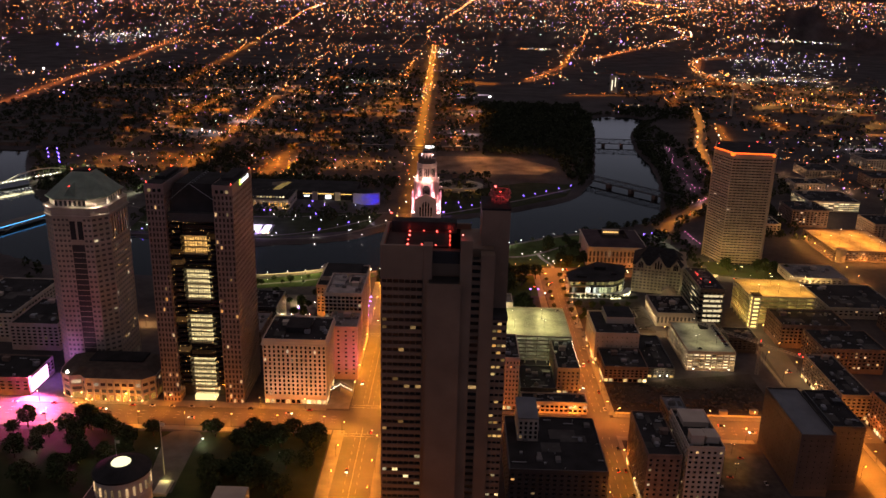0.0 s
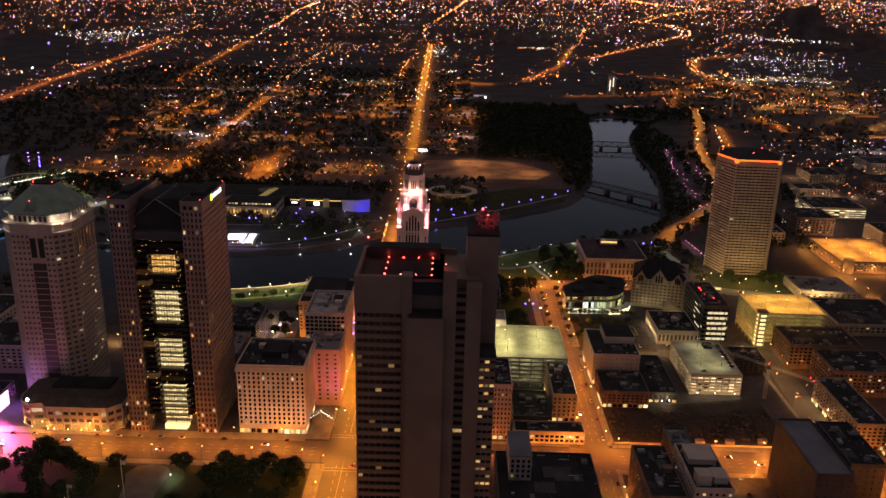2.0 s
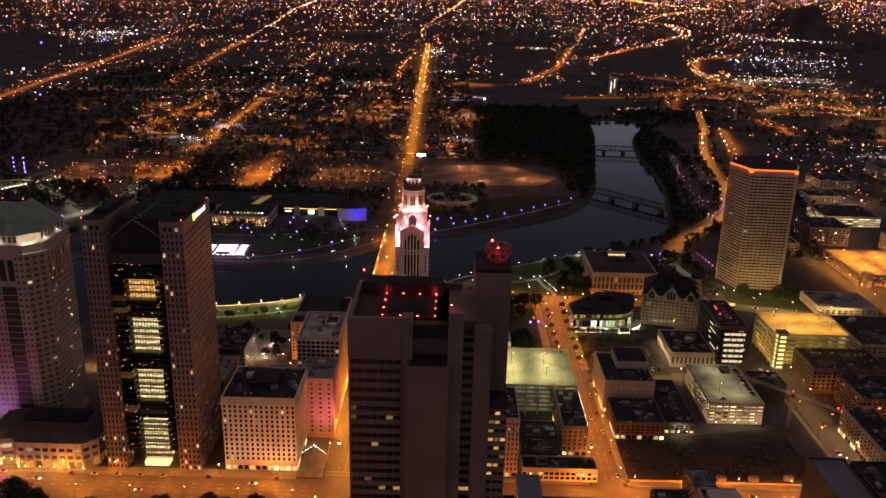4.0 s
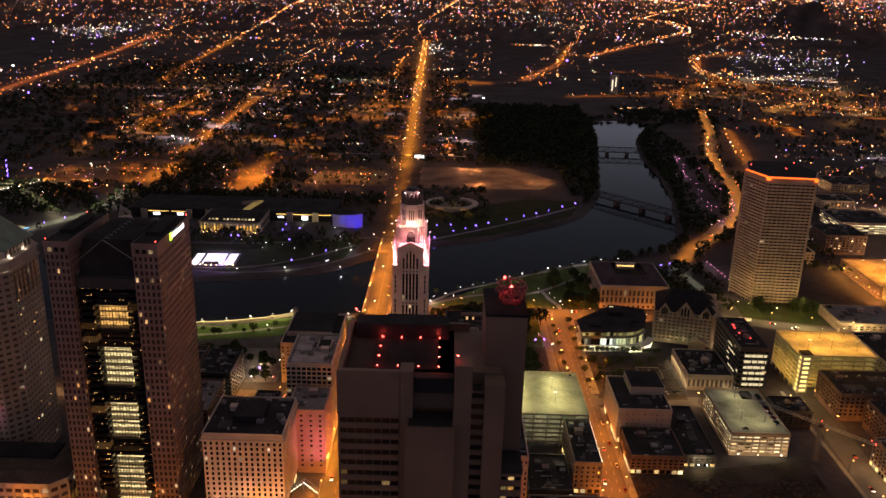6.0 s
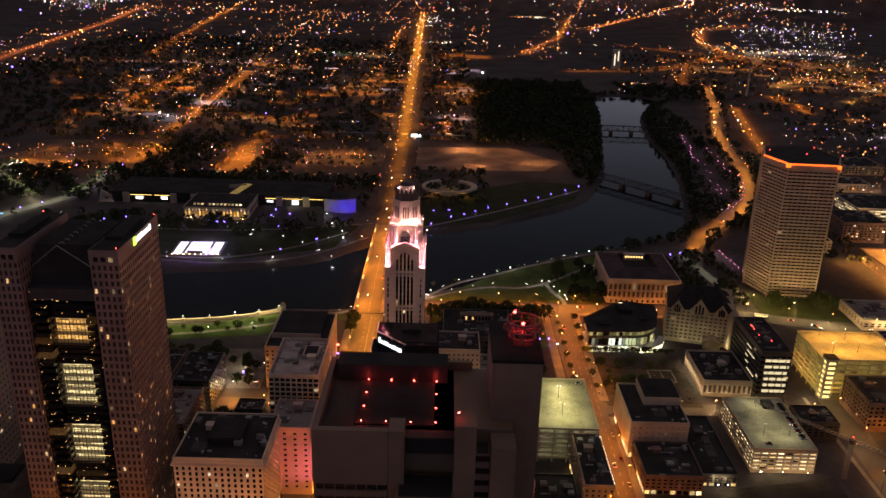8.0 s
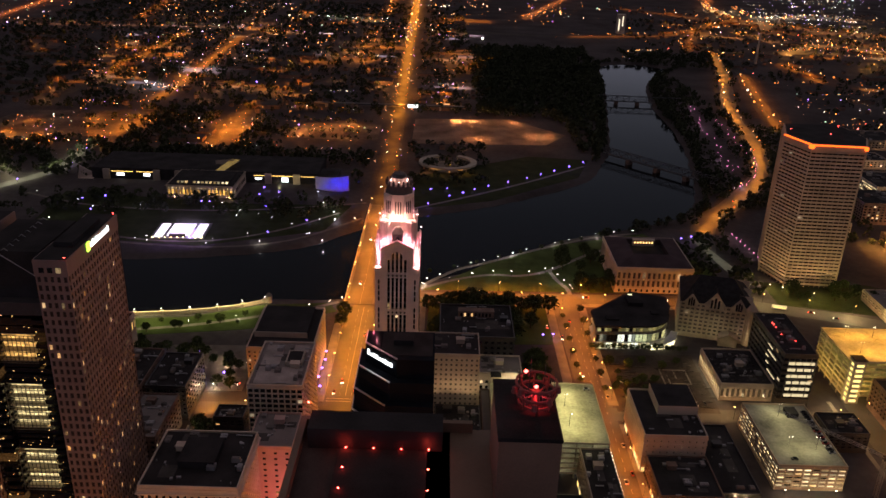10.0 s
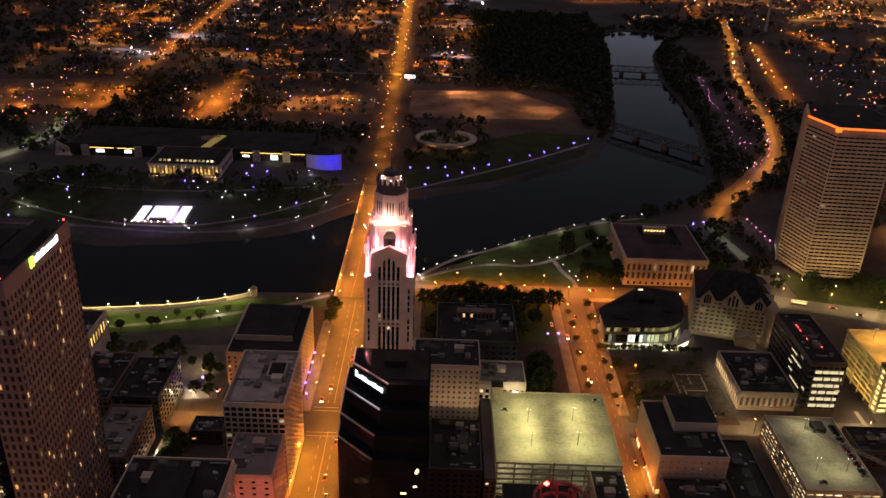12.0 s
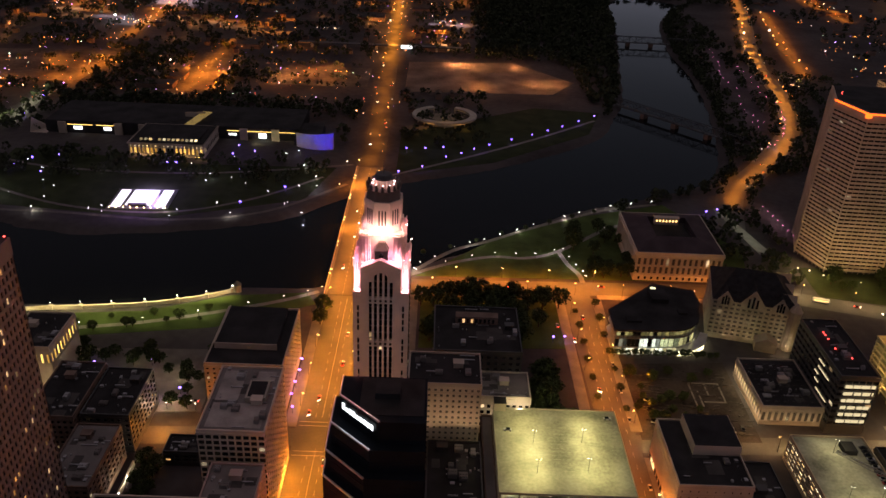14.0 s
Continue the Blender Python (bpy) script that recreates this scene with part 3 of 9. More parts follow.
W["amber_i"] = windows("amber_windows_joined", 0.8, warm=(1.0, 0.5, 0.08), cool=(1.0, 0.62, 0.2), strength=1.1, island=True)
W["night"] = windows("night_shift_windows", 0.16, warm=(1.0, 0.5, 0.15), cool=(1.0, 0.88, 0.65), strength=1.0)
W["night_i"] = windows("night_shift_windows_joined", 0.14, warm=(1.0, 0.5, 0.15), cool=(1.0, 0.85, 0.6), strength=0.7, island=True)
W["wing"] = windows("wing_windows", 0.42, warm=(1.0, 0.46, 0.10), cool=(1.0, 0.7, 0.28), strength=0.5)
JOINED = {"amber": "amber_i", "night": "night_i", "bank": "bank_i", "wing": "rhodes_i", "hotel": "sparse_i", "grey": "sparse_i", "rhodes": "rhodes_i", "sparse": "sparse_i", "busy": "busy_i", "lit": "lit_i", "dark": "dark_i"}


def pane_mesh(w, h, material):
    g = Geo()
    g.box(-w / 2, w / 2, -0.05, 0.05, -h / 2, h / 2)
    return g.mesh("window", material)


def facade_grid(x0, x1, z0, z1, floors, bays, pier, span, depth, place):
    """One wall with its window openings cut through; place maps (along, out) to local x, y. Returns wall, window centres, size."""
    bay, fh = (x1 - x0) / bays, (z1 - z0) / floors
    pw, sh = bay * pier, fh * span
    xs, zs = [x0], [z0]
    for i in range(bays):
        xs += [x0 + i * bay + pw / 2, x0 + (i + 1) * bay - pw / 2]
    for k in range(floors):
        zs += [z0 + k * fh + sh / 2, z0 + (k + 1) * fh - sh / 2]
    xs.append(x1)
    zs.append(z1)
    g = Geo()
    nx = len(xs)
    g.v = [(*place(x, 0.0), z) for z in zs for x in xs]
    for j in range(len(zs) - 1):
        for i in range(nx - 1):
            q = [j * nx + i, j * nx + i + 1, (j + 1) * nx + i + 1, (j + 1) * nx + i]
            if i % 2 and j % 2:
                k = len(g.v)
                g.v += [(*place(xs[a], -depth), zs[c]) for a, c in ((i, j), (i + 1, j), (i + 1, j + 1), (i, j + 1))]
                g.f += [(q[m], q[(m + 1) % 4], k + (m + 1) % 4, k + m) for m in range(4)]
            else:
                g.f.append(tuple(q))
    spots = [(x0 + (i + 0.5) * bay, z0 + (k + 0.5) * fh) for k in range(floors) for i in range(bays)]
    return g, spots, bay - pw, fh - sh


def clad(e, x0, x1, y0, y1, z0, z1, floors, nx, ny, wall, glass, pier=0.45, span=0.5, depth=0.45, singles=150, faces="NLRB", core=True, wallname="wall"):
    """Clads a box (local coordinates) with piers, spandrels and panes: N near, L left, R right, B back."""
    if core:
        c = Geo()
        c.box(x0 + depth + 0.12, x1 - depth - 0.12, y0 + depth + 0.12, y1 - depth - 0.12, z0, z1)
        part("core", c, M["interior"], e)
    sides = {"N": (x0, x1, nx, lambda a, o: (a, y0 - o), 0), "B": (x0, x1, nx, lambda a, o: (a, y1 + o), 0),
             "L": (y0, y1, ny, lambda a, o: (x0 - o, a), 90), "R": (y0, y1, ny, lambda a, o: (x1 + o, a), 90)}
    rest = Geo()
    left = int(singles * 0.72)
    for s in "NLRB":
        a0, a1, n, place, rot = sides[s]
        if s not in faces:
            g = Geo()
            p, q = place(a0 + (depth + 0.1 if rot else 0), 0), place(a1 - (depth + 0.1 if rot else 0), -depth)
            g.box(min(p[0], q[0]), max(p[0], q[0]), min(p[1], q[1]), max(p[1], q[1]), z0, z1)
            part(wallname, g, wall, e)
            continue
        g, spots, w, h = facade_grid(a0, a1, z0, z1, floors, n, pier, span, depth, place)
        part(wallname, g, wall, e)
        me = pane_mesh(w + 0.04, h + 0.04, W[glass]) if left > 0 and s != "B" else None
        for a, z in sorted(spots, key=lambda q: -q[1]):
            p = place(a, -depth + 0.1)
            if me and left > 0:
                left -= 1
                ob = new("window", me)
                ob.parent = e
                ob.location, ob.rotation_euler = (p[0], p[1], z), (0, 0, radians(rot))
            elif rot:
                rest.box(p[0] - 0.05, p[0] + 0.05, a - w / 2, a + w / 2, z - h / 2, z + h / 2)
            else:
                rest.box(a - w / 2, a + w / 2, p[1] - 0.05, p[1] + 0.05, z - h / 2, z + h / 2)
    if rest.v:
        ob = part("window_grid", rest, W[JOINED[glass]], e)
        ob["kind"] = "stuff"


def wall_run(e, p, q, z0, z1, floors, bays, wall, glass, pier=0.45, span=0.5, depth=0.4, singles=0, name="wall"):
    """One wall of any direction from plan point p to q (its outside on the right), with recessed panes."""
    p, d = Vector(p), Vector(q) - Vector(p)
    length = d.length
    d.normalize()
    out = Vector((d.y, -d.x))
    place = lambda a, o: (p.x + d.x * a + out.x * o, p.y + d.y * a + out.y * o)
    g, spots, w, h = facade_grid(0, length, z0, z1, floors, bays, pier, span, depth, place)
    part(name, g, wall, e)
    me = pane_mesh(w + 0.04, h + 0.04, W[glass]) if singles else None
    rest = Geo()
    for i, (a, z) in enumerate(sorted(spots, key=lambda s: -s[1])):
        if i < singles:
            ob = new("window", me)
            ob.parent = e
            x, y = place(a, -depth + 0.1)
            ob.location, ob.rotation_euler = (x, y, z), (0, 0, math.atan2(d.y, d.x))
        else:
            u, v = place(a - w / 2, -depth + 0.12), place(a + w / 2, -depth + 0.12)
            rest.poly([(*u, z - h / 2), (*v, z - h / 2), (*v, z + h / 2), (*u, z + h / 2)])
    if rest.v:
        part("window_grid", rest, W[JOINED[glass]], e)["kind"] = "stuff"


def roof_top(e, x0, x1, y0, y1, z, wall, roof, lip=1.0, units=4, seed=1, thick=0.5):
    """Flat roof behind a parapet, with plant boxes and vents on it."""
    r = Geo()
    r.box(x0 + thick, x1 - thick, y0 + thick, y1 - thick, z - 0.4, z)
    part("roof", r, roof, e)
    p = Geo()
    p.box(x0, x1, y0, y0 + thick, z - 0.6, z + lip)
    p.box(x0, x1, y1 - thick, y1, z - 0.6, z + lip)
    p.box(x0, x0 + thick, y0 + thick, y1 - thick, z - 0.6, z + lip)
    p.box(x1 - thick, x1, y0 + thick, y1 - thick, z - 0.6, z + lip)
    part("parapet", p, wall, e)
    c = Geo()
    c.box(x0 - 0.08, x1 + 0.08, y0 - 0.08, y0 + thick + 0.08, z + lip, z + lip + 0.12)
    c.box(x0 - 0.08, x1 + 0.08, y1 - thick - 0.08, y1 + 0.08, z + lip, z + lip + 0.12)
    c.box(x0 - 0.08, x0 + thick + 0.08, y0 + thick + 0.08, y1 - thick - 0.08, z + lip, z + lip + 0.12)
    c.box(x1 - thick - 0.08, x1 + 0.08, y0 + thick + 0.08, y1 - thick - 0.08, z + lip, z + lip + 0.12)
    part("parapet_cap", c, wall, e)
    rng = random.Random(seed)
    wx, wy = x1 - x0, y1 - y0
    if not units or wx < 9 or wy < 9:
        return
    # patches of newer membrane, seams, pipes and ducts
    pt, cl = Geo(), Geo()
    for k in range(3):
        w, d = wx * rng.uniform(0.12, 0.3), wy * rng.uniform(0.1, 0.26)
        cx, cy = rng.uniform(x0 + 1 + w / 2, x1 - 1 - w / 2), rng.uniform(y0 + 1 + d / 2, y1 - 1 - d / 2)
        pt.box(cx - w / 2, cx + w / 2, cy - d / 2, cy + d / 2, z, z + 0.03 + 0.015 * k)
    part("roof_patch", pt, M["patch"], e)["kind"] = "stuff"
    for k in range(10 + units):
        cx, cy = rng.uniform(x0 + 1.5, x1 - 1.5), rng.uniform(y0 + 1.5, y1 - 1.5)
        q = rng.random()
        if q < 0.45:
            cl.ring(cx, cy, z, z + rng.uniform(0.5, 1.3), rng.uniform(0.15, 0.45), 7)
        elif q < 0.75:
            w, d = rng.uniform(0.5, 1.1), rng.uniform(0.5, 1.1)
            cl.box(cx - w, cx + w, cy - d, cy + d, z, z + rng.uniform(0.4, 1.2))
        else:
            ln = min(rng.uniform(3, 9), x1 - cx - 0.8)
            if ln > 1:
                cl.box(cx, cx + ln, cy - 0.3, cy + 0.3, z + 0.25, z + 0.8)
    part("roof_vent", cl, M["metal"], e)["kind"] = "stuff"
    if wx > 16 and wy > 16:
        cx, cy = rng.uniform(x0 + 5, x1 - 5), rng.uniform(y0 + wy * 0.4, y1 - 5)
        sh = Geo()
        sh.box(cx - 2.6, cx + 2.6, cy - 2, cy + 2, z, z + 3)
        sh.box(cx - 2.9, cx + 2.9, cy - 2.3, cy + 2.3, z + 3, z + 3.25)
        part("stair_head", sh, wall, e)
    for _ in range(units):
        u = Geo()
        w, d, h = rng.uniform(2, 5), rng.uniform(2, 5), rng.uniform(1.2, 2.8)
        if wx < 2 * w + 3 or wy < 2 * d + 3:
            continue
        cx, cy = rng.uniform(x0 + w, x1 - w), rng.uniform(y0 + d, y1 - d)
        u.box(cx - w / 2, cx + w / 2, cy - d / 2, cy + d / 2, z + 0.3, z + h)
        u.box(cx - w / 2 + 0.3, cx + w / 2 - 0.3, cy - d / 2 + 0.3, cy + d / 2 - 0.3, z, z + h + 0.3)
        for k in range(3):
            u.ring(cx - w / 2 + (k + 0.5) * w / 3, cy, z + h + 0.3, z + h + 0.7, w / 8, 8)
        part("roof_unit", u, M["metal" if rng.random() < 0.4 else "roofgrey"], e)


def block(name, x0, x1, y0, y1, h, floors, nx, ny, wall, glass, roof, label, base=5.0, top=1.5, units=4, lip=1.0, group="", category="building", cap=None, shop=0, **kw):
    """A whole flat-roofed building on the ground."""
    cx, cy = (x0 + x1) / 2, (y0 + y1) / 2
    e = thing(name, cx, cy, 0, label, category, group)
    a, b, c, d = x0 - cx, x1 - cx, y0 - cy, y1 - cy
    g = Geo()
    g.box(a, b, c, d, 0, base)
    part("base", g, M[cap or wall], e)
    if shop:
        s = Geo()
        n = int((b - a) / 4)
        for i in range(n):
            x = a + (i + 0.5) * (b - a) / n
            s.box(x - 1.5, x + 1.5, c - 0.12, c + 0.1, 0.4, shop)
        n = int((d - c) / 4)
        for i in range(n):
            y = c + (i + 0.5) * (d - c) / n
            for x in (a, b):
                s.box(x - 0.12, x + 0.12, y - 1.5, y + 1.5, 0.4, shop)
        part("shop_window", s, W["shop_i"], e)["kind"] = "stuff"
    clad(e, a, b, c, d, base, h - top, floors, nx, ny, M[wall], glass, **kw)
    g = Geo()
    g.box(a - 0.3, b + 0.3, c - 0.3, d + 0.3, h - top, h - 0.6)
    part("cornice", g, M[cap or wall], e)
    fh = (h - top - base) / floors
    for z in (base, h - top - fh):
        g = Geo()
        g.box(a - 0.22, b + 0.22, c - 0.22, d + 0.22, z - 0.25, z + 0.2)
        part("belt_course", g, M[cap or wall], e)
    roof_top(e, a, b, c, d, h, M[wall], M[roof], lip, units, seed=int(abs(x0 * 7 + y0 * 3)) % 997)
    return e


def bulbs(name, pts, r, material, parent=None, label=""):
    """Lamp bulbs, one small object each."""
    g = Geo()
    g.gem(0, 0, 0, r)
    me = g.mesh(name, material)
    out = []
    for p in pts:
        ob = new(name, me)
        ob.location = p
        ob.parent = parent
        if label:
            ob["label"] = label
        out.append(ob)
    return out


G = {}
G["red"] = glow("red_lamp", (1.0, 0.04, 0.03), 30, True)
G["redbeacon"] = glow("red_beacon_lamp", (1.0, 0.06, 0.05), 9)
G["redsmall"] = glow("red_beacon", (1.0, 0.05, 0.04), 6)
G["sodium"] = glow("sodium_bulb", (1.0, 0.55, 0.18), 9)
G["white"] = glow("white_bulb", (1.0, 0.95, 0.85), 8)
G["violet"] = glow("violet_bulb", (0.19, 0.10, 1.0), 6.0)
G["crown"] = glow("orange_neon", (1.0, 0.10, 0.010), 2.1)
G["sign"] = glow("sign_white", (0.95, 1.0, 1.0), 1.6)
G["stairlight"] = glow("stair_light", (1.0, 0.80, 0.46), 0.45)
G["signgreen"] = glow("sign_green", (0.45, 1.0, 0.05), 2.2)
G["screen"] = glow("led_screen", (0.9, 0.78, 1.0), 1.25, True)
G["magenta"] = glow("magenta_screen", (1.0, 0.45, 0.9), 2.5)
G["warmstrip"] = glow("warm_strip", (1.0, 0.7, 0.25), 2.0)
G["entrance"] = glow("entrance_hall_light", (1.0, 0.72, 0.3), 0.8)
G["deckstrip"] = glow("deck_lamp", (1.0, 0.93, 0.6), 16.0, True)
G["deckamber"] = glow("deck_lamp_amber", (1.0, 0.66, 0.16), 20.0, True)
G["skylight"] = glow("lit_skylight", (1.0, 0.92, 0.5), 0.85)
G["warmglow"] = glow("gallery_lamp", (1.0, 0.55, 0.18), 1.7)
G["stairamber"] = glow("amber_stair_light", (1.0, 0.72, 0.22), 1.0)
W["attic"] = windows("attic_windows", 0.6, warm=(1.0, 0.6, 0.25), cool=(1.0, 0.8, 0.5), strength=0.22)


def rhodes_tower():
    e = thing("office_tower", -12, 408, 0, "tall brown stone tower with red-lit rooftop landing pad", "skyscraper")
    # local origin at (-12, 408)
    st = M["towerstone"]
    clad(e, -24, -2.8, -21, 22, 0, 169, 40, 7, 9, st, "rhodes", pier=0.07, span=0.5, depth=0.8, singles=220, faces="NL", wallname="wall")
    for q in ((-24.2, -2.7, -21.2, -19.2, 169, 186), (-24.2, -22.5, -19.2, 22, 169, 186), (-22.5, 22, 20.5, 22, 169, 186)):
        g = Geo()
        g.box(*q)
        part("upper_wall", g, st, e)
    g = Geo()
    g.box(-2.8, 33, -14, 22, 0, 183)
    part("core", g, st, e)
    g = Geo()
    g.box(-0.4, 16.6, -27, -15, 0, 168)
    part("shaft", g, st, e)
    # dark plates stand in for the shade inside the shaft's openings
    g = Geo()
    g.box(0.6, 15.6, -26, -16, 168, 168.3)
    g.box(2, 16, -15.2, -14.02, 175, 183)
    part("shaft_opening", g, M["interior"], e)
    for q in ((-2.6, 1.9, -21, -14, 0, 186), (16, 22, -24, -14, 0, 190), (26.5, 33.5, -22, -14, 0, 182)):
        g = Geo()
        g.box(*q)
        part("pier", g, st, e)
    clad(e, 22, 26.5, -20, -14, 0, 179, 44, 1, 1, st, "rhodes", pier=0.06, span=0.5, depth=0.6, singles=44, faces="N", wallname="window_strip_wall")
    g = Geo()
    g.box(26.5, 41.0, -9, 16, 0, 202)
    part("stair_tower", g, st, e)
    g = Geo()
    g.box(26.3, 41.2, -9.2, 16.2, 202, 203)
    part("stair_tower_roof", g, M["roof"], e)
    clad(e, 33.5, 41, -21, 20, 0, 147, 36, 3, 9, st, "wing", pier=0.2, span=0.62, depth=0.5, singles=72, faces="NR", wallname="side_wing_wall")
    g = Geo()
    g.box(33.3, 41.2, -21.2, 20.2, 147, 149)
    part("wing_roof", g, M["roof"], e)
    r = Geo()
    r.box(-22.5, 16, -19.2, 20.5, 182.6, 183)
    part("roof", r, M["roofred"], e)
    r = Geo()
    r.box(-21, 14, 12, 20.4, 183, 189)
    part("penthouse", r, M["roof"], e)
    r = Geo()
    r.box(-13, 10, -13.5, 11.5, 183, 183.5)
    part("landing_pad", r, M["roof"], e)
    pts = []
    for k in range(4):
        u = k / 3
        pts += [(-11 + 21.5 * u, -13, 184.2), (-11 + 21.5 * u, 11, 184.2)]
    for k in (1, 2):
        u = k / 3
        pts += [(-11, -13 + 24 * u, 184.2), (10.5, -13 + 24 * u, 184.2)]
    bulbs("pad_lamp", pts, 0.28, G["red"], e, "red landing lamp")
    bulbs("beacon", [(-22, 21, 191), (17, -20, 192)], 0.35, G["red"], e, "red warning beacon")
    # open drum of antennas on the stair tower, lit red from inside
    cx, cy = 36.0, 5.0
    spot_on = lambda k, n, r: (cx + r * math.cos(2 * math.pi * k / n), cy + r * math.sin(2 * math.pi * k / n))
    for z, r in ((204.2, 4.2), (206.6, 4.9), (209.2, 5.0)):
        a = Geo()
        a.hoop(cx, cy, z - 0.25, r - 0.25, r + 0.25, 0.5)
        part("antenna_ring", a, M["mastred"], e)
    for k in range(8):
        a = Geo()
        a.beam((*spot_on(k, 8, 4.0), 203), (*spot_on(k, 8, 5.0), 209.4), 0.45)
        a.beam((*spot_on(k, 8, 1.0), 206.2), (*spot_on(k, 8, 4.8), 206.6), 0.35)
        part("antenna_strut", a, M["mastred"], e)
    a = Geo()
    a.ring(cx, cy, 203, 207, 1.1, 10)
    part("antenna_hub", a, M["mastred"], e)
    for k in range(9):
        d = Geo()
        x, y = spot_on(k + 0.5, 9, 5.3)
        d.ring(x, y, 204.6 + 1.6 * (k % 3), 206.2 + 1.6 * (k % 3), 0.75, 10, 0.5)
        part("dish", d, M["mastred"], e)
    for k in range(8):
        w = Geo()
        x, y = spot_on(k + 0.3, 8, 4.6)
        w.beam((x, y, 205), (x, y, 211.5 + 1.3 * (k % 3)), 0.14)
        part("whip_antenna", w, M["iron"], e)
    bulbs("beacon", [(cx, cy, 208.0), (cx - 2.4, cy + 3, 210.4)], 0.62, G["redbeacon"], e, "red warning beacon")


# steel coloured red with the beacons' light
M["mastred"] = surface("red_lit_mast_steel", (0.16, 0.05, 0.045), 0.6, 0.5, 0.3, 0.1)
M["roofred"] = surface("roof_membrane", (0.05, 0.042, 0.04), 0.85, 0.07, 0.5, 0.2)
rhodes_tower()
for lx, ly in ((-23, 395), (-2, 395), (-23, 419), (-2, 419)):
    point_light(lx, ly, 185.6, 150, (1.0, 0.07, 0.04), 0.3)
point_light(24, 411, 205.4, 420, (1.0, 0.05, 0.06), 0.4)
point_light(24, 413, 210.6, 160, (1.0, 0.05, 0.06), 0.4)


def huntington_tower():
    e = thing("bank_tower", -188, 585, 0, "rose granite tower with glass atriums lit between two shafts", "skyscraper")
    st = M["pinkgranite"]
    clad(e, -31, -18, -28, 28, 0, 165, 40, 5, 20, st, "bank", pier=0.46, span=0.36, depth=0.5, singles=100, faces="NLR", wallname="south_shaft_wall")
    clad(e, 17, 31, -28, 28, 0, 165, 40, 5, 20, st, "bank", pier=0.46, span=0.36, depth=0.5, singles=110, faces="NLR", wallname="north_shaft_wall")
    for q in ((-31.2, -17.8, -28.2, 28.2, 165, 172), (16.8, 31.2, -28.2, 28.2, 165, 172)):
        g = Geo()
        g.box(*q)
        part("shaft_head", g, st, e)
        x0, x1, y0, y1 = q[0], q[1], q[2], q[3]
        g = Geo()
        g.box(x0 + 0.6, x1 - 0.6, y0 + 0.6, y1 - 0.6, 172, 172.25)
        g.box(x0 + 3, x1 - 3, -14, 16, 172.25, 174.5)
        part("head_roof", g, M["roof"], e)
        for k in range(3):
            g = Geo()
            x = x0 + 2.2 + k * 3.6
            g.box(x, x + 2.2, -28.35, -28.15, 166.2, 168.6)
            part("head_window", g, W["attic"], e)
    g = Geo()
    g.prism([(-17.8, -20), (16.8, -20), (16.8, 28), (-17.8, 28)], 150, 170, 0.8)
    part("roof", g, M["roof"], e)
    # dark stepped glass between the shafts
    for k in range(34):
        z = 12 + k * 4.1
        o = (k % 2) * 0.7
        for xa, xb in ((-17.9, -9.5), (9.5, 16.9)):
            g = Geo()
            g.box(xa, xb, -24 - o, -16, z, z + 2.2)
            part("glass_band", g, W["band"], e)
    g = Geo()
    g.box(-17.9, 16.9, -15.9, 28, 0, 150)
    part("core", g, M["interior"], e)
    # the four atriums, one above the other
    for z0, z1, mat in ((5, 34, "atrium"), (47, 70, "atrium"), (82, 106, "atrium"), (118, 132, "atriumdim")):
        b = Geo()
        b.box(-9.4, 9.4, -16.4, -15.95, z0, z1)
        part("atrium_back_wall", b, M[mat], e, "brightly lit atrium interior")
        f = Geo()
        n = int((z1 - z0) / 3.6)
        for k in range(n + 1):
            z = z0 + (z1 - z0) * k / n
            f = Geo()
            f.box(-9.4, 9.4, -20.5 + (k % 3), -16.4, z - 0.2, z + 0.2)
            part("atrium_floor", f, M["concrete"], e)
        mu = Geo()
        for k in range(11):
            x = -9.4 + 18.8 * k / 10
            w = 0.16 if k % 5 == 0 else 0.09
            mu.box(x - w, x + w, -22.3, -22.0, z0, z1)
        rows_of = int((z1 - z0) / 2.4)
        for k in range(rows_of + 1):
            z = z0 + (z1 - z0) * k / rows_of
            mu.box(-9.5, 9.5, -22.34, -22.02, z - 0.1, z + 0.1)
        part("mullions", mu, M["iron"], e)
    for z0, z1 in ((34, 47), (70, 82), (106, 118), (132, 150)):
        for k in range(4):
            f = Geo()
            z = z0 + (z1 - z0) * k / 4
            f.box(-8.5, 8.5, -21 - 0.5 * (k % 2), -16, z + 0.5, z + (z1 - z0) / 4 - 0.4)
            part("glass_band", f, W["band"], e)
    # small glowing beads before the dark glass: its tiny lights and painted-in glints
    rng = random.Random(14)
    pts = [(rng.choice((-1, 1)) * rng.uniform(8.8, 16.5), -24.9, 14 + 4.1 * rng.randrange(33) + rng.uniform(2.3, 3.6)) for _ in range(84)]
    pts += [(rng.uniform(-8, 8), -22.4, rng.choice((36, 39, 42, 73, 76, 80, 109, 113, 135, 139, 142)) + rng.uniform(0, 2)) for _ in range(26)]
    bulbs("gallery_lamp", pts, 0.22, G["warmglow"], e)
    # sloping glass roof between the heads
    g = Geo()
    for k in range(9):
        y = -20 + 5.4 * k
        g.beam((-17.6, y, 158), (-2, y, 171), 0.3)
        g.beam((-2, y, 171), (16.6, y, 158), 0.3)
    part("roof_rib", g, M["metal"], e)["kind"] = "stuff"
    b = Geo()
    b.box(-17.8, 16.8, -25, -15.9, 144, 150)
    for k in range(8):
        b.beam((-16 + 4 * k, -25, 144), (-12 + 4 * k, -25, 150), 0.5)
    part("truss", b, M["iron"], e)
    en = Geo()
    en.box(-8, 8, -24, -16.5, 0.1, 3.8)
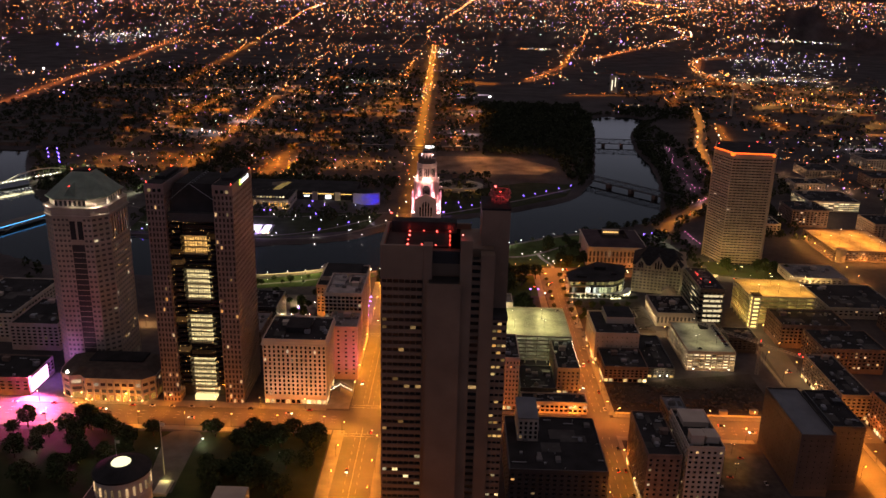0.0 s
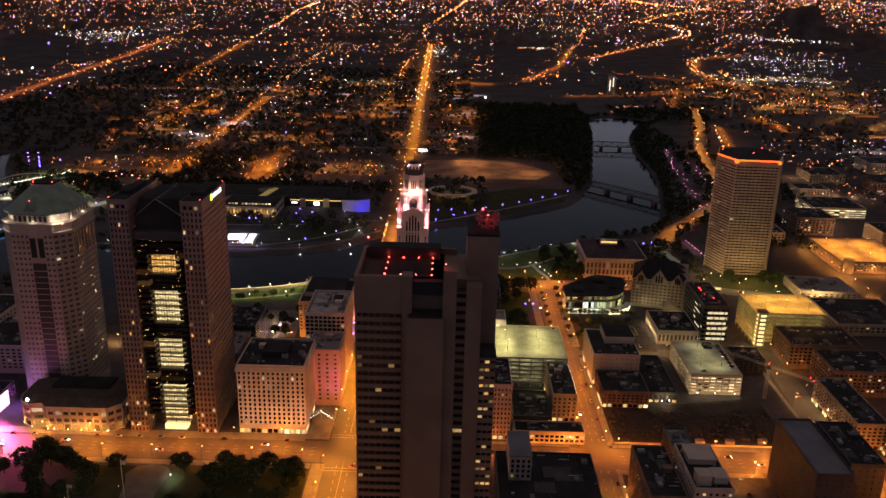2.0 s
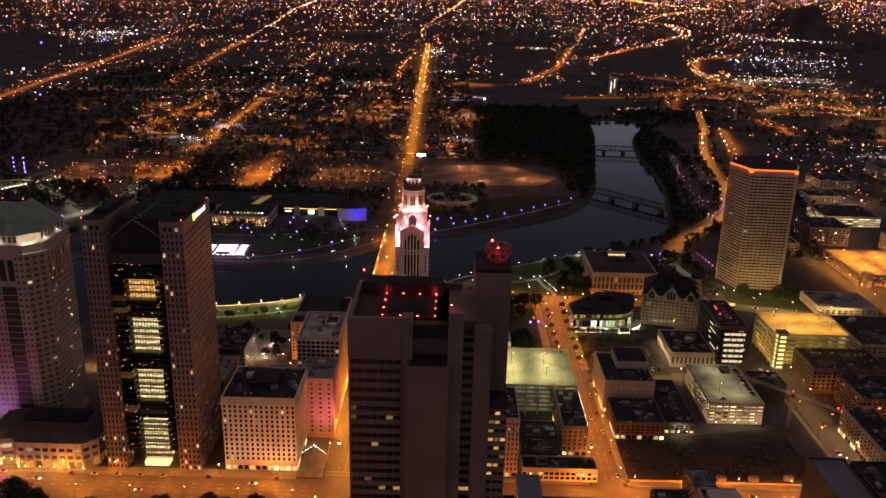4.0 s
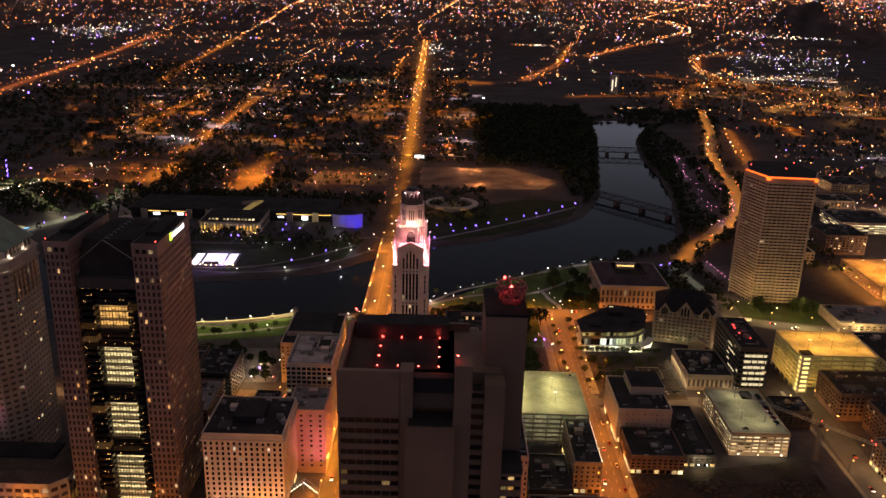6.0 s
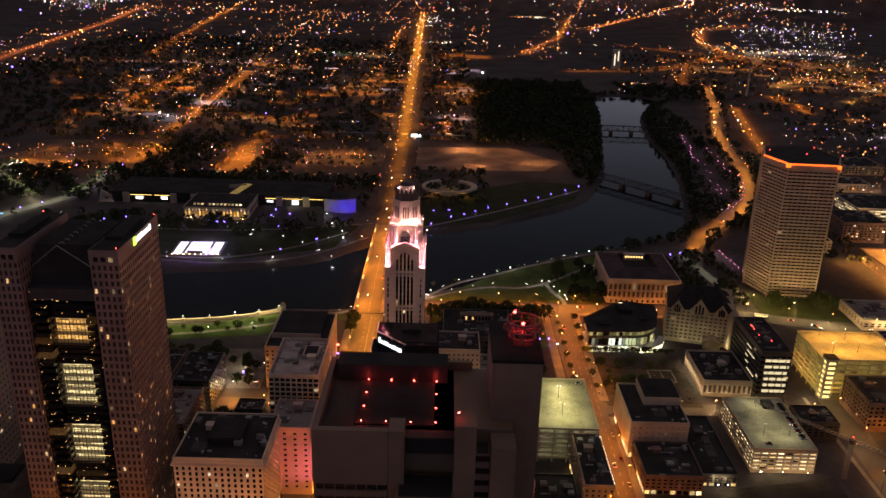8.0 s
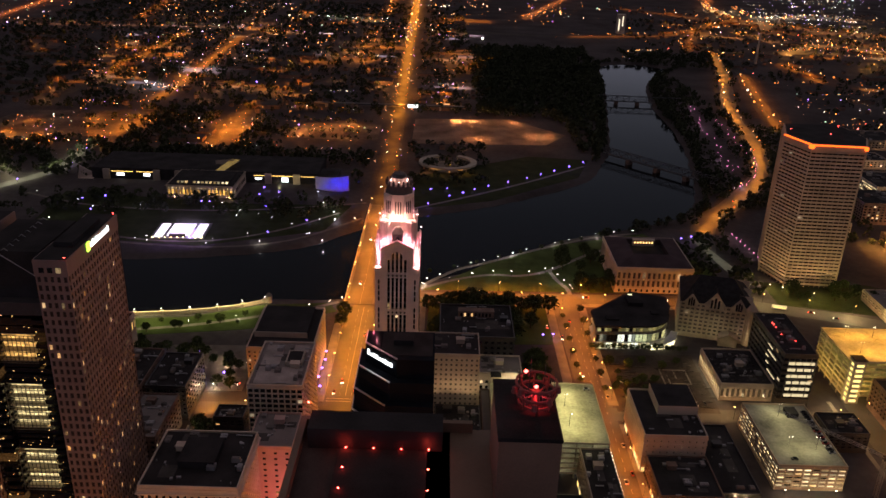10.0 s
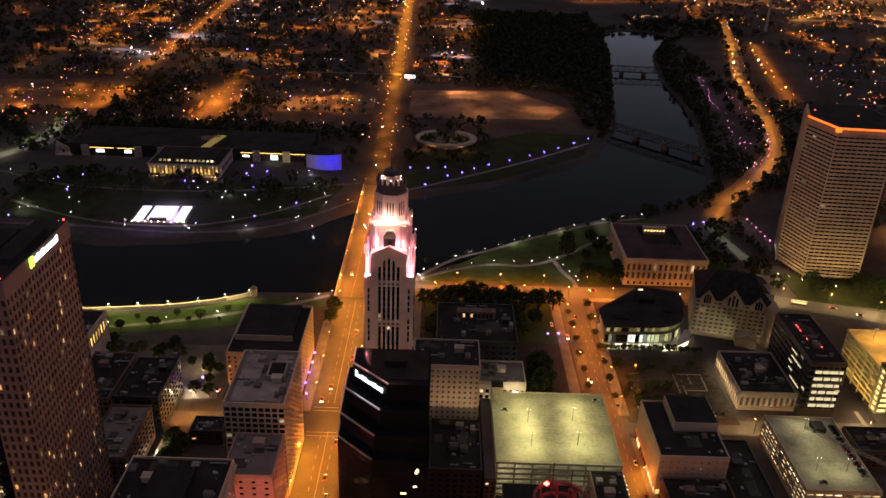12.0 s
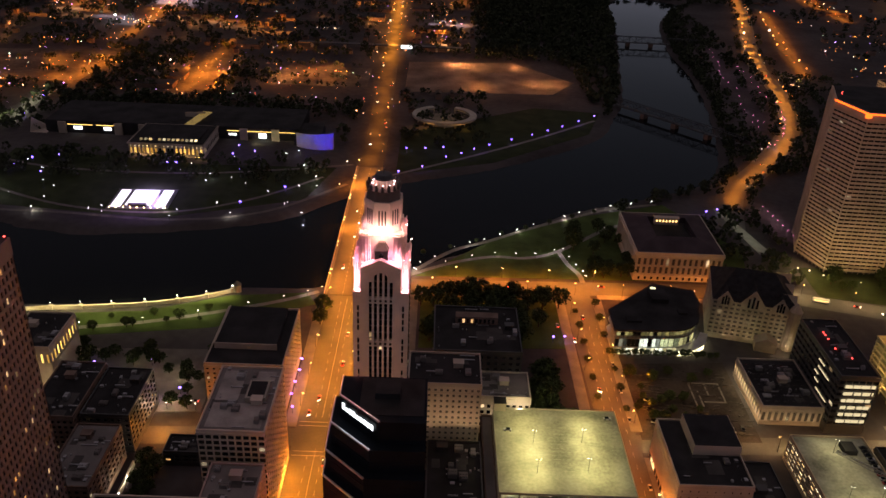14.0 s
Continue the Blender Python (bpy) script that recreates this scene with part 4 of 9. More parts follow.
    part("entrance", en, G["entrance"], e, "glowing glass entrance hall")
    # sign on the north side of the north shaft
    s = Geo()
    rng = random.Random(5)
    y = -4.0
    for k in range(10):
        h = rng.choice((2.2, 2.8, 2.2))
        s.box(31.25, 31.6, y, y + 1.5, 168.2, 168.2 + h)
        y += 2.1
    part("sign_letters", s, G["sign"], e, "glowing white rooftop sign letters")
    s = Geo()
    s.prism([(31.25, -8), (31.6, -8), (31.6, -5), (31.25, -5)], 167.5, 171.6)
    part("sign_mark", s, G["signgreen"], e, "glowing green sign emblem")
    bulbs("beacon", [(-30, -27, 173.2), (30, -27, 173), (-30, 27, 173), (30, 27, 173)], 0.45, G["redsmall"], e)


def lit_interior(name, strength, warm):
    """An atrium's inner wall: rows of lamp-lit galleries seen through glass."""
    m, n, l = nodes_of(name)
    b = n["Principled BSDF"]
    tc = n.new("ShaderNodeTexCoord")
    mp = n.new("ShaderNodeMapping")
    mp.inputs["Scale"].default_value = (0.35, 0.3, 0.9)
    nz = n.new("ShaderNodeTexNoise")
    nz.inputs["Scale"].default_value = 1.0
    nz.inputs["Detail"].default_value = 5
    l.new(tc.outputs["Object"], mp.inputs[0])
    l.new(mp.outputs[0], nz.inputs["Vector"])
    r = n.new("ShaderNodeMapRange")
    r.inputs["From Min"].default_value, r.inputs["From Max"].default_value = 0.38, 0.68
    r.inputs["To Min"].default_value, r.inputs["To Max"].default_value = 0.12 * strength, strength
    l.new(nz.outputs["Fac"], r.inputs["Value"])
    b.inputs["Base Color"].default_value = (0.5, 0.45, 0.3, 1)
    b.inputs["Emission Color"].default_value = (*warm, 1)
    l.new(r.outputs[0], b.inputs["Emission Strength"])
    return m


M["atrium"] = lit_interior("atrium_light", 1.05, (1.0, 0.78, 0.36))
M["atriumdim"] = lit_interior("atrium_light_dim", 0.95, (1.0, 0.52, 0.13))
M["darkglass"] = windows("dark_curtain_glass", 0.0, island=True)
huntington_tower()


def leveque_tower():
    e = thing("art_deco_tower", -23.4, 672, 0, "cream terracotta art deco tower with floodlit pink and white crown", "skyscraper")
    tc, dark = M["terracotta"], M["darkcap"]
    # shaft: corner piers, recessed window strips between them
    g = Geo()
    for sx in (-1, 1):
        a, b = sorted((sx * 6.95, sx * 12.4))
        g.box(a, b, -15, 12.2, 0, 128)
    g.box(-6.9, 6.9, -14.2, 12.2, 0, 60)
    part("shaft_corner", g, tc, e)
    g = Geo()
    g.box(-6.9, 6.9, -13.4, 12, 60, 139)
    part("core", g, M["interior"], e)
    for k in range(6):
        x, half = -5.75 + 2.3 * k, 0.48 if 0 < k < 5 else 1.0
        x += (-0.55 if k == 0 else 0.55 if k == 5 else 0)
        g = Geo()
        g.box(x - half, x + half, -15.3, -13.4, 56, 138.6 if 0 < k < 5 else 134)
        part("window_pier", g, tc, e)
    for z in (56, 78, 100.7, 123.7):
        g = Geo()
        g.box(-6.9, 6.9, -15.12, -13.4, z - 1.5, z + 1.5)
        band = part("belt_course", g, tc, e)
        for k in range(5):
            g = Geo()
            g.box(-5.1 + 2.3 * k, -4.1 + 2.3 * k, -15.36, -15.1, z - 0.5, z + 0.6)
            part("small_window", g, M["interior"], band)
    # gabled bay over the tall arched window
    top = lambda x: 140 + 4.2 * (1 - abs(x) / 8.9)
    low = lambda x: 128 if abs(x) >= 5.35 else 133.6 if abs(x) >= 3.25 else 134.6 + 3.7 * math.sqrt(max(0, 1 - (x / 3.25) ** 2))
    g = Geo()
    xs = sorted({-8.9, -5.35, 5.35, 8.9, 0.0} | {3.25 * math.sin(math.pi * k / 16) for k in range(-8, 9)})
    for xa, xb in zip(xs, xs[1:]):
        m = (xa + xb) / 2
        la, lb = (low(xa), low(xb)) if abs(m) < 3.25 else (low(m), low(m))
        for y in (-15.7, -13.3):
            g.poly([(xa, y, la), (xb, y, lb), (xb, y, top(xb)), (xa, y, top(xa))])
        g.poly([(xa, -15.7, la), (xb, -15.7, lb), (xb, -13.3, lb), (xa, -13.3, la)])
        g.poly([(xa, -15.7, top(xa)), (xb, -15.7, top(xb)), (xb, -11, top(xb)), (xa, -11, top(xa))])
    for sx in (-1, 1):
        a, b = sorted((sx * 8.1, sx * 8.9))
        g.box(a, b, -15.68, -11.3, 128, 139.9)
        g.beam((sx * 9.1, -15.8, 140.2), (0, -15.8, 144.6), 0.75)
    part("gable", g, tc, e)
    me = pane_mesh(1.36, 2.7, W["sparse"])
    for k in range(5):
        for j in range(23):
            if not (k in (0, 4) and j > 21):
                ob = new("window", me)
                ob.parent = e
                ob.location = (-4.6 + 2.3 * k, -13.5, 61 + 3.35 * j)
    g = Geo()
    for k in range(5):
        for j in range(23):
            g.box(-5.3 + 2.3 * k, -3.9 + 2.3 * k, -13.9, -13.3, 59.2 + 3.35 * j, 59.7 + 3.35 * j)
    part("spandrel", g, dark, e)["kind"] = "stuff"
    g = Geo()
    for sx in (-1, 1):
        for j in range(16):
            if j not in (6, 11):
                g.box(sx * 10.1 - 0.42, sx * 10.1 + 0.42, -15.12, -14.9, 66 + 3.5 * j, 68.6 + 3.5 * j)
    for j in range(22):
        for k in range(5):
            for x in (12.4, -12.4):
                g.box(x - 0.1, x + 0.1, -11 + 4.6 * k, -9.6 + 4.6 * k, 58 + 3.1 * j, 60 + 3.1 * j)
    part("side_window", g, W["dark_i"], e)["kind"] = "stuff"
    # corner alcoves, open to the floodlights, with ribs on their back walls and finials over them
    g = Geo()
    g.box(-12.2, 12.2, -11.3, 9.6, 128, 140.6)
    g.box(-8.1, 8.1, -13.2, 12, 128, 140)
    body = part("alcove_wall", g, tc, e)
    for sx in (-1, 1):
        for k in range(3):
            g = Geo()
            g.ring(sx * (9.5 + 1.15 * k), -11.5, 128, 141.4, 0.34, 6)
            part("rib", g, tc, body)
        for x, y in ((12.0, -11.2), (9.3, -12.6), (12.0, -3), (12.0, 5)):
            g = Geo()
            g.ring(sx * x, y, 139, 142.2, 0.75, 6, 0.65)
            g.ring(sx * x, y, 142.2, 144, 0.7, 6, 0.1)
            part("finial", g, tc, e)
    # upper tier: four ribbed turrets and a dormer
    g = Geo()
    g.box(-8.9, 8.9, -8.9, 8.9, 140.6, 153.2)
    g.box(-9.3, 9.3, -9.3, -8.4, 153.2, 154.1)
    tier = part("upper_tier", g, tc, e)
    for sx in (-1, 1):
        for sy in (-1, 1):
            t = Geo()
            t.ring(sx * 7.2, sy * 7.2, 140.6, 152.4, 3.1, 8, 2.9)
            t.ring(sx * 7.2, sy * 7.2, 152.4, 153.4, 3.4, 8)
            turret = part("turret", t, tc, e)
            for k in range(8):
                a = 2 * math.pi * (k + 0.5) / 8
                cx, cy = sx * 7.2 + 3.0 * math.cos(a), sy * 7.2 + 3.0 * math.sin(a)
                t = Geo()
                t.ring(cx, cy, 140.6, 155.0, 0.36, 5, 0.3)
                part("rib", t, tc, turret)
    g = Geo()
    g.box(-2.9, 2.9, -12.4, -8.9, 140.6, 147.5)
    g.prism([(-3.2, -12.7), (3.2, -12.7), (3.2, -8.9), (-3.2, -8.9)], 147.5, 150.6, 0.45, (0, -8.9))
    dormer = part("dormer", g, dark, e)
    g = Geo()
    g.box(-0.85, 0.85, -12.55, -12.3, 142.4, 145.6)
    g.ring(0, -12.42, 145.5, 146.4, 0.8, 8, 0.4)
    part("dormer_window", g, M["interior"], dormer)
    # eight-sided drum with slit windows
    turn = math.pi / 8
    g = Geo()
    g.ring(0, 0, 153.2, 167, 8.4, 8, 8.3, turn)
    g.ring(0, 0, 166.2, 168.3, 8.9, 8, 8.9, turn)
    drum = part("drum", g, tc, e)
    slit, col = Geo(), Geo()
    slit.box(7.5, 7.86, -0.32, 0.32, 157.2, 164.4)
    col.ring(8.35, 0, 153.2, 167, 0.55, 6)
    slit, col = slit.mesh("slit_window", M["interior"]), col.mesh("corner_shaft", tc)
    for k in range(8):
        part("corner_shaft", col, None, drum).rotation_euler = (0, 0, turn + k * math.pi / 4)
        for o in (-1.35, 0, 1.35):
            ob = part("slit_window", slit, None, drum)
            a = k * math.pi / 4
            ob.rotation_euler = (0, 0, a)
            ob.location = (-o * math.sin(a), o * math.cos(a), 0)
    g = Geo()
    g.ring(0, 0, 168.3, 172.2, 8.0, 8, 7.2, turn)
    g.ring(0, 0, 172.2, 173, 7.6, 16)
    part("stepped_dome", g, dark, e)
    g = Geo()
    for k in range(16):
        a = 2 * math.pi * k / 16
        g.ring(7.0 * math.cos(a), 7.0 * math.sin(a), 173, 175.4 + 0.5 * (k % 2), 0.8, 6, 0.5)
    part("gallery_crown", g, M["iron"], e)["kind"] = "stuff"
    g = Geo()
    g.ring(0, 0, 173, 176.8, 3.5, 12)
    lantern = part("lantern", g, tc, e)
    for k in range(10):
        a = 2 * math.pi * k / 10
        g = Geo()
        g.ring(3.9 * math.cos(a), 3.9 * math.sin(a), 173, 176.8, 0.33, 6)
        part("lantern_column", g, tc, lantern)
    g = Geo()
    g.ring(0, 0, 176.8, 177.4, 4.4, 16)
    g.ring(0, 0, 177.4, 178.8, 4.0, 16, 3.4)
    part("lantern_cap", g, M["iron"], e)
    g = Geo()
    g.ring(0, 0, 178.8, 185.5, 0.25, 6, 0.08)
    part("spire", g, M["iron"], e)
    lamps = [(4.8 * math.cos(2 * math.pi * (k + 0.5) / 10), 4.8 * math.sin(2 * math.pi * (k + 0.5) / 10), 174.9) for k in range(10)]
    bulbs("flood_lamp", lamps, 0.26, G["pinkflood"], e)
    bulbs("flood_lamp", [(s * (10.2 + 0.9 * k), -14.2, 128.6) for s in (-1, 1) for k in (0, 1)], 0.4, G["pinkflood"], e)
    bulbs("flood_lamp", [(s * x, y, z) for s in (-1, 1) for x, y, z in ((6.0, -15.4, 143.2), (9.6, -11.0, 142.2), (12.6, -8.6, 141.6), (12.7, -1, 148), (10.6, -3, 156))], 0.28, G["pinkflood"], e)


# darker than the terracotta; on dome, dormer and spandrels
M["darkcap"] = surface("dark_cap", (0.085, 0.068, 0.062), 0.8, 0.2, 0.25, 0.15)
G["pinkflood"] = glow("pink_flood_lamp", (1.0, 0.55, 0.5), 22, True)
leveque_tower()
LX, LY = -23.4, 672
for sx in (-1, 1):
    # added spot without a fixture, brightens the shaft above the avenue's light
    spot_light((LX + sx * 9, LY - 44, 32), (LX + sx * 3, LY - 15, 92), 8500, (1.0, 0.56, 0.40), 62, 0.5)
    spot_light((LX + sx * 11.4, LY - 15.8, 127.0), (LX + sx * 10.3, LY - 11.3, 138), 34000, (1.0, 0.44, 0.50), 50, 0.3)
    point_light(LX + sx * 11.2, LY - 13.6, 130.5, 1500, (1.0, 0.30, 0.40), 0.3)
    point_light(LX + sx * 13.8, LY - 6.5, 129.5, 1100, (1.0, 0.16, 0.28), 0.3)
    point_light(LX + sx * 6.4, LY - 12.0, 143.2, 3000, (1.0, 0.25, 0.36), 0.3)
    point_light(LX + sx * 12.0, LY - 6.0, 143.4, 1300, (1.0, 0.10, 0.24), 0.3)
    point_light(LX + sx * 2.4, LY - 9.9, 154.9, 2100, (1.0, 0.56, 0.42), 0.3)
    point_light(LX + sx * 5.6, LY - 9.6, 155.2, 800, (1.0, 0.48, 0.38), 0.3)
    point_light(LX + sx * 10.4, LY - 3.5, 155.4, 1800, (1.0, 0.36, 0.36), 0.3)
    point_light(LX + sx * 4.2, LY - 5.0, 175.2, 120, (1.0, 0.5, 0.45), 0.2)


def nationwide_tower():
    e = thing("slab_tower", 345, 975, 0, "tall beige ribbed office tower with orange neon roof line", "skyscraper")
    # six-sided plan: west apex towards the river
    st = M["nation"]
    out = [(-37, -12), (-26, -46), (20, -49), (33, -22), (28, 26), (-24, 26)]
    core = Geo()
    core.prism([(x * 0.97, y * 0.97) for x, y in out], 0, 131)
    part("core", core, M["interior"], e)
    floors = 38
    for k in range(floors + 1):
        g = Geo()
        z = 2 + k * 3.3
        g.prism(out, z, z + 1.9)
        part("floor_band", g, st, e)
    g = Geo()
    for i in range(len(out)):
        a, b = Vector(out[i]), Vector(out[(i + 1) % len(out)])
        n = max(2, int((b - a).length / 4.2))
        for k in range(n):
            p = a + (b - a) * (k / n)
            g.ring(p.x, p.y, 0, 131, 0.22 if k else 0.7, 4)
    part("rib", g, st, e)["kind"] = "stuff"
    g = Geo()
    g.prism(out, 128, 135)
    part("crown", g, st, e)
    g = Geo()
    g.prism([(x * 0.96, y * 0.96) for x, y in out], 135, 135.4)
    part("roof", g, M["roof"], e)
    wg = Geo()
    rng = random.Random(8)
    for i in (0, 1, 2):
        a, b = Vector(out[i]) * 0.985, Vector(out[(i + 1) % 6]) * 0.985
        n = max(2, int((b - a).length / 4.2))
        for k in range(n):
            for j in range(floors):
                p, q = a + (b - a) * ((k + 0.12) / n), a + (b - a) * ((k + 0.88) / n)
                wg.poly([(p.x, p.y, 3.6 + j * 3.3), (q.x, q.y, 3.6 + j * 3.3), (q.x, q.y, 5.3 + j * 3.3), (p.x, p.y, 5.3 + j * 3.3)])
    ob = part("window_grid", wg, W["nation_i"], e)
    ob["kind"] = "stuff"
    n = Geo()
    for i in (0, 1):
        a, b = Vector(out[i]) * 1.01, Vector(out[(i + 1) % 6]) * 1.01
        n.beam((a.x, a.y, 134.2), (b.x, b.y, 134.2), 0.9)
    part("neon_line", n, G["crown"], e, "orange neon roof line")
    for q in ((-28.6, -24.6, -48, -45.5, 131.5, 134.2), (18, 20.6, -51, -48.5, 131.5, 134.2)):
        n = Geo()
        n.box(*q)
        part("neon_drop", n, G["crown"], e, "orange neon drop")
    bulbs("beacon", [(-30, -5, 138), (0, -20, 138), (20, 10, 138)], 0.6, G["redsmall"], e)


W["nation_i"] = windows("ribbon_windows_joined", 0.014, strength=0.7, island=True)
nationwide_tower()
for lx, ly in ((318, 918), (346, 914), (370, 918), (298, 948)):
    spot_light((lx, ly, 2), (lx * 0.9 + 34.5, ly * 0.85 + 146, 50), 8500, (1.0, 0.6, 0.25), 80, 0.5)


def riffe_tower():
    e = thing("government_tower", -285, 630, 0, "grey stone tower with green copper hipped roof", "skyscraper")
    st = M["greystone"]
    eight = lambda k, o=0.0: [(-33 - o + k, -34 - o), (17 + o - k, -34 - o), (17 + o, -34 - o + k), (17 + o, 22 + o - k), (17 + o - k, 22 + o), (-33 - o + k, 22 + o), (-33 - o, 22 + o - k), (-33 - o, -34 - o + k)]
    plan = eight(10)
    g = Geo()
    g.prism([(x * 0.985 - 0.1, y * 0.98 - 0.1) for x, y in plan], 0, 134)
    part("core", g, M["interior"], e)
    for i, (a, b) in enumerate(zip(plan, plan[1:] + plan[:1])):
        if i == 0:
            # front: two stone bays beside the glass strip
            wall_run(e, a, (-10, -34), 0, 134, 32, 4, st, "govt", 0.42, 0.56, 0.3, 60)
            wall_run(e, (0, -34), b, 0, 134, 32, 2, st, "govt", 0.4, 0.56, 0.3, 30)
        else:
            near = i in (1, 2)
            wall_run(e, a, b, 0, 134, 32, 3 if i % 2 else 9, st, "govt", 0.4, 0.56, 0.3, 24 if near else 0)
    g = Geo()
    g.box(-10, 0, -33.4, -33.0, 0, 112)
    part("glass_strip", g, M["strip_glass"], e)
    g = Geo()
    g.box(-10, 0, -34.0, -33.0, 112, 116)
    g.box(-5.7, -4.3, -34.05, -33.0, 116, 131)
    g.box(-10, 0, -34.0, -33.0, 131, 134)
    for k in range(24):
        g.box(-10, 0, -33.5, -33.3, 4.5 * k + 2, 4.5 * k + 2.5)
    part("strip_frame", g, st, e)
    for x0, x1 in ((-10, -5.7), (-4.3, 0)):
        g = Geo()
        g.box(x0, x1, -33.5, -33.1, 116, 131)
        part("tall_window", g, M["strip_glass"], e)
    for k in range(6):
        g = Geo()
        y = -20 + 5.0 * k
        g.box(17.0, 17.25, y, y + 2.0, 114, 132)
        part("tall_window", g, M["strip_glass"], e)
    for z0, z1, o in ((113, 113.8, 0.4), (134, 135.4, 1.0), (140.6, 141.6, 0.8)):
        g = Geo()
        g.prism(eight(10, o), z0, z1)
        part("cornice", g, st, e)
    g = Geo()
    g.prism(eight(10, 0.1), 135.4, 140.6)
    part("upper_storey", g, st, e)
    g = Geo()
    g.prism(eight(12, -2.4), 141.6, 147.6)
    part("belvedere", g, M["palestone"], e)
    for k in range(7):
        for fx in (0, 1):
            g = Geo()
            if fx:
                g.box(14.4, 14.75, -21 + 4.6 * k, -18.4 + 4.6 * k, 142.4, 146.6)
            else:
                g.box(-20.5 + 3.6 * k, -18.5 + 3.6 * k, -31.8, -31.45, 142.4, 146.6)
            part("attic_window", g, M["interior"], e)
    g = Geo()
    g.prism(eight(11, -0.6), 147.6, 148.5)
    g.prism(eight(11, -1.2), 148.5, 164, 0.34, (-9, -1))
    part("copper_roof", g, M["copper"], e, "green copper hipped roof")
    g = Geo()
    g.v += [(-14, -31, 149.2), (-4, -31, 149.2), (-9, -31, 156.5), (-14, -14, 156), (-4, -14, 156), (-9, -12, 160)]
    g.f += [(0, 1, 2), (0, 2, 5, 3), (1, 4, 5, 2)]
    part("roof_gable", g, M["copper"], e)
    g = Geo()
    g.box(-16, -2, -7, 6, 164, 165.2)
    part("roof_flat", g, M["roof"], e)
    bulbs("beacon", [(-16, -7, 166), (-2, -7, 166), (-9, -29, 157.4)], 0.5, G["redsmall"], e)
    rng = random.Random(41)
    for k in range(16):
        g = Geo()
        g.gem(17.4, rng.uniform(-20, 8), rng.uniform(10, 130), 0.32)
        part("wall_lamp", g, G["warmglow"], e)


W["govt"] = windows("government_windows", 0.02, strength=0.7, dark=(0.05, 0.043, 0.038), rough=0.3)
W["govt_i"] = windows("government_windows_joined", 0.02, strength=0.7, dark=(0.05, 0.043, 0.038), rough=0.3, island=True)
JOINED["govt"] = "govt_i"
M["strip_glass"] = windows("grey_curtain_glass", 0.0, dark=(0.03, 0.03, 0.034), island=True, rough=0.25)
riffe_tower()
for lx, ly, lp in ((-272.2, 599.2, 1300), (-314.2, 599.6, 1300), (-276.5, 597.6, 600), (-292, 596.4, 160), (-269.5, 612, 260), (-269.5, 630, 200)):
    point_light(lx, ly, 142.6, lp, (1.0, 0.80, 0.62), 0.4)
point_light(-312, 586, 9, 8000, (0.35, 0.16, 1.0), 1.0)


def theatre():
    e = thing("theatre_building", -263, 573, 0, "low tan stone theatre with rounded corner and lit arches", "building")
    out = [(-38, -2), (-35, -11), (-27, -16), (-19, -14), (-14, -19), (29, -19), (37, -11), (37, 20), (-38, 20)]
    st = M["limestone"]
    for z0, z1 in ((0, 0.8), (5.6, 7.4), (10.2, 12.2), (15.6, 19)):
        g = Geo()
        g.prism(out, z0, z1)
        part("wall_band", g, st, e)
    g = Geo()
    g.prism([(x * 0.96, y * 0.93) for x, y in out], 0, 19)
    part("core", g, M["interior"], e)
    # per bay: a pier, a lit arch below, a blue-grey pane, a small upper window
    for i in range(len(out) - 2):
        a, b = Vector(out[i]), Vector(out[i + 1])
        n = max(1, int((b - a).length / 4.8))
        ang = math.atan2(b.y - a.y, b.x - a.x)
        w = (b - a).length / n
        for k in range(n):
            p, q = a + (b - a) * ((k + 0.5) / n), a + (b - a) * (k / n)
            g = Geo()
            g.box(-0.75, 0.75, -0.35, 0.9, 0, 19)
            ob = part("pier", g, st, e)
            ob.location, ob.rotation_euler = (q.x, q.y, 0), (0, 0, ang)
            for z0, z1, look_of, nm in ((0.8, 5.6, "arch", "arch_window"), (7.4, 10.2, "bluepane", "middle_window"), (12.2, 15.6, "theatre", "upper_window")):
                g = Geo()
                g.box(-w / 2 + 0.7, w / 2 - 0.7, 0.25, 0.45, z0, z1)
                ob = part(nm, g, W[look_of], e)
                ob.location, ob.rotation_euler = (p.x, p.y, 0), (0, 0, ang)
            g = Geo()
            g.box(-w / 2 + 0.5, w / 2 - 0.5, -0.1, 0.5, 12.2, 12.9)
            ob = part("sill", g, st, e)
            ob.location, ob.rotation_euler = (p.x, p.y, 0), (0, 0, ang)
    g = Geo()
    g.prism([(x * 1.03, y * 1.04) for x, y in out], 19, 19.8)
    part("eaves", g, st, e)
    g = Geo()
    g.prism([(x * 1.02, y * 1.03) for x, y in out], 19.8, 24.5, 0.72, (2, 4))
    part("roof", g, M["tileroof"], e)
    g = Geo()
    g.box(-18, 24, 0, 16, 23.5, 26)
    part("stage_house", g, M["roof"], e)
    pts = [(x, y - 1.4, 2.6) for x, y in [(-35, -11), (-27, -16), (-14, -19), (-9.4, -19), (0.4, -19), (10, -19), (19.6, -19), (29, -19)]]
    bulbs("wall_lamp", pts, 0.42, G["sodium"], e)
    bulbs("globe_lamp", [(-30, -13, 21)], 1.5, G["white"], e, "round white lamp")


W["theatre"] = windows("theatre_windows", 0.3, warm=(1.0, 0.6, 0.25), cool=(1.0, 0.85, 0.6), strength=0.45, dark=(0.05, 0.04, 0.035))
W["arch"] = windows("theatre_arch_windows", 0.9, warm=(1.0, 0.46, 0.06), cool=(1.0, 0.6, 0.16), strength=0.4)
W["bluepane"] = windows("theatre_blue_panes", 0.12, warm=(1.0, 0.8, 0.5), cool=(0.7, 0.8, 1.0), strength=0.2, dark=(0.06, 0.075, 0.10), rough=0.3)
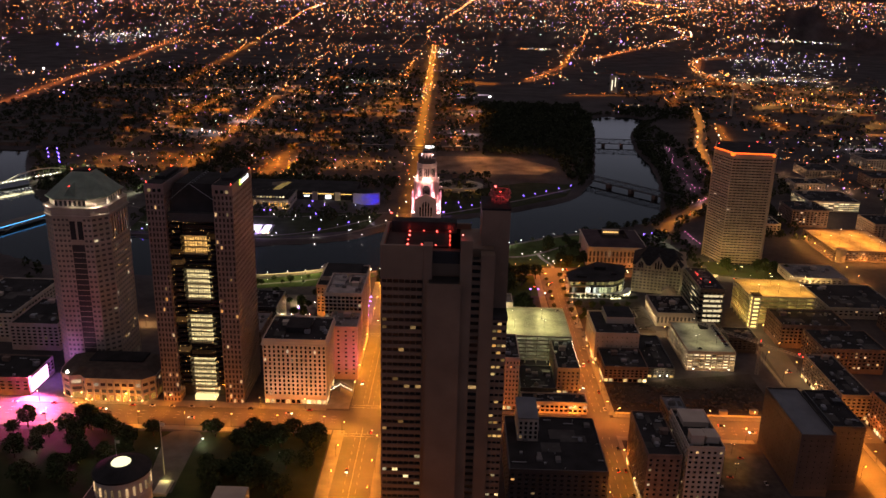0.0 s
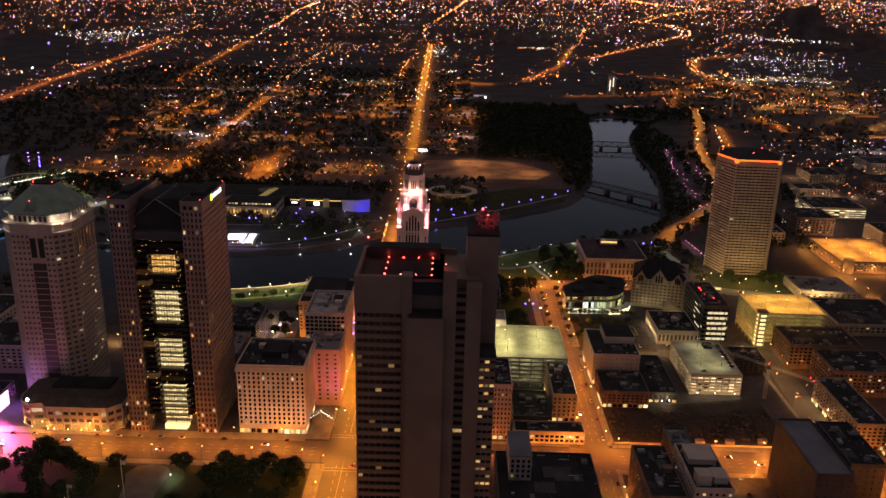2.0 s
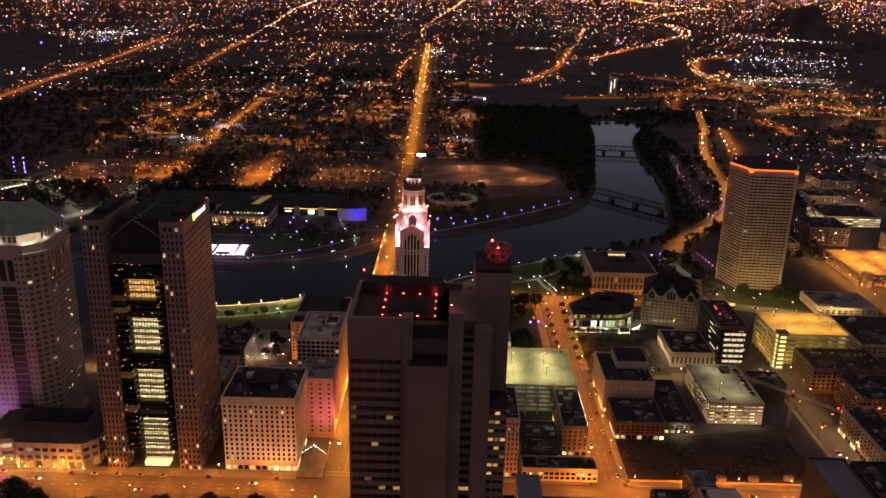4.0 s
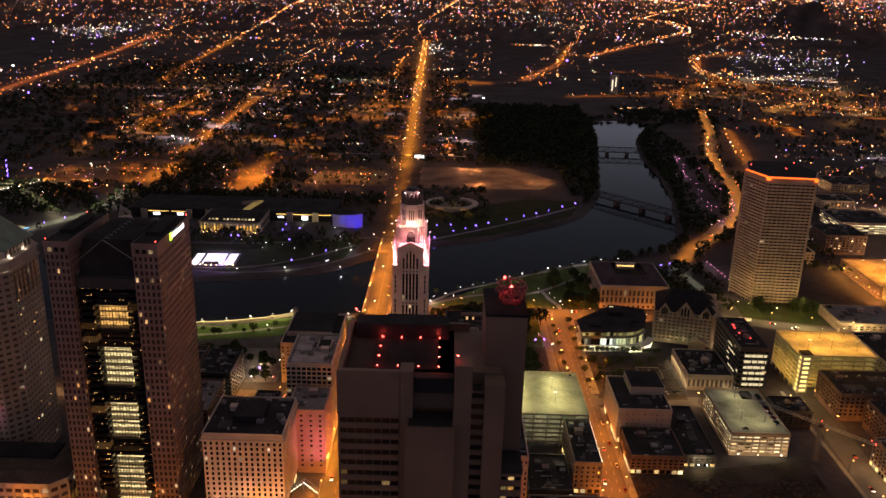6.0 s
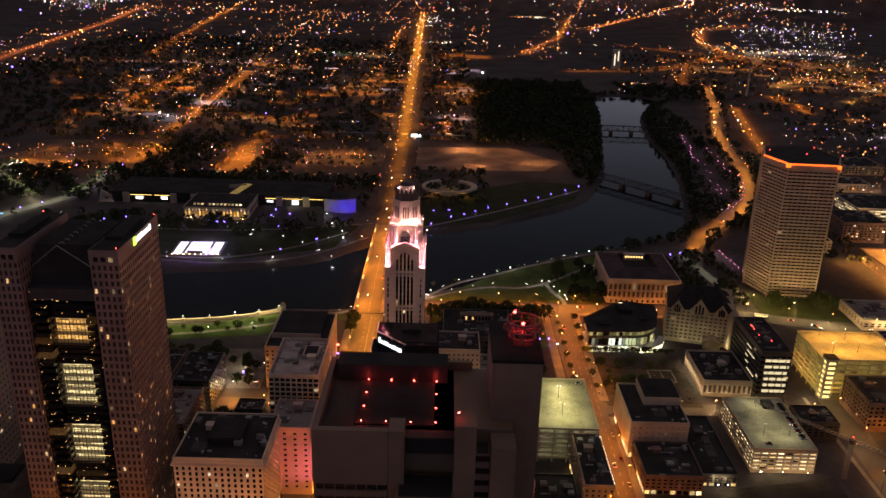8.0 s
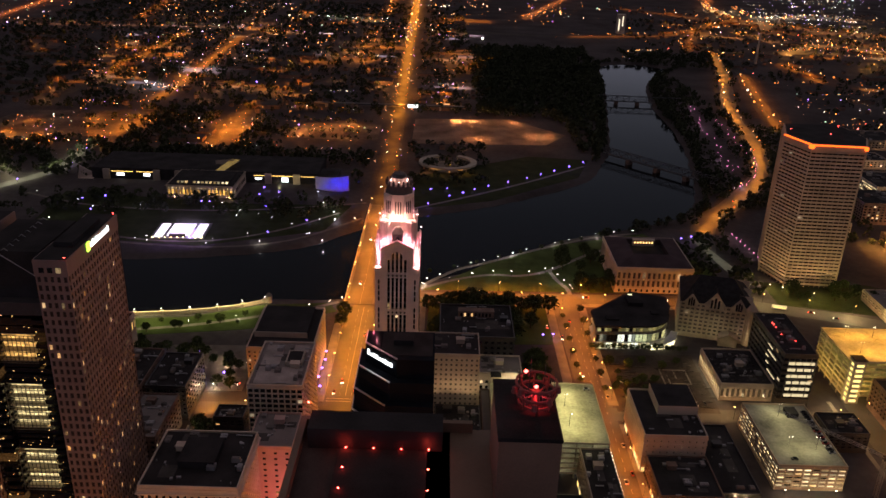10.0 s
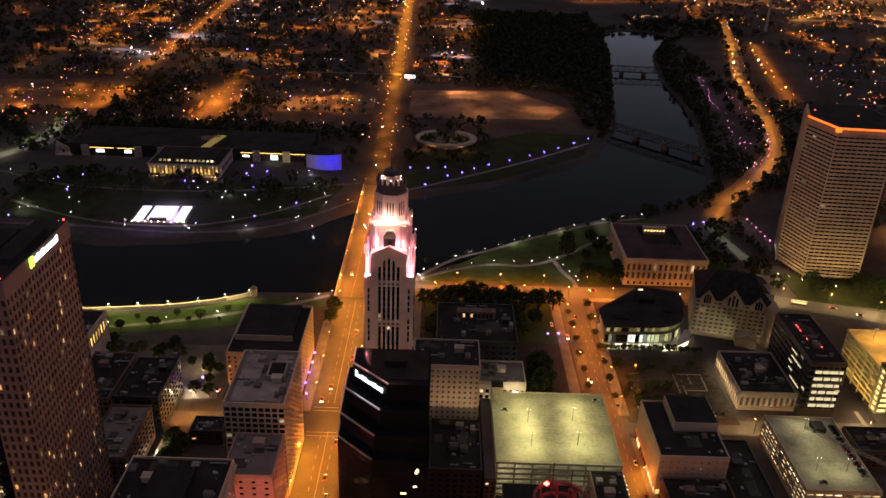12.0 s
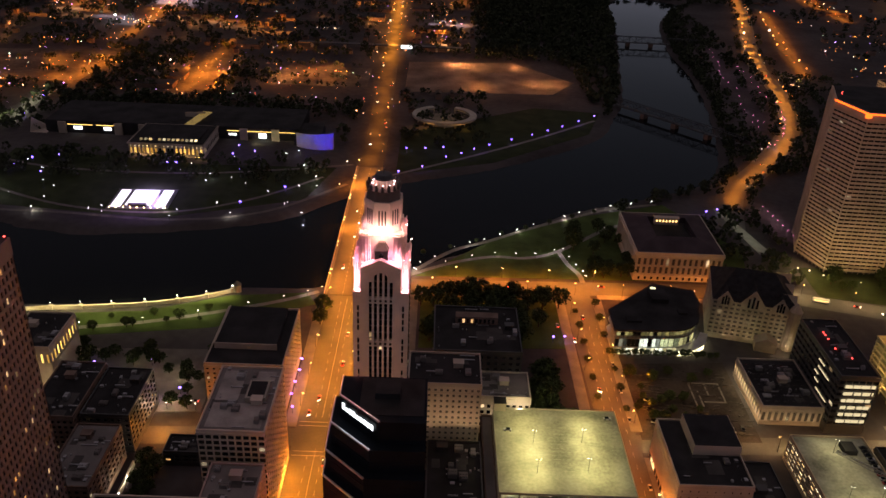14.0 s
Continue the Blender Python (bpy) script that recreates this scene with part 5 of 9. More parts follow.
M["tileroof"] = surface("brown_tile_roof", (0.075, 0.06, 0.05), 0.9, 0.2, 0.3, 0.2)
theatre()
for lx, ly in ((-299, 559), (-289, 554), (-277, 551.5), (-263, 551.5), (-249, 551.5), (-236, 551.5)):
    point_light(lx, ly, 3.2, 520, (1.0, 0.5, 0.14), 0.4)

# ---- city blocks ----
M["darkpanel"] = surface("dark_brown_panel", (0.052, 0.045, 0.04), 0.6, 0.1, 0.3, 0.1)
hotel = block("hotel_building", -141.5, -93.5, 559.5, 605, 53, 12, 14, 12, "palestone", "hotel", "roof", "white stone hotel with regular windows and heavy cornice", base=7, top=4, pier=0.58, span=0.36, singles=130, units=8, shop=3.5)
g = Geo()
g.box(-25.2, 25.2, -23.9, 23.9, 49.4, 50.0)
g.box(-24.6, 24.6, -23.3, 23.3, 50.0, 50.5)
part("eaves_moulding", g, M["palestone"], hotel)
for k in range(25):
    g = Geo()
    g.box(-24.2 + 2 * k, -23.6 + 2 * k, -23.7, -22.8, 48.6, 49.4)
    part("bracket", g, M["palestone"], hotel)
g = Geo()
g.box(-9, 9, -8, 12, 53, 57)
g.box(-9.3, 9.3, -8.3, 12.3, 57, 57.4)
part("penthouse", g, M["roof"], hotel)
block("narrow_building", -99.5, -75, 602, 634, 46, 11, 4, 6, "pinkstone", "sparse", "roofgrey", "plain pink-lit stone building with few windows", base=4, pier=0.72, span=0.6, singles=60, units=2)
block("grey_office", -107, -75.5, 640, 690, 60, 16, 9, 12, "palestone", "grey", "roofgrey", "grey office block with pale gravel roof", base=5, pier=0.24, span=0.3, singles=110, units=8)
grey = bpy.data.objects["grey_office"]
g = Geo()
g.box(-13, 13, -22, -4, 60, 60.25)
g.box(-13, -2, -2, 22, 60, 60.25)
g.box(2, 13, 14, 22, 60, 60.25)
part("roof_slab", g, M["membrane"], grey)
g = Geo()
g.box(2, 12, -3, 11, 60, 63)
part("plant_room", g, M["concrete"], grey)
g = Geo()
g.box(3, 11, -2, 10, 63, 63.2)
part("plant_roof", g, M["roof"], grey)
court = block("court_building", -129, -84, 727, 788, 34, 8, 12, 14, "limestone", "sparse", "roof", "stone court building with flat black roof", base=7, pier=0.6, span=0.55, singles=50, units=0)
g = Geo()
g.box(-20, 16, -14, 27, 34, 37.5)
part("penthouse", g, M["roof"], court)
g = Geo()
g.box(-20.4, -19.9, -14.4, 27.4, 34, 38)
g.box(-19.9, 16.4, -14.4, -13.95, 34, 38)
part("penthouse_edge", g, M["limestone"], court)

# lamps at the foot of the hotel front
for x in (-136, -125, -114, -103, -96):
    spot_light((x, 551.5, 2.2), (x, 559.5, 30), 3000, (1.0, 0.56, 0.36), 100, 0.4)

# wings and neighbours of the art deco tower
block("brown_wing", -11, 27, 684, 712, 58, 15, 12, 7, "limestone", "govt", "roof", "tan stone wing with rows of small windows", base=4, pier=0.6, span=0.55, singles=90, units=3)
block("theatre_block", 2, 54, 740, 789, 40, 8, 12, 10, "darkstone", "dark", "roof", "dark flat-roofed block with lit inner court", base=5, pier=0.5, span=0.5, singles=40, units=6)
court_in = thing("light_well", 28, 770, 40.05, "lit inner court wall on the dark roof", "roof structure")
g = Geo()
g.box(-13, 13, 0, 6, 0, 5)
part("wall", g, M["brick"], court_in)
for k in range(9):
    g = Geo()
    g.box(-11.5 + 2.6 * k, -10 + 2.6 * k, -0.15, 0.05, 0.8, 3.6)
    part("window", g, W["busy"], court_in)
block("club_building", 29, 58, 716, 740, 26, 4, 8, 5, "palestone", "busy", "roofgrey", "white classical club house with lit cornice", base=5, top=4, pier=0.45, span=0.4, singles=32, units=2)
# spots added without fixtures to brighten the club front and the tan wing
for x in (33, 40, 47, 54):
    spot_light((x, 711.5, 2), (x, 716, 16), 4200, (1.0, 0.78, 0.5), 120, 0.4)
spot_light((40, 707.4, 27), (40, 716, 18), 2200, (1.0, 0.82, 0.56), 120, 0.4)
spot_light((51, 707.4, 27), (51, 716, 18), 2200, (1.0, 0.82, 0.56), 120, 0.4)
for x in (0, 12, 23):
    spot_light((x, 676, 26), (x, 684, 52), 2600, (1.0, 0.6, 0.3), 100, 0.4)
block("low_shops", 0, 28, 637, 680, 24, 5, 7, 8, "darkstone", "dark", "roof", "low black-roofed shop building", base=4, singles=35, units=6)
block("alley_house", 30, 36, 640, 712, 16, 4, 2, 14, "brick", "sparse", "roofgrey", "narrow brick building beside the parking garage", base=3, singles=20, units=2)


def glass_tower():
    e = thing("glass_office_tower", -18, 606, 0, "black glass tower with stepped slanted setbacks and white sign", "skyscraper")
    tiers = [((-18.5, 17), 8, 106), ((-22, 13), 4, 95), ((-24, 9), 0, 84), ((-25, 5), -3, 73)]
    for (xa, ya), yf, h in tiers:
        y0 = -18 + yf
        body = Geo()
        body.prism([(xa + 17, y0), (17, y0), (17, 19), (xa, 19), (xa, y0 + 16)], 0, h)
        part("tier", body, M["curtain"], e)
    for (xa, ya), yf, h in tiers:
        y0 = -18 + yf
        trim = Geo()
        trim.beam((xa, y0 + 16, h + 0.2), (xa + 17, y0, h + 0.2), 0.7)
        trim.beam((xa, 19, h + 0.2), (xa, y0 + 16, h + 0.2), 0.5)
        part("silver_trim", trim, M["silver"], e)
    for k in range(23):
        z = 6 + k * 4.1
        bands = Geo()
        for (xa, ya), yf, h in tiers:
            if z > h - 3:
                continue
            y0 = -18 + yf
            bands.prism([(xa + 16.9, y0 - 0.12), (17.12, y0 - 0.12), (17.12, 19.12), (xa - 0.12, 19.12), (xa - 0.12, y0 + 16)], z, z + 0.7)
        if bands.v:
            part("floor_band", bands, M["curtain"], e)
    r = Geo()
    r.box(-10, 16, -6, 18, 106, 106.3)
    r.box(-4, 6, 4, 12, 106.3, 109)
    part("roof", r, M["roof"], e)
    # sign along the slanted face
    s = Geo()
    rng = random.Random(3)
    a, b = Vector((-17.5, 4.8)), Vector((-3.5, -8.8))
    d = (b - a).normalized()
    n = Vector((d.y, -d.x))
    for k in range(9):
        p = a + (b - a) * ((k + 0.15) / 9) - n * (-0.4)
        q = a + (b - a) * ((k + 0.8) / 9) - n * (-0.4)
        h = 3.1 if k == 0 else rng.choice((1.7, 2.1, 2.4))
        s.prism([(p.x, p.y), (q.x, q.y), (q.x - n.x * 0.3, q.y - n.y * 0.3), (p.x - n.x * 0.3, p.y - n.y * 0.3)], 100.4, 100.4 + h)
    part("sign_letters", s, G["sign"], e, "glowing white sign letters")
    rng = random.Random(23)
    for k in range(9):
        w = Geo()
        x, z = rng.uniform(-6, 13), (66, 67, 58, 54, 47, 43, 39, 35, 31)[k]
        w.box(x, x + (1.2 if k < 2 else rng.uniform(1.5, 4)), -21.3, -21.05, z, z + (1.6 if k < 2 else 0.9))
        part("lit_window", w, G["warmstrip"], e, "lit window")


M["curtain"] = surface("black_glass", (0.010, 0.012, 0.016), 0.07, 0.1, 0.3, 0.0)
M["curtain"].node_tree.nodes["Principled BSDF"].inputs["Specular IOR Level"].default_value = 0.03
glass_tower()


def deck_garage(name, x0, x1, y0, y1, h, levels, lampm, label, rail="concrete", ramp=False):
    """An open parking garage: slabs, parapet bands, columns and ceiling lamps."""
    cx, cy = (x0 + x1) / 2, (y0 + y1) / 2
    a, b, c, d = x0 - cx, x1 - cx, y0 - cy, y1 - cy
    e = thing(name, cx, cy, 0, label, "parking garage")
    lh = h / levels
    for k in range(1, levels + 1):
        z = k * lh
        s = Geo()
        s.box(a, b, c, d, z - 0.35, z)
        part("deck", s, M["deck"], e)
        p = Geo()
        p.box(a - 0.1, b + 0.1, c - 0.1, c + 0.15, z - 0.5, z + 0.85)
        p.box(a - 0.1, a + 0.15, c + 0.15, d, z - 0.5, z + 0.85)
        p.box(b - 0.15, b + 0.1, c + 0.15, d, z - 0.5, z + 0.85)
        p.box(a - 0.1, b + 0.1, d, d + 0.2, z - 0.5, z + 0.85)
        part("parapet_band", p, M[rail], e)
        l = Geo()
        n = max(3, int((b - a) / 9))
        for i in range(n):
            x = a + (i + 0.5) * (b - a) / n
            l.box(x - 1.6, x + 1.6, c + 5, c + 5.35, z - 0.5, z - 0.38)
        n = max(3, int((d - c) / 9))
        for i in range(n):
            y = c + (i + 0.5) * (d - c) / n
            l.box(a + 5, a + 5.35, y - 1.6, y + 1.6, z - 0.5, z - 0.38)
        part("ceiling_lamps", l, lampm, e)["kind"] = "stuff"
    n = max(3, int((b - a) / 9))
    for i in range(n + 1):
        q = Geo()
        x = a + 0.5 + i * (b - a - 1) / n
        q.box(x - 0.35, x + 0.35, c + 0.16, c + 0.8, 0, h - 0.4)
        part("column", q, M["concrete"], e)
    n = max(3, int((d - c) / 9))
    for i in range(1, n + 1):
        for x in (a + 0.16, b - 0.8):
            q = Geo()
            y = c + 0.5 + i * (d - c - 1) / n
            q.box(x, x + 0.64, y - 0.35, y + 0.35, 0, h - 0.4)
            part("column", q, M["concrete"], e)
    i = Geo()
    i.box(a + 12, b - 2, c + 12, d - 2, 0, h - 0.36)
    part("inner_core", i, M["concrete"], e)
    ln = Geo()
    for k in range(int((d - c - 6) / 2.8)):
        y = c + 3 + k * 2.8
        for x in (a + 2, (a + b) / 2 - 5.2, (a + b) / 2 + 0.4, b - 6.8):
            ln.box(x, x + 4.8, y - 0.06, y + 0.06, h, h + 0.012)
    part("bay_line", ln, M["paint"], e)["kind"] = "stuff"
    return e


green = deck_garage("parking_garage", 36, 104, 643, 708, 25, 7, G["deckstrip"], "pale concrete parking garage with lit rooftop deck")
g = Geo()
g.box(-33.5, -27, 30.5, 36, 25, 30)
part("stair_head", g, M["limestone"], green)
g = Geo()
g.box(-33.7, -26.8, 30.3, 36.2, 30, 30.4)
part("stair_roof", g, M["roof"], green)
yellow = deck_garage("parking_garage", 288, 352, 738, 787, 31, 8, G["deckamber"], "tall parking garage glowing yellow from inside")
g = Geo()
g.box(-31, -23, -29, -21, 0, 34)
part("stair_tower", g, M["concrete"], yellow)
for k in range(8):
    g = Geo()
    g.box(-29.5, -24.5, -29.2, -29.02, 1.5 + k * 4, 3.4 + k * 4)
    g.box(-31.2, -31.02, -27.5, -22.5, 1.5 + k * 4, 3.4 + k * 4)
    part("stair_window", g, G["stairamber"], yellow)
g = Geo()
g.box(-31.3, -22.7, -29.3, -20.7, 34, 34.6)
part("stair_roof", g, M["roof"], yellow)
# amber spots added at the foot to brighten the garage walls
for y in (743, 754, 765, 776):
    spot_light((281, y, 3), (289, y, 16), 8500, (1.0, 0.55, 0.1), 120, 0.4)
for x in (300, 316, 332, 346):
    spot_light((x, 732.5, 3), (x, 738, 16), 4200, (1.0, 0.55, 0.1), 120, 0.4)
white = block("parking_garage", 203, 244, 638, 703, 17, 5, 8, 14, "warmconcrete", "lit", "deck", "beige parking garage with rows of small lit openings", base=2, top=1.2, pier=0.24, span=0.6, singles=96, units=0)
g = Geo()
g.box(4, 11, 18, 26, 17, 20)
part("stair_head", g, M["roof"], white)
orange = block("parking_garage", 463, 547, 950, 1043, 13, 4, 22, 24, "brick", "night", "deck", "brick parking garage lit orange", base=2, top=1.2, pier=0.4, span=0.55, singles=50, units=0)
g = Geo()
g.ring(-33, -46, 0, 17, 6, 14)
part("stair_tower", g, M["tanbrick"], orange)
g = Geo()
g.box(42.5, 70, -45, -20, 0, 11)
part("side_wing", g, M["brick"], orange)

media = block("media_office", 236, 259, 727, 788, 41, 8, 6, 12, "darkstone", "sparse", "roof", "dark modern office with bright stair ends and red roof lights", base=6, pier=0.12, span=0.45, singles=48, units=3)
bulbs("roof_lamp", [(4 * math.cos(k * 2.1) - 2, 14 * math.sin(k * 1.7), 42.6) for k in range(6)], 0.5, G["redsmall"], media)
office = thing("office_stair_end", 247.5, 726.4, 0, "white-lit glass stair end of the dark office", "building part")
rng = random.Random(6)
for k in range(6):
    x = -8.5 + rng.uniform(0, 2)
    while x < 9:
        w = rng.uniform(2.2, 5.5)
        g = Geo()
        g.box(x, min(x + w, 9.8), -0.25, 0.0, 9 + k * 5.0, 11.1 + k * 5.0)
        part("lit_band", g, G["stairlight"], office)
        x += w + rng.uniform(0.3, 1.2)
for k in range(7):
    y = rng.uniform(2, 30)
    g = Geo()
    g.box(-11.9, -11.7, y, y + rng.uniform(5, 16), 8.2 + k * 4.4, 9.1 + k * 4.4)
    part("lit_band", g, G["stairlight"], office)
# added spots without fixtures that lighten the post office walls from below
for x, y, tx, ty in ((205, 729, 205, 734), (218, 729, 218, 734), (232, 729, 232, 734), (195, 745, 200, 745), (195, 758, 200, 758), (195, 771, 200, 771)):
    spot_light((x, y, 1.5), (tx, ty, 9), 480, (1.0, 0.8, 0.45), 120, 0.4)
hall = block("old_post_office", 199, 236, 733, 782, 13, 1, 10, 13, "limestone", "govt", "roof", "low classical stone hall with tall windows", base=2.5, top=2.5, pier=0.45, span=0.2, singles=33, units=10)

# rows of roof lights and vents over the sorting hall, arches over the windows
for j in range(8):
    for i in range(6):
        g = Geo()
        x, y = -14 + 5.4 * i + 0.6 * (j % 2), -19 + 5.4 * j
        g.box(x - 0.8, x + 0.8, y - 0.5, y + 0.5, 13, 13.7)
        g.ring(x + 1.7, y, 13, 14.2, 0.28, 6)
        part("roof_light", g, M["patch"], hall)
for k in range(10):
    g = Geo()
    g.ring(-16.6 + 3.7 * k, -24.62, 10.1, 10.6, 0.9, 10, 0.5)
    part("arch_stone", g, M["limestone"], hall)


def library_building():
    e = thing("glass_library", 152, 828, 0, "dark-roofed civic building with curved bright glass front", "building")
    arc = [(24 * math.sin(radians(k * 9)) + 8, -24 * math.cos(radians(k * 9)) - 1) for k in range(0, 11)]
    out = [(-29, -27), (-12, -26.5)] + arc + [(36, 10), (36, 27), (9, 35), (-29, -2)]
    core = Geo()
    core.prism([(x * 0.9, y * 0.88) for x, y in out], 0, 20)
    part("core", core, M["interior"], e)
    # storeys of glass: bright hall below, dark and lit bays above
    levels = (("ground", 0.4, 5.4, 0.985), ("middle", 6.2, 12.4, 0.985), ("top", 14.6, 18.0, 0.96))
    for level, z0, z1, inset in levels:
        for i in range(len(out) - 3):
            a, b = Vector(out[i]), Vector(out[i + 1])
            n = max(1, int((b - a).length / 2.6))
            for k in range(n):
                p, q = (a + (b - a) * ((k + 0.03) / n)) * inset, (a + (b - a) * ((k + 0.97) / n)) * inset
                m = (p.x + q.x) / 2
                look_of = "library_hall" if level == "ground" else "library_top" if level == "top" else "library_dark" if m < -11 else "library_white" if m < 2 else "library_i"
                g = Geo()
                g.poly([(p.x, p.y, z0), (q.x, q.y, z0), (q.x, q.y, z1), (p.x, p.y, z1)])
                part("pane", g, W[look_of], e)
    for z, h, grow in ((0, 0.4, 1.0), (5.5, 0.6, 1.02), (12.6, 0.5, 1.0), (13.6, 0.6, 0.985), (18.2, 0.7, 1.0)):
        fl = Geo()
        fl.prism([(x * grow, y * grow) for x, y in out], z, z + h)
        part("floor_edge", fl, M["silver"], e)
    mu = Geo()
    for i in range(len(out) - 3):
        a, b = Vector(out[i]), Vector(out[i + 1])
        n = max(1, int((b - a).length / 2.6))
        for k in range(n):
            p = a + (b - a) * (k / n)
            mu.box(p.x - 0.09, p.x + 0.09, p.y - 0.09, p.y + 0.09, 0.4, 18.4)
    part("mullion", mu, M["iron"], e)["kind"] = "stuff"
    roof = Geo()
    roof.prism([(x * 1.03, y * 1.03) for x, y in out], 18.9, 20.2)
    part("roof", roof, M["roof"], e)
    for q in ((2, 14, 8, 22, 20.2, 23.5), (-20, -10, -18, -12, 20.2, 21.6), (18, 24, -6, 0, 20.2, 21.4)):
        g = Geo()
        g.box(*q)
        part("roof_unit", g, M["roof"], e)
    sk = Geo()
    sk.box(6, 9.5, 26, 29.5, 20.2, 20.9)
    part("skylight", sk, G["skylight"], e)
    # sloping ramp of glass round the curved corner
    cn = Geo()
    cn.prism([(14, -27.5), (26, -26), (36, -18), (41, -6), (36, -4), (31, -13), (23, -20.5), (14, -23)], 4.6, 5.4)
    part("canopy", cn, M["silver"], e)
    gl = Geo()
    gl.prism([(15, -27), (26, -25.4), (35.4, -17.6), (40, -7), (36.4, -5), (31, -13), (23, -20.5), (15, -23)], 0.3, 4.5)
    part("ramp_glass", gl, W["library_hall"], e)


W["library_i"] = windows("library_glass", 0.9, warm=(1.0, 0.86, 0.34), cool=(0.9, 1.0, 0.55), strength=0.6)
W["library_hall"] = windows("library_hall_glass", 0.95, warm=(1.0, 0.86, 0.42), cool=(0.95, 1.0, 0.75), strength=1.5)
W["library_white"] = windows("library_stair_glass", 0.95, warm=(1.0, 0.97, 0.8), cool=(0.85, 1.0, 0.8), strength=0.9)
W["library_dark"] = windows("library_reading_room_glass", 0.18, warm=(1.0, 0.9, 0.6), cool=(0.9, 1.0, 0.8), strength=0.12, dark=(0.02, 0.024, 0.026))
W["library_top"] = windows("library_top_glass", 0.75, warm=(1.0, 0.8, 0.25), cool=(1.0, 0.9, 0.4), strength=0.2)
library_building()


def court_house():
    e = thing("court_house", 192, 941, 0, "long classical stone court house with tall pilasters and hipped roof", "building")
    st = M["limestone"]
    hx, hy = 33.5, 36.0
    clad(e, -hx, hx, -hy, hy, 5, 20, 2, 15, 16, st, "govt", pier=0.5, span=0.22, depth=0.7, singles=50, faces="NL", wallname="wall")
    g = Geo()
    g.box(-hx - 1, hx + 1, -hy - 1, hy + 1, 0, 5)
    base = part("base", g, st, e)
    for k in range(13):
        g = Geo()
        x = -hx + 3.4 + k * (2 * hx - 6.8) / 12
        g.box(x - 0.8, x + 0.8, -hy - 1.12, -hy - 0.9, 1.2, 3.6)
        part("ground_window", g, W["sparse"], base)
    for k in range(16):
        g = Geo()
        x = -hx + k * 2 * hx / 15
        g.ring(x, -hy - 0.25, 5, 20, 0.55, 8, 0.5)
        part("pilaster", g, st, e)
    for k in range(17):
        g = Geo()
        y = -hy + k * 2 * hy / 16
        g.ring(-hx - 0.25, y, 5, 20, 0.55, 8, 0.5)
        part("pilaster", g, st, e)
    for z0, z1, o in ((20, 22, 0.6), (22, 22.8, 1.3), (22.8, 24.6, 0.9)):
        g = Geo()
        g.box(-hx - o, hx + o, -hy - o, hy + o, z0, z1)
        part("cornice", g, st, e)
    # hipped roof slopes up to a deep inner court
    r = Geo()
    oa, ia = (hx, hy), (16.0, 18.0)
    for sx, sy, tx, ty in ((-1, -1, 1, -1), (1, -1, 1, 1), (1, 1, -1, 1), (-1, 1, -1, -1)):
        r.poly([(sx * oa[0], sy * oa[1], 24.7), (tx * oa[0], ty * oa[1], 24.7), (tx * ia[0], ty * ia[1], 30), (sx * ia[0], sy * ia[1], 30)])
        r.poly([(sx * ia[0], sy * ia[1], 30), (tx * ia[0], ty * ia[1], 30), (tx * ia[0], ty * ia[1], 24.9), (sx * ia[0], sy * ia[1], 24.9)])
    part("roof", r, M["roofplum"], e)
    g = Geo()
    g.box(-15.9, 15.9, -17.9, 17.9, 24.6, 24.9)
    part("court_roof", g, M["roof"], e)
    g = Geo()
    g.box(-10, 10, 14, 17.8, 24.9, 30.5)
    g.box(-10.5, 10.5, 13.6, 18.2, 30.5, 31)
    wing = part("court_wing", g, M["limestone"], e)
    for k in range(7):
        g = Geo()
        g.box(-8.8 + 2.7 * k, -7.6 + 2.7 * k, 13.75, 13.98, 27.4, 29.0)
        part("lit_window", g, G["warmglow"], wing)


M["roofplum"] = surface("plum_roof", (0.055, 0.042, 0.048), 0.9, 0.08, 0.3, 0.1)
court_house()
# orange spots added along the base to strengthen the street's glow on it
for x in (162, 176, 192, 208, 222):
    spot_light((x, 896, 2), (x, 905, 16), 420, (1.0, 0.36, 0.10), 120, 0.4)


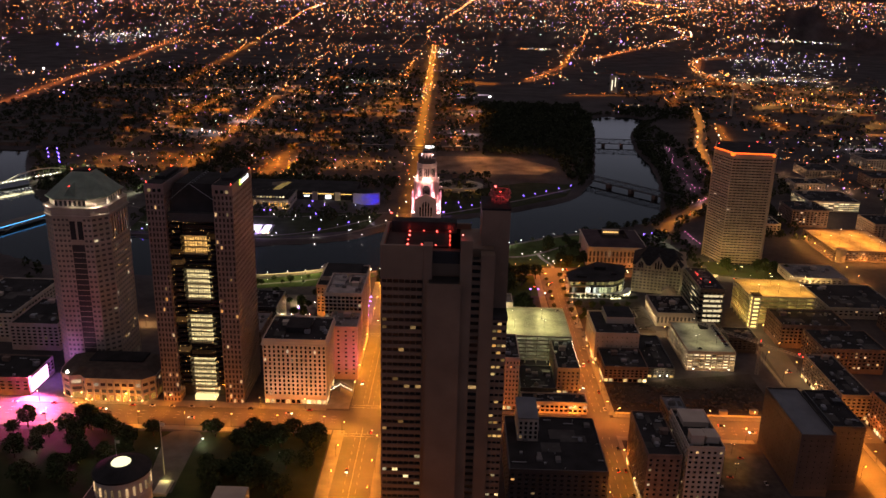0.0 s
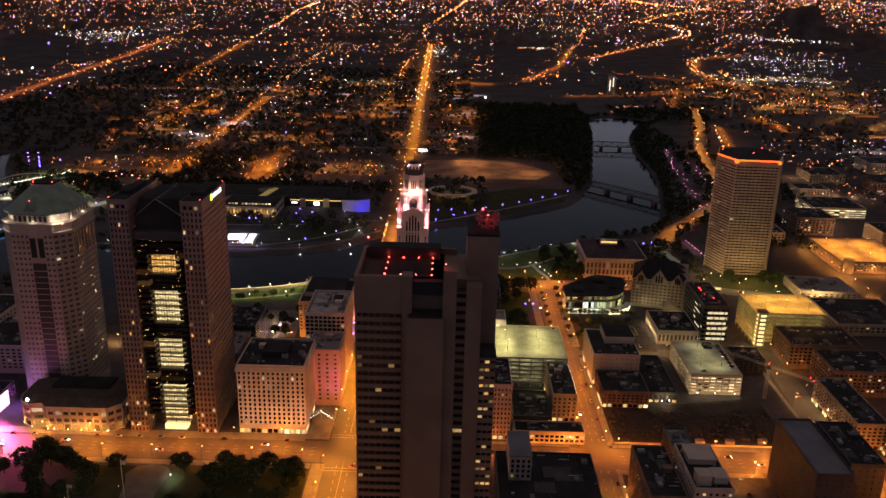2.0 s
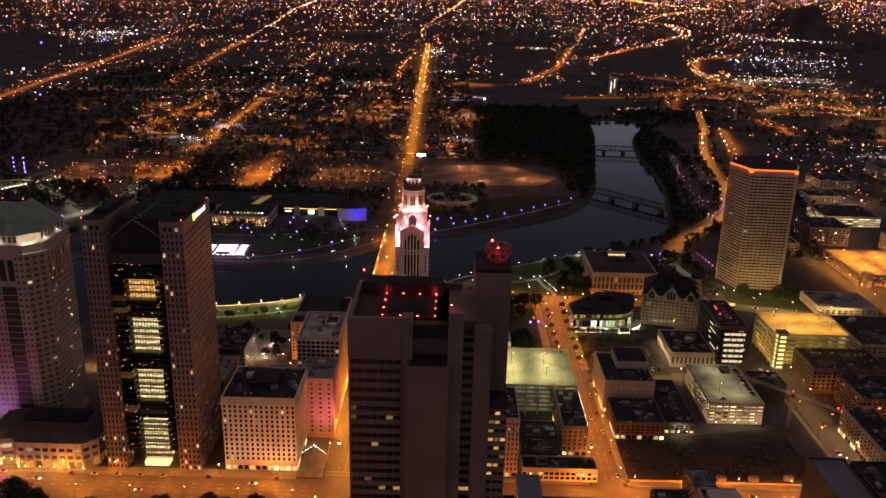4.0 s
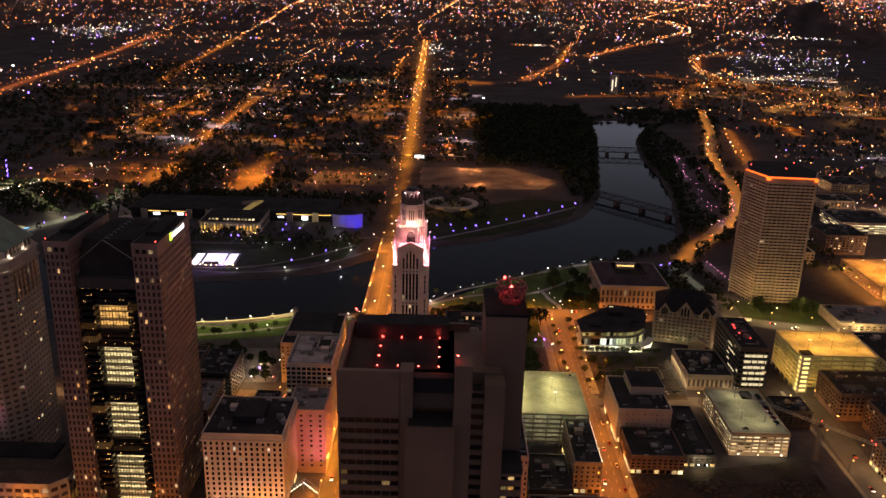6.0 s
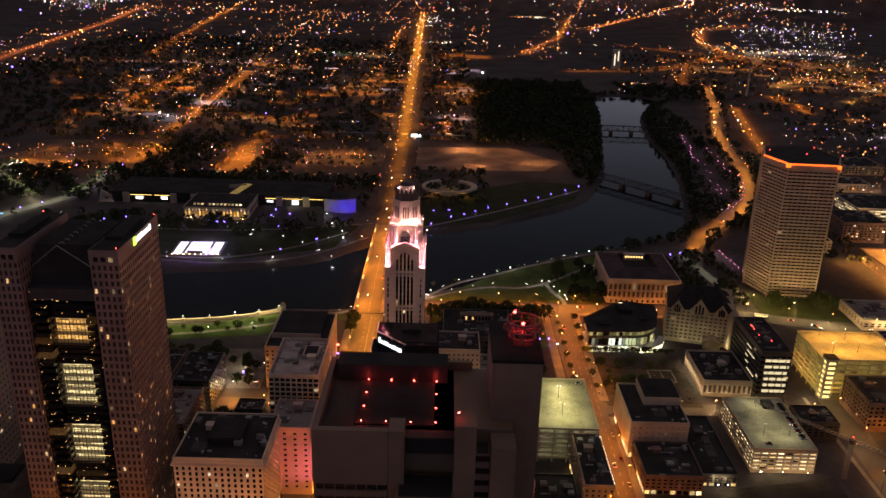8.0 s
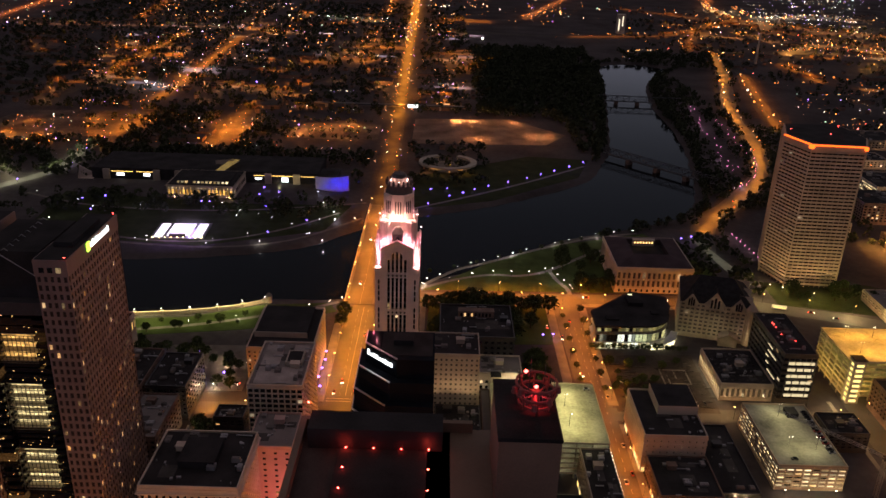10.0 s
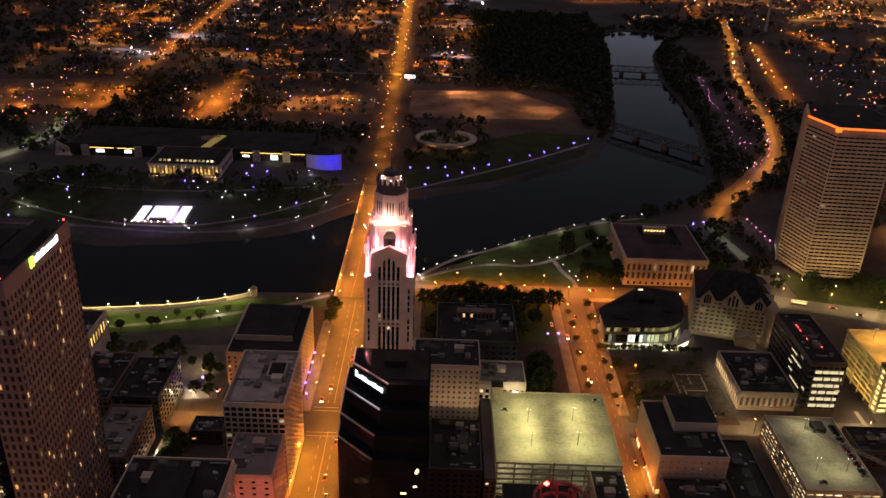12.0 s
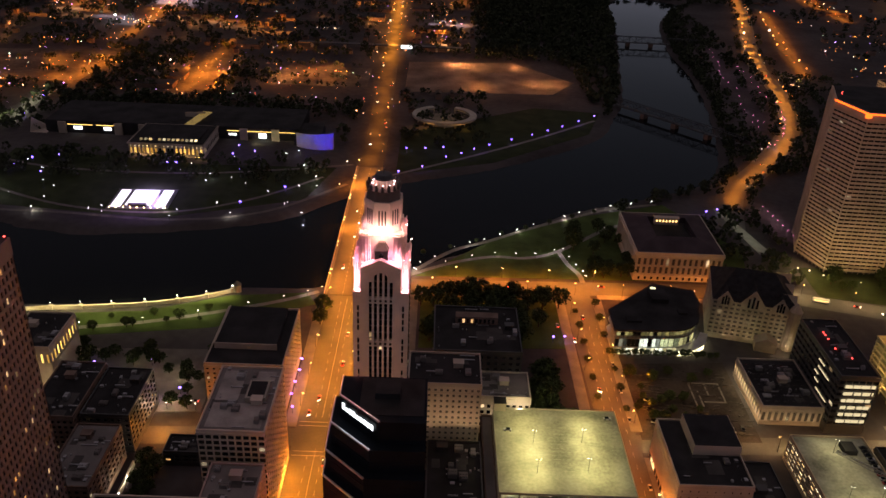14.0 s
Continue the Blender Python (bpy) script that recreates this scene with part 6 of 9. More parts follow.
def gabled_office():
    e = thing("gabled_office", 228, 842, 0, "pale stone office with steep dark gabled roof", "building", rz=-14)
    st = M["gablestone"]
    clad(e, -30, 24, -22, 26, 3, 30, 8, 14, 12, st, "gabled", pier=0.4, span=0.5, singles=64, faces="NLR", wallname="wall")
    for z0, z1, o in ((0, 3, 0.4), (9.4, 10, 0.3), (23, 23.5, 0.3), (29.6, 30.8, 0.7)):
        g = Geo()
        g.box(-30 - o, 24 + o, -22 - o, 26 + o, z0, z1)
        part("base" if z0 == 0 else "belt_course", g, st, e)
    # steep roof with a ridge, its ends hipped
    g = Geo()
    g.v += [(-30.6, -22.6, 30.8), (24.6, -22.6, 30.8), (24.6, 26.6, 30.8), (-30.6, 26.6, 30.8), (-16, 2, 45), (10, 2, 45)]
    g.f += [(0, 1, 5, 4), (1, 2, 5), (2, 3, 4, 5), (3, 0, 4), (3, 2, 1, 0)]
    part("roof", g, M["slate"], e)
    for x, w, h in ((-22, 5.0, 7.0), (-4, 7.5, 10.0), (14, 5.0, 7.0)):
        g = Geo()
        g.v += [(x - w, -23.2, 27), (x + w, -23.2, 27), (x + w, -23.2, 31), (x, -23.2, 31 + h), (x - w, -23.2, 31), (x - w, -21, 27), (x + w, -21, 27)]
        g.f += [(0, 1, 2, 3, 4), (1, 6, 2), (0, 4, 5)]
        g.beam((x - w - 0.3, -23.2, 30.9), (x, -23.2, 31.4 + h), 0.6)
        g.beam((x + w + 0.3, -23.2, 30.9), (x, -23.2, 31.4 + h), 0.6)
        gable = part("gable", g, st, e)
        g = Geo()
        g.v += [(x - w, -23.1, 31), (x + w, -23.1, 31), (x, -23.1, 31 + h), (x, -23 + 24 * h / 14.2, 31 + h), (x - w, -21.5, 31), (x + w, -21.5, 31)]
        g.f += [(0, 2, 3, 4), (1, 5, 3, 2)]
        part("gable_roof", g, M["slate"], gable)
        for i in (-1, 0, 1):
            g = Geo()
            g.box(x + i * w * 0.36 - 0.7, x + i * w * 0.36 + 0.7, -23.4, -23.15, 28.2, 31.5 + h * (0.36 if i else 0.55))
            part("gable_window", g, M["darkglass"], gable)
    for y in (-12, 4, 20):
        g = Geo()
        g.v += [(24.8, y - 4, 30), (24.8, y + 4, 30), (24.8, y, 37), (14, y, 37)]
        g.f += [(0, 1, 2), (0, 2, 3), (1, 3, 2)]
        part("side_gable", g, st, e)
    g = Geo()
    g.ring(24, -22, 0, 30, 4, 10)
    g.ring(24, -22, 30, 31, 4.5, 10)
    g.ring(24, -22, 31, 37, 4.3, 10, 0.3)
    part("corner_turret", g, st, e)
    # entrance house at the foot of the front
    g = Geo()
    g.box(2, 16, -31, -22.4, 0, 7)
    g.v += [(1.4, -31.5, 7), (16.6, -31.5, 7), (9, -31.5, 11), (1.4, -22.4, 7), (16.6, -22.4, 7), (9, -22.4, 11)]
    k = len(g.v) - 6
    g.f += [(k, k + 1, k + 2), (k, k + 2, k + 5, k + 3), (k + 1, k + 4, k + 5, k + 2)]
    part("porch", g, st, e)


W["gabled"] = windows("gabled_office_windows", 0.05, warm=(1.0, 0.6, 0.25), cool=(1.0, 0.85, 0.55), strength=0.5, dark=(0.045, 0.04, 0.034), rough=0.3)
W["gabled_i"] = windows("gabled_office_windows_joined", 0.05, warm=(1.0, 0.6, 0.25), cool=(1.0, 0.85, 0.55), strength=0.5, dark=(0.045, 0.04, 0.034), rough=0.3, island=True)
JOINED["gabled"] = "gabled_i"
M["gablestone"] = surface("weathered_buff_stone", (0.29, 0.25, 0.20), 0.9, 0.09, 0.28, 0.2)
M["slate"] = surface("black_slate", (0.02, 0.02, 0.021), 0.9, 0.3, 0.4, 0.2)


gabled_office()
for x, y in ((205, 818), (218, 814), (231, 811), (243, 808)):
    spot_light((x, y, 2.0), (x + 2, y + 11, 17), 2900, (1.0, 0.80, 0.45), 115, 0.4)
for x, y in ((259, 820), (264, 834), (270, 848)):
    spot_light((x, y, 2.0), (x - 7, y + 1, 15), 7000, (1.0, 0.72, 0.32), 120, 0.4)
point_light(238, 806, 4, 500, (1.0, 0.7, 0.4), 0.4)

db = block("department_store", 126, 164, 651, 702, 26, 5, 9, 12, "limestone", "dark", "roof", "plain tan building with blank walls and black roof", base=5, shop=3.5, pier=0.86, span=0.7, singles=30, units=2)
g = Geo()
g.box(-6, 19, -2, 24, 26, 32)
part("penthouse", g, M["limestone"], db)
g = Geo()
g.box(-5.6, 18.6, -1.6, 23.6, 32, 32.3)
part("penthouse_roof", g, M["roof"], db)
block("black_roof_store", 128, 164, 612, 649, 13, 3, 10, 8, "brick", "dark", "roof", "low brick store with black roof and lit shop front", base=4, shop=3, singles=30, units=4)
block("garden_store", 166, 189, 622, 690, 8, 2, 6, 14, "darkstone", "dark", "roof", "low flat-roofed hall with white entrance lamps", base=3, shop=2.4, singles=20, units=2)
sl = block("string_light_building", 86, 104, 588, 642, 22, 5, 5, 12, "tanbrick", "sparse", "roof", "brick building with a roof terrace hung with lamps", base=4, pier=0.6, singles=60, units=5, shop=3)
bulbs("terrace_lamp", [(8.6, -25 + 3.4 * k, 23.4) for k in range(15)], 0.2, G["white"], sl)
block("rose_building", 40, 53, 560, 604, 43, 10, 5, 12, "pinkstone", "sparse", "roof", "slim rose stone building beside the tower", base=4, pier=0.6, singles=50, units=2, shop=3)
block("dark_annex", 56, 84, 572, 612, 12, 3, 8, 8, "darkstone", "dark", "roof", "low dark annex with flat roof", base=4, singles=20, units=4)
block("lit_arcade", 56, 106, 556, 571, 9, 2, 14, 4, "limestone", "busy", "roof", "low shop arcade with bright windows", base=1.0, top=1.5, pier=0.3, span=0.35, singles=30, units=2)
a_bld = block("black_roof_block", 38, 98, 428, 492, 32, 8, 14, 14, "darkstone", "sparse", "roof", "large block with wide black flat roof", base=5, pier=0.5, singles=60, units=7)
g = Geo()
g.box(-23, -10, 2, 30, 32, 48)
part("slab_tower", g, M["concrete"], a_bld)
g = Geo()
g.box(-23.3, -9.7, 1.7, 30.3, 48, 48.6)
part("slab_roof", g, M["roofblue"], a_bld)
for k in range(4):
    for j in range(4):
        g = Geo()
        g.box(-22 + k * 3.2, -20.4 + k * 3.2, 1.85, 2.0, 34 + j * 3.3, 36 + j * 3.3)
        part("window", g, W["sparse"], a_bld)
block("corner_house", 124, 145, 441, 495, 37, 9, 5, 14, "brick", "busy", "roof", "tall brick house with lamplit side", base=4, shop=3, pier=0.6, singles=44, units=3)
b3 = block("gothic_block", 148, 170, 440, 487, 44, 11, 6, 13, "limestone", "sparse", "roof", "stone block with stepped crown and lit side windows", base=4, shop=3, pier=0.5, singles=56, units=1)
for x0, x1, y0, y1, z1 in ((-9, -1, -20, -12, 50), (1, 9, -18, -8, 48), (-8, 8, 2, 18, 47)):
    g = Geo()
    g.box(x0, x1, y0, y1, 44, z1)
    g.box(x0 - 0.3, x1 + 0.3, y0 - 0.3, y1 + 0.3, z1, z1 + 0.7)
    part("crown_step", g, M["limestone"], b3)
block("blue_roof_house", 150, 164, 490, 520, 36, 9, 4, 8, "darkstone", "sparse", "roofblue", "dark house with slate blue flat roof", base=4, singles=30, units=1)
block("windowless_block", 224, 246, 458, 522, 44, 10, 5, 14, "darkpanel", "dark", "roofblue", "tall plain block with blue-grey slanted roof", base=4, pier=0.85, span=0.7, singles=30, units=0)
block("windowless_block", 247, 268, 466, 516, 46, 10, 5, 12, "darkstone", "dark", "roof", "tall dark block with flat black roof", base=4, pier=0.8, span=0.7, singles=30, units=3)
block("street_corner_block", 299, 322, 560, 632, 20, 5, 6, 16, "tanbrick", "sparse", "roof", "tan corner block with regular windows", base=4, shop=3, singles=44, units=4)
block("street_corner_block", 318, 352, 480, 556, 26, 7, 8, 18, "brick", "busy", "roof", "brick corner block with lit windows on the street", base=4, shop=3, singles=44, units=4)
block("long_dark_block", 302, 364, 690, 730, 22, 5, 16, 10, "brick", "dark", "roof", "long dark brick block with flat roof", base=4, singles=30, units=5)
block("brown_warehouse", 318, 372, 640, 682, 22, 5, 14, 10, "brick", "busy", "roof", "brown brick warehouse with many lit windows", base=4, singles=40, units=4)
block("flat_hall", 378, 450, 765, 835, 11, 2, 14, 14, "concrete", "dark", "roof", "wide low hall with pale roof edge", base=3, singles=28, units=5)
block("small_dark_house", 250, 276, 676, 699, 14, 4, 6, 5, "darkstone", "sparse", "roof", "small dark flat-roofed house", base=3, singles=24, units=2)
block("convention_hall", 380, 440, 858, 905, 9, 2, 10, 8, "limestone", "sparse", "roofgrey", "low pale hall beside the lawn", base=3, singles=20, units=4)
block("terminal_hall", 530, 606, 1190, 1256, 15, 4, 10, 12, "concrete", "lit", "roof", "modern hall with bright bands of windows", base=1, pier=0.1, span=0.5, singles=40, units=4)
for i, (x, y, w, d, h) in enumerate(((470, 1100, 50, 50, 24), (560, 1050, 60, 50, 20), (640, 1120, 60, 60, 28), (400, 1060, 40, 40, 14), (420, 700, 50, 50, 20), (470, 640, 60, 60, 24), (395, 620, 36, 50, 22), (400, 540, 50, 60, 28),
                                     (700, 1350, 70, 50, 18), (620, 1420, 60, 60, 14), (760, 1500, 80, 60, 20), (560, 1320, 50, 40, 12), (690, 1230, 50, 60, 22), (560, 900, 60, 60, 20), (600, 780, 70, 60, 24), (820, 1250, 80, 70, 18))):
    block("office_block", x, x + w, y, y + d, h, max(2, int(h / 4)), int(w / 5), int(d / 5), ("brick", "tanbrick", "concrete", "limestone")[i % 4], ("night", "busy")[i % 2], "roof", "mid-rise block with flat roof and a few lit windows", base=3, singles=10, units=2, group="distant office blocks")
# south of the avenue
block("records_building", -252, -224, 742, 780, 30, 1, 8, 9, "limestone", "amber", "roof", "pale stone building with glowing upper windows", base=18, top=3, pier=0.62, span=0.3, singles=40, units=2)
block("dark_rooftop_block", -214, -188, 686, 735, 26, 6, 8, 11, "brick", "sparse", "roof", "dark brick block with black roof", base=4, singles=40, units=5)
block("dark_rooftop_block", -186, -163, 640, 686, 22, 5, 6, 10, "brick", "sparse", "roofgrey", "dark brick block with grey roof plant", base=4, singles=40, units=5)
block("dark_rooftop_block", -186, -160, 690, 732, 25, 6, 7, 9, "darkstone", "sparse", "roof", "dark low office with roof plant", base=4, singles=40, units=4)
block("kiosk_building", -141, -122, 681, 695, 9, 2, 4, 3, "darkstone", "sparse", "roof", "small dark one-storey building", base=3, singles=8, units=1)
block("street_wall_block", -440, -385, 655, 745, 26, 6, 12, 16, "limestone", "sparse", "roof", "stone office block with flat dark roof", base=4, singles=24, units=4)
block("street_wall_block", -380, -338, 640, 700, 24, 6, 9, 12, "pinkstone", "sparse", "roof", "pink-lit stone block behind the billboard", base=4, singles=24, units=4)
block("street_wall_block", -520, -450, 640, 760, 22, 5, 14, 18, "brick", "sparse", "roof", "brick block with dark roof", base=4, singles=20, units=4)
bill = block("billboard_building", -372, -324, 560, 600, 14, 3, 8, 7, "brick", "sparse", "roof", "low building carrying a bright magenta screen", base=4, singles=24, units=2)
g = Geo()
g.box(24.2, 24.8, -18, 8, 2, 13)
part("video_screen", g, G["magenta"], bill, "bright magenta video screen")


def canopy_frame():
    e = thing("lit_canopy", -86, 575, 0, "steel canopy outlined with bright white lamps", "canopy")
    f = Geo()
    pts = [(-11, -8, 5), (0, 6, 6.5), (11, -4, 5.5)]
    for a, b in zip(pts, pts[1:]):
        f.beam(a, b, 0.5)
        f.beam((a[0], a[1] + 5, a[2]), (b[0], b[1] + 5, b[2]), 0.4)
    for p in pts:
        f.beam(p, (p[0], p[1] + 5, p[2]), 0.4)
        f.beam(p, (p[0], p[1], 0), 0.4)
    part("frame", f, M["metal"], e)
    lamps = []
    for a, b in zip(pts, pts[1:]):
        for k in range(7):
            lamps.append(tuple(a[i] + (b[i] - a[i]) * k / 7 for i in range(3)))
    bulbs("canopy_lamp", [(x, y, z + 0.4) for x, y, z in lamps], 0.3, G["white"], e)


canopy_frame()


def statehouse():
    e = thing("statehouse", -188, 404, 0, "low stone statehouse with round drum and lit skylight", "building")
    st = M["limestone"]
    g = Geo()
    g.box(-46, 66, -60, 2, 0, 13)
    g.box(-30, -18, 2, 26, 0, 12)
    g.box(46, 66, 2, 28, 0, 12)
    part("wall", g, st, e)
    g = Geo()
    g.box(-45, 65, -59, 1, 13, 13.5)
    g.box(-29, -19, 3, 25, 12, 12.5)
    part("roof", g, M["roof"], e)
    d = Geo()
    d.ring(0, 2, 0, 39, 15.2, 32)
    d.ring(0, 2, 27, 28, 15.9, 32)
    part("drum", d, st, e)
    for k in range(24):
        a = 2 * math.pi * k / 24
        w = Geo()
        x, y = 15.2 * math.cos(a), 2 + 15.2 * math.sin(a)
        w.beam((x, y, 29.5), (x, y, 35), 1.2)
        part("drum_window", w, W["drum"], e)
    c = Geo()
    c.ring(0, 2, 39, 40.2, 16.6, 32)
    c.ring(0, 2, 40.2, 44, 15.8, 32, 8)
    part("drum_roof", c, M["roof"], e)
    s = Geo()
    s.ring(0, 2, 44, 45.2, 5.6, 20, 4.2)
    part("skylight", s, G["skylight"], e, "round glowing skylight")
    f = Geo()
    f.beam((-5, 8, 44), (-5, 8, 55), 0.25)
    f.box(-4.9, -2.4, 7.95, 8.05, 52.4, 54.4)
    part("flagpole", f, M["metal"], e)
    p = Geo()
    p.box(3, 12, 32, 48, 0, 1.2)
    p.box(3.5, 11.5, 32, 46, 1.2, 2.2)
    part("lit_stair", p, M["limestone"], e)
    p = Geo()
    p.beam((3, 56, 0), (3, 56, 40), 0.35)
    p.box(3.2, 6, 55.9, 56.1, 36, 38.6)
    part("tall_flagpole", p, M["concrete"], e)


W["drum"] = windows("drum_windows", 1.0, warm=(1.0, 0.6, 0.3), cool=(1.0, 0.62, 0.3), strength=0.4)
statehouse()
point_light(-180, 450, 4, 1500, (1.0, 0.85, 0.3), 0.4)
for lx, ly in ((-206, 420), (-188, 428), (-170, 420)):
    point_light(lx, ly, 25, 1300, (1.0, 0.5, 0.25), 0.4)

# ---- bridges ----
def avenue_bridge():
    e = thing("avenue_bridge", -66, 990, 0, "concrete arch road bridge with paired lamps", "bridge")
    d = Geo()
    d.box(-13.5, 13.5, -126, 124, -0.9, 0.5)
    part("deck", d, M["asphalt"], e)
    for s in (-1, 1):
        w = Geo()
        w.box(s * 12.5 - 1.8, s * 12.5 + 1.0, -126, 124, 0.5, 0.75)
        part("footway", w, M["walkway"], e)
        p = Geo()
        p.box(s * 13.6 - 0.25, s * 13.6 + 0.25, -126, 124, -1, 1.7)
        part("parapet", p, M["limestone"], e)
    for k in range(1, 6):
        p = Geo()
        y = -126 + 250 * k / 6
        p.box(-13, 13, y - 2, y + 2, -6, -0.9)
        part("pier", p, M["limestone"], e)
    ln = Geo()
    for k in range(40):
        ln.box(-0.1, 0.1, -124 + k * 6.2, -121 + k * 6.2, 0.5, 0.515)
    part("lane_mark", ln, M["paint"], e)["kind"] = "stuff"


avenue_bridge()


def truss_bridge(name, x0, y0, x1, y1, label, mat, height=7.0, z=4.0):
    e = thing(name, (x0 + x1) / 2, (y0 + y1) / 2, 0, label, "bridge", rz=math.degrees(math.atan2(y1 - y0, x1 - x0)))
    L = math.hypot(x1 - x0, y1 - y0) / 2
    d = Geo()
    d.box(-L, L, -3, 3, z - 1, z)
    part("deck", d, M["iron"], e)
    n = max(6, int(L / 5))
    for s in (-3, 3):
        t = Geo()
        t.beam((-L, s, z + height), (L, s, z + height), 0.7)
        for k in range(n):
            a, b = -L + 2 * L * k / n, -L + 2 * L * (k + 1) / n
            t.beam((a, s, z), (a, s, z + height), 0.5)
            t.beam((a, s, z if k % 2 else z + height), (b, s, z + height if k % 2 else z), 0.5)
        part("truss", t, M[mat], e)
    for k in range(1, 4):
        p = Geo()
        a = -L + 2 * L * k / 4
        p.box(a - 3, a + 3, -4.5, 4.5, -6, z - 1)
        part("pier", p, M["brick"], e)


truss_bridge("rail_bridge", 270, 1690, 420, 1684, "dark steel truss railway bridge over the river", "iron", 9)
truss_bridge("rail_bridge", 225, 1350, 345, 1215, "dark steel truss railway bridge over the river", "iron", 8)


def arch_bridge():
    e = thing("arch_bridge", -668, 1265, 0, "white arched road bridge lit from below", "bridge", rz=57)
    d = Geo()
    d.box(-95, 95, -7, 7, 3, 4)
    part("deck", d, M["asphalt"], e)
    r = Geo()
    for k in range(16):
        a, b = k / 16, (k + 1) / 16
        r.beam((-60 + 120 * a, -6, 4 + 48 * a * (1 - a)), (-60 + 120 * b, -6, 4 + 48 * b * (1 - b)), 1.4)
    part("arch", r, M["terracotta"], e)
    for k in range(1, 16):
        a = k / 16
        h = Geo()
        h.beam((-60 + 120 * a, -6, 4), (-60 + 120 * a, -6, 4 + 48 * a * (1 - a)), 0.3)
        part("hanger", h, M["metal"], e)
    bulbs("deck_lamp", [(-90 + 6 * k, -7, 5.2) for k in range(31)], 0.6, G["white"], e)


def ribbed_bridge():
    e = thing("low_arch_bridge", -568, 1025, 0, "low concrete arch bridge edged with blue light", "bridge", rz=67)
    d = Geo()
    d.box(-95, 95, -9, 9, 2.5, 4)
    part("deck", d, M["walkway"], e)
    for k in range(3):
        a = Geo()
        for j in range(10):
            p, q = j / 10, (j + 1) / 10
            x0 = -95 + 63 * k
            a.beam((x0 + 63 * p, -9, -2 + 18 * p * (1 - p)), (x0 + 63 * q, -9, -2 + 18 * q * (1 - q)), 1.2)
        part("arch", a, M["concrete"], e)
    b = Geo()
    b.beam((-95, -9.6, 3.6), (95, -9.6, 3.6), 0.7)
    part("light_edge", b, G["blueedge"], e, "blue light edge")


G["blueedge"] = glow("blue_edge", (0.1, 0.45, 1.0), 1.2)
arch_bridge()
ribbed_bridge()
strip_light(-722, 1182, -614, 1348, 14, 8, 190, (1.0, 0.9, 0.5))
for x, y in ((-702, 1375), (-686, 1377), (-664, 1336)):
    e = thing("bridge_mast", x, y, 0, "tall mast hung with violet lamps", "mast", "bridge masts")
    g = Geo()
    g.ring(0, 0, 0, 30, 0.6, 8, 0.3)
    part("pole", g, M["iron"], e)
    bulbs("mast_lamp", [(0, -1, 6 + 7 * k) for k in range(4)], 1.2, G["violet"], e)

# ---- river parks, plazas and lots ----
def patch(name, pts, z, material, label, category):
    g = Geo()
    g.prism(pts, z - 0.2, z)
    return setting(name, g, M[material], label, category)


patch("lawn_north_bank", [(-14, 897), (250, 905), (262, 960), (215, 1050), (122, 1012), (47, 960), (-5, 905)], 0.1, "grass", "mown riverside lawn lit by path lamps", "lawn")
patch("lawn_south_bank", [(-290, 790), (-150, 815), (-84, 850), (-92, 866), (-146, 858), (-202, 833), (-290, 822)], 0.1, "grass", "sloping lawn beside the lit river wall", "lawn")
patch("lawn_statehouse", [(-420, 428), (-84, 428), (-84, 516), (-420, 508)], 0.1, "dimgrass", "dark lawn round the statehouse", "lawn")
patch("lane_plaza", [(262, 1046), (268, 1048), (287, 960), (276, 956)], 0.11, "walkway", "pale paved lane beside the court house", "path")
patch("lawn_tower", [(300, 888), (380, 872), (440, 905), (400, 935), (300, 935)], 0.1, "dimgrass", "lawn at the foot of the tower", "lawn")
patch("lawn_west_bank", [(-420, 1000), (-240, 980), (-120, 1030), (-100, 1110), (-230, 1105), (-430, 1130)], 0.1, "dimgrass", "wide park lawn on the far bank", "lawn")
patch("lawn_point", [(-40, 1100), (60, 1140), (175, 1240), (200, 1320), (120, 1330), (-40, 1220)], 0.1, "dimgrass", "grass point beside the river", "lawn")
patch("plaza_court", [(-230, 722), (-134, 726), (-134, 790), (-230, 786)], 0.12, "stonewalk", "pale paved plaza with trees", "plaza")
patch("plaza_statehouse", [(-192, 440), (-174, 440), (-176, 494), (-172, 504), (-178, 513), (-188, 516), (-198, 513), (-203, 504), (-199, 494)], 0.2, "stonewalk", "paved walk to the statehouse", "plaza")
patch("construction_yard", [(124, 560), (256, 566), (256, 634), (124, 606)], 0.09, "site", "rough building site of bare earth", "yard")
patch("parking_lot", [(172, 452), (222, 456), (222, 520), (172, 516)], 0.1, "lotasphalt", "small open parking lot", "parking lot")
patch("dirt_field", [(-44, 1378), (150, 1390), (186, 1448), (107, 1540), (-44, 1525)], 0.1, "lot", "bare dirt field lit orange", "field")
patch("parking_lot_west", [(-350, 1310), (-285, 1320), (-270, 1530), (-340, 1530)], 0.1, "lotasphalt", "open lot lit orange", "parking lot")
patch("parking_lot_museum", [(-225, 1385), (-94, 1390), (-94, 1480), (-225, 1480)], 0.1, "lotasphalt", "museum parking lot with lamp poles", "parking lot")
patch("parking_lot_south", [(-680, 1330), (-460, 1370), (-450, 1530), (-660, 1500)], 0.1, "lotasphalt", "wide lot lit orange", "parking lot")
patch("lawn_civic", [(-8, 800), (92, 805), (92, 868), (-8, 868)], 0.12, "grass", "shaded lawn under the civic trees", "lawn")
patch("garden_block", [(125, 715), (196, 716), (196, 795), (125, 790)], 0.11, "site", "cleared block with young trees", "yard")

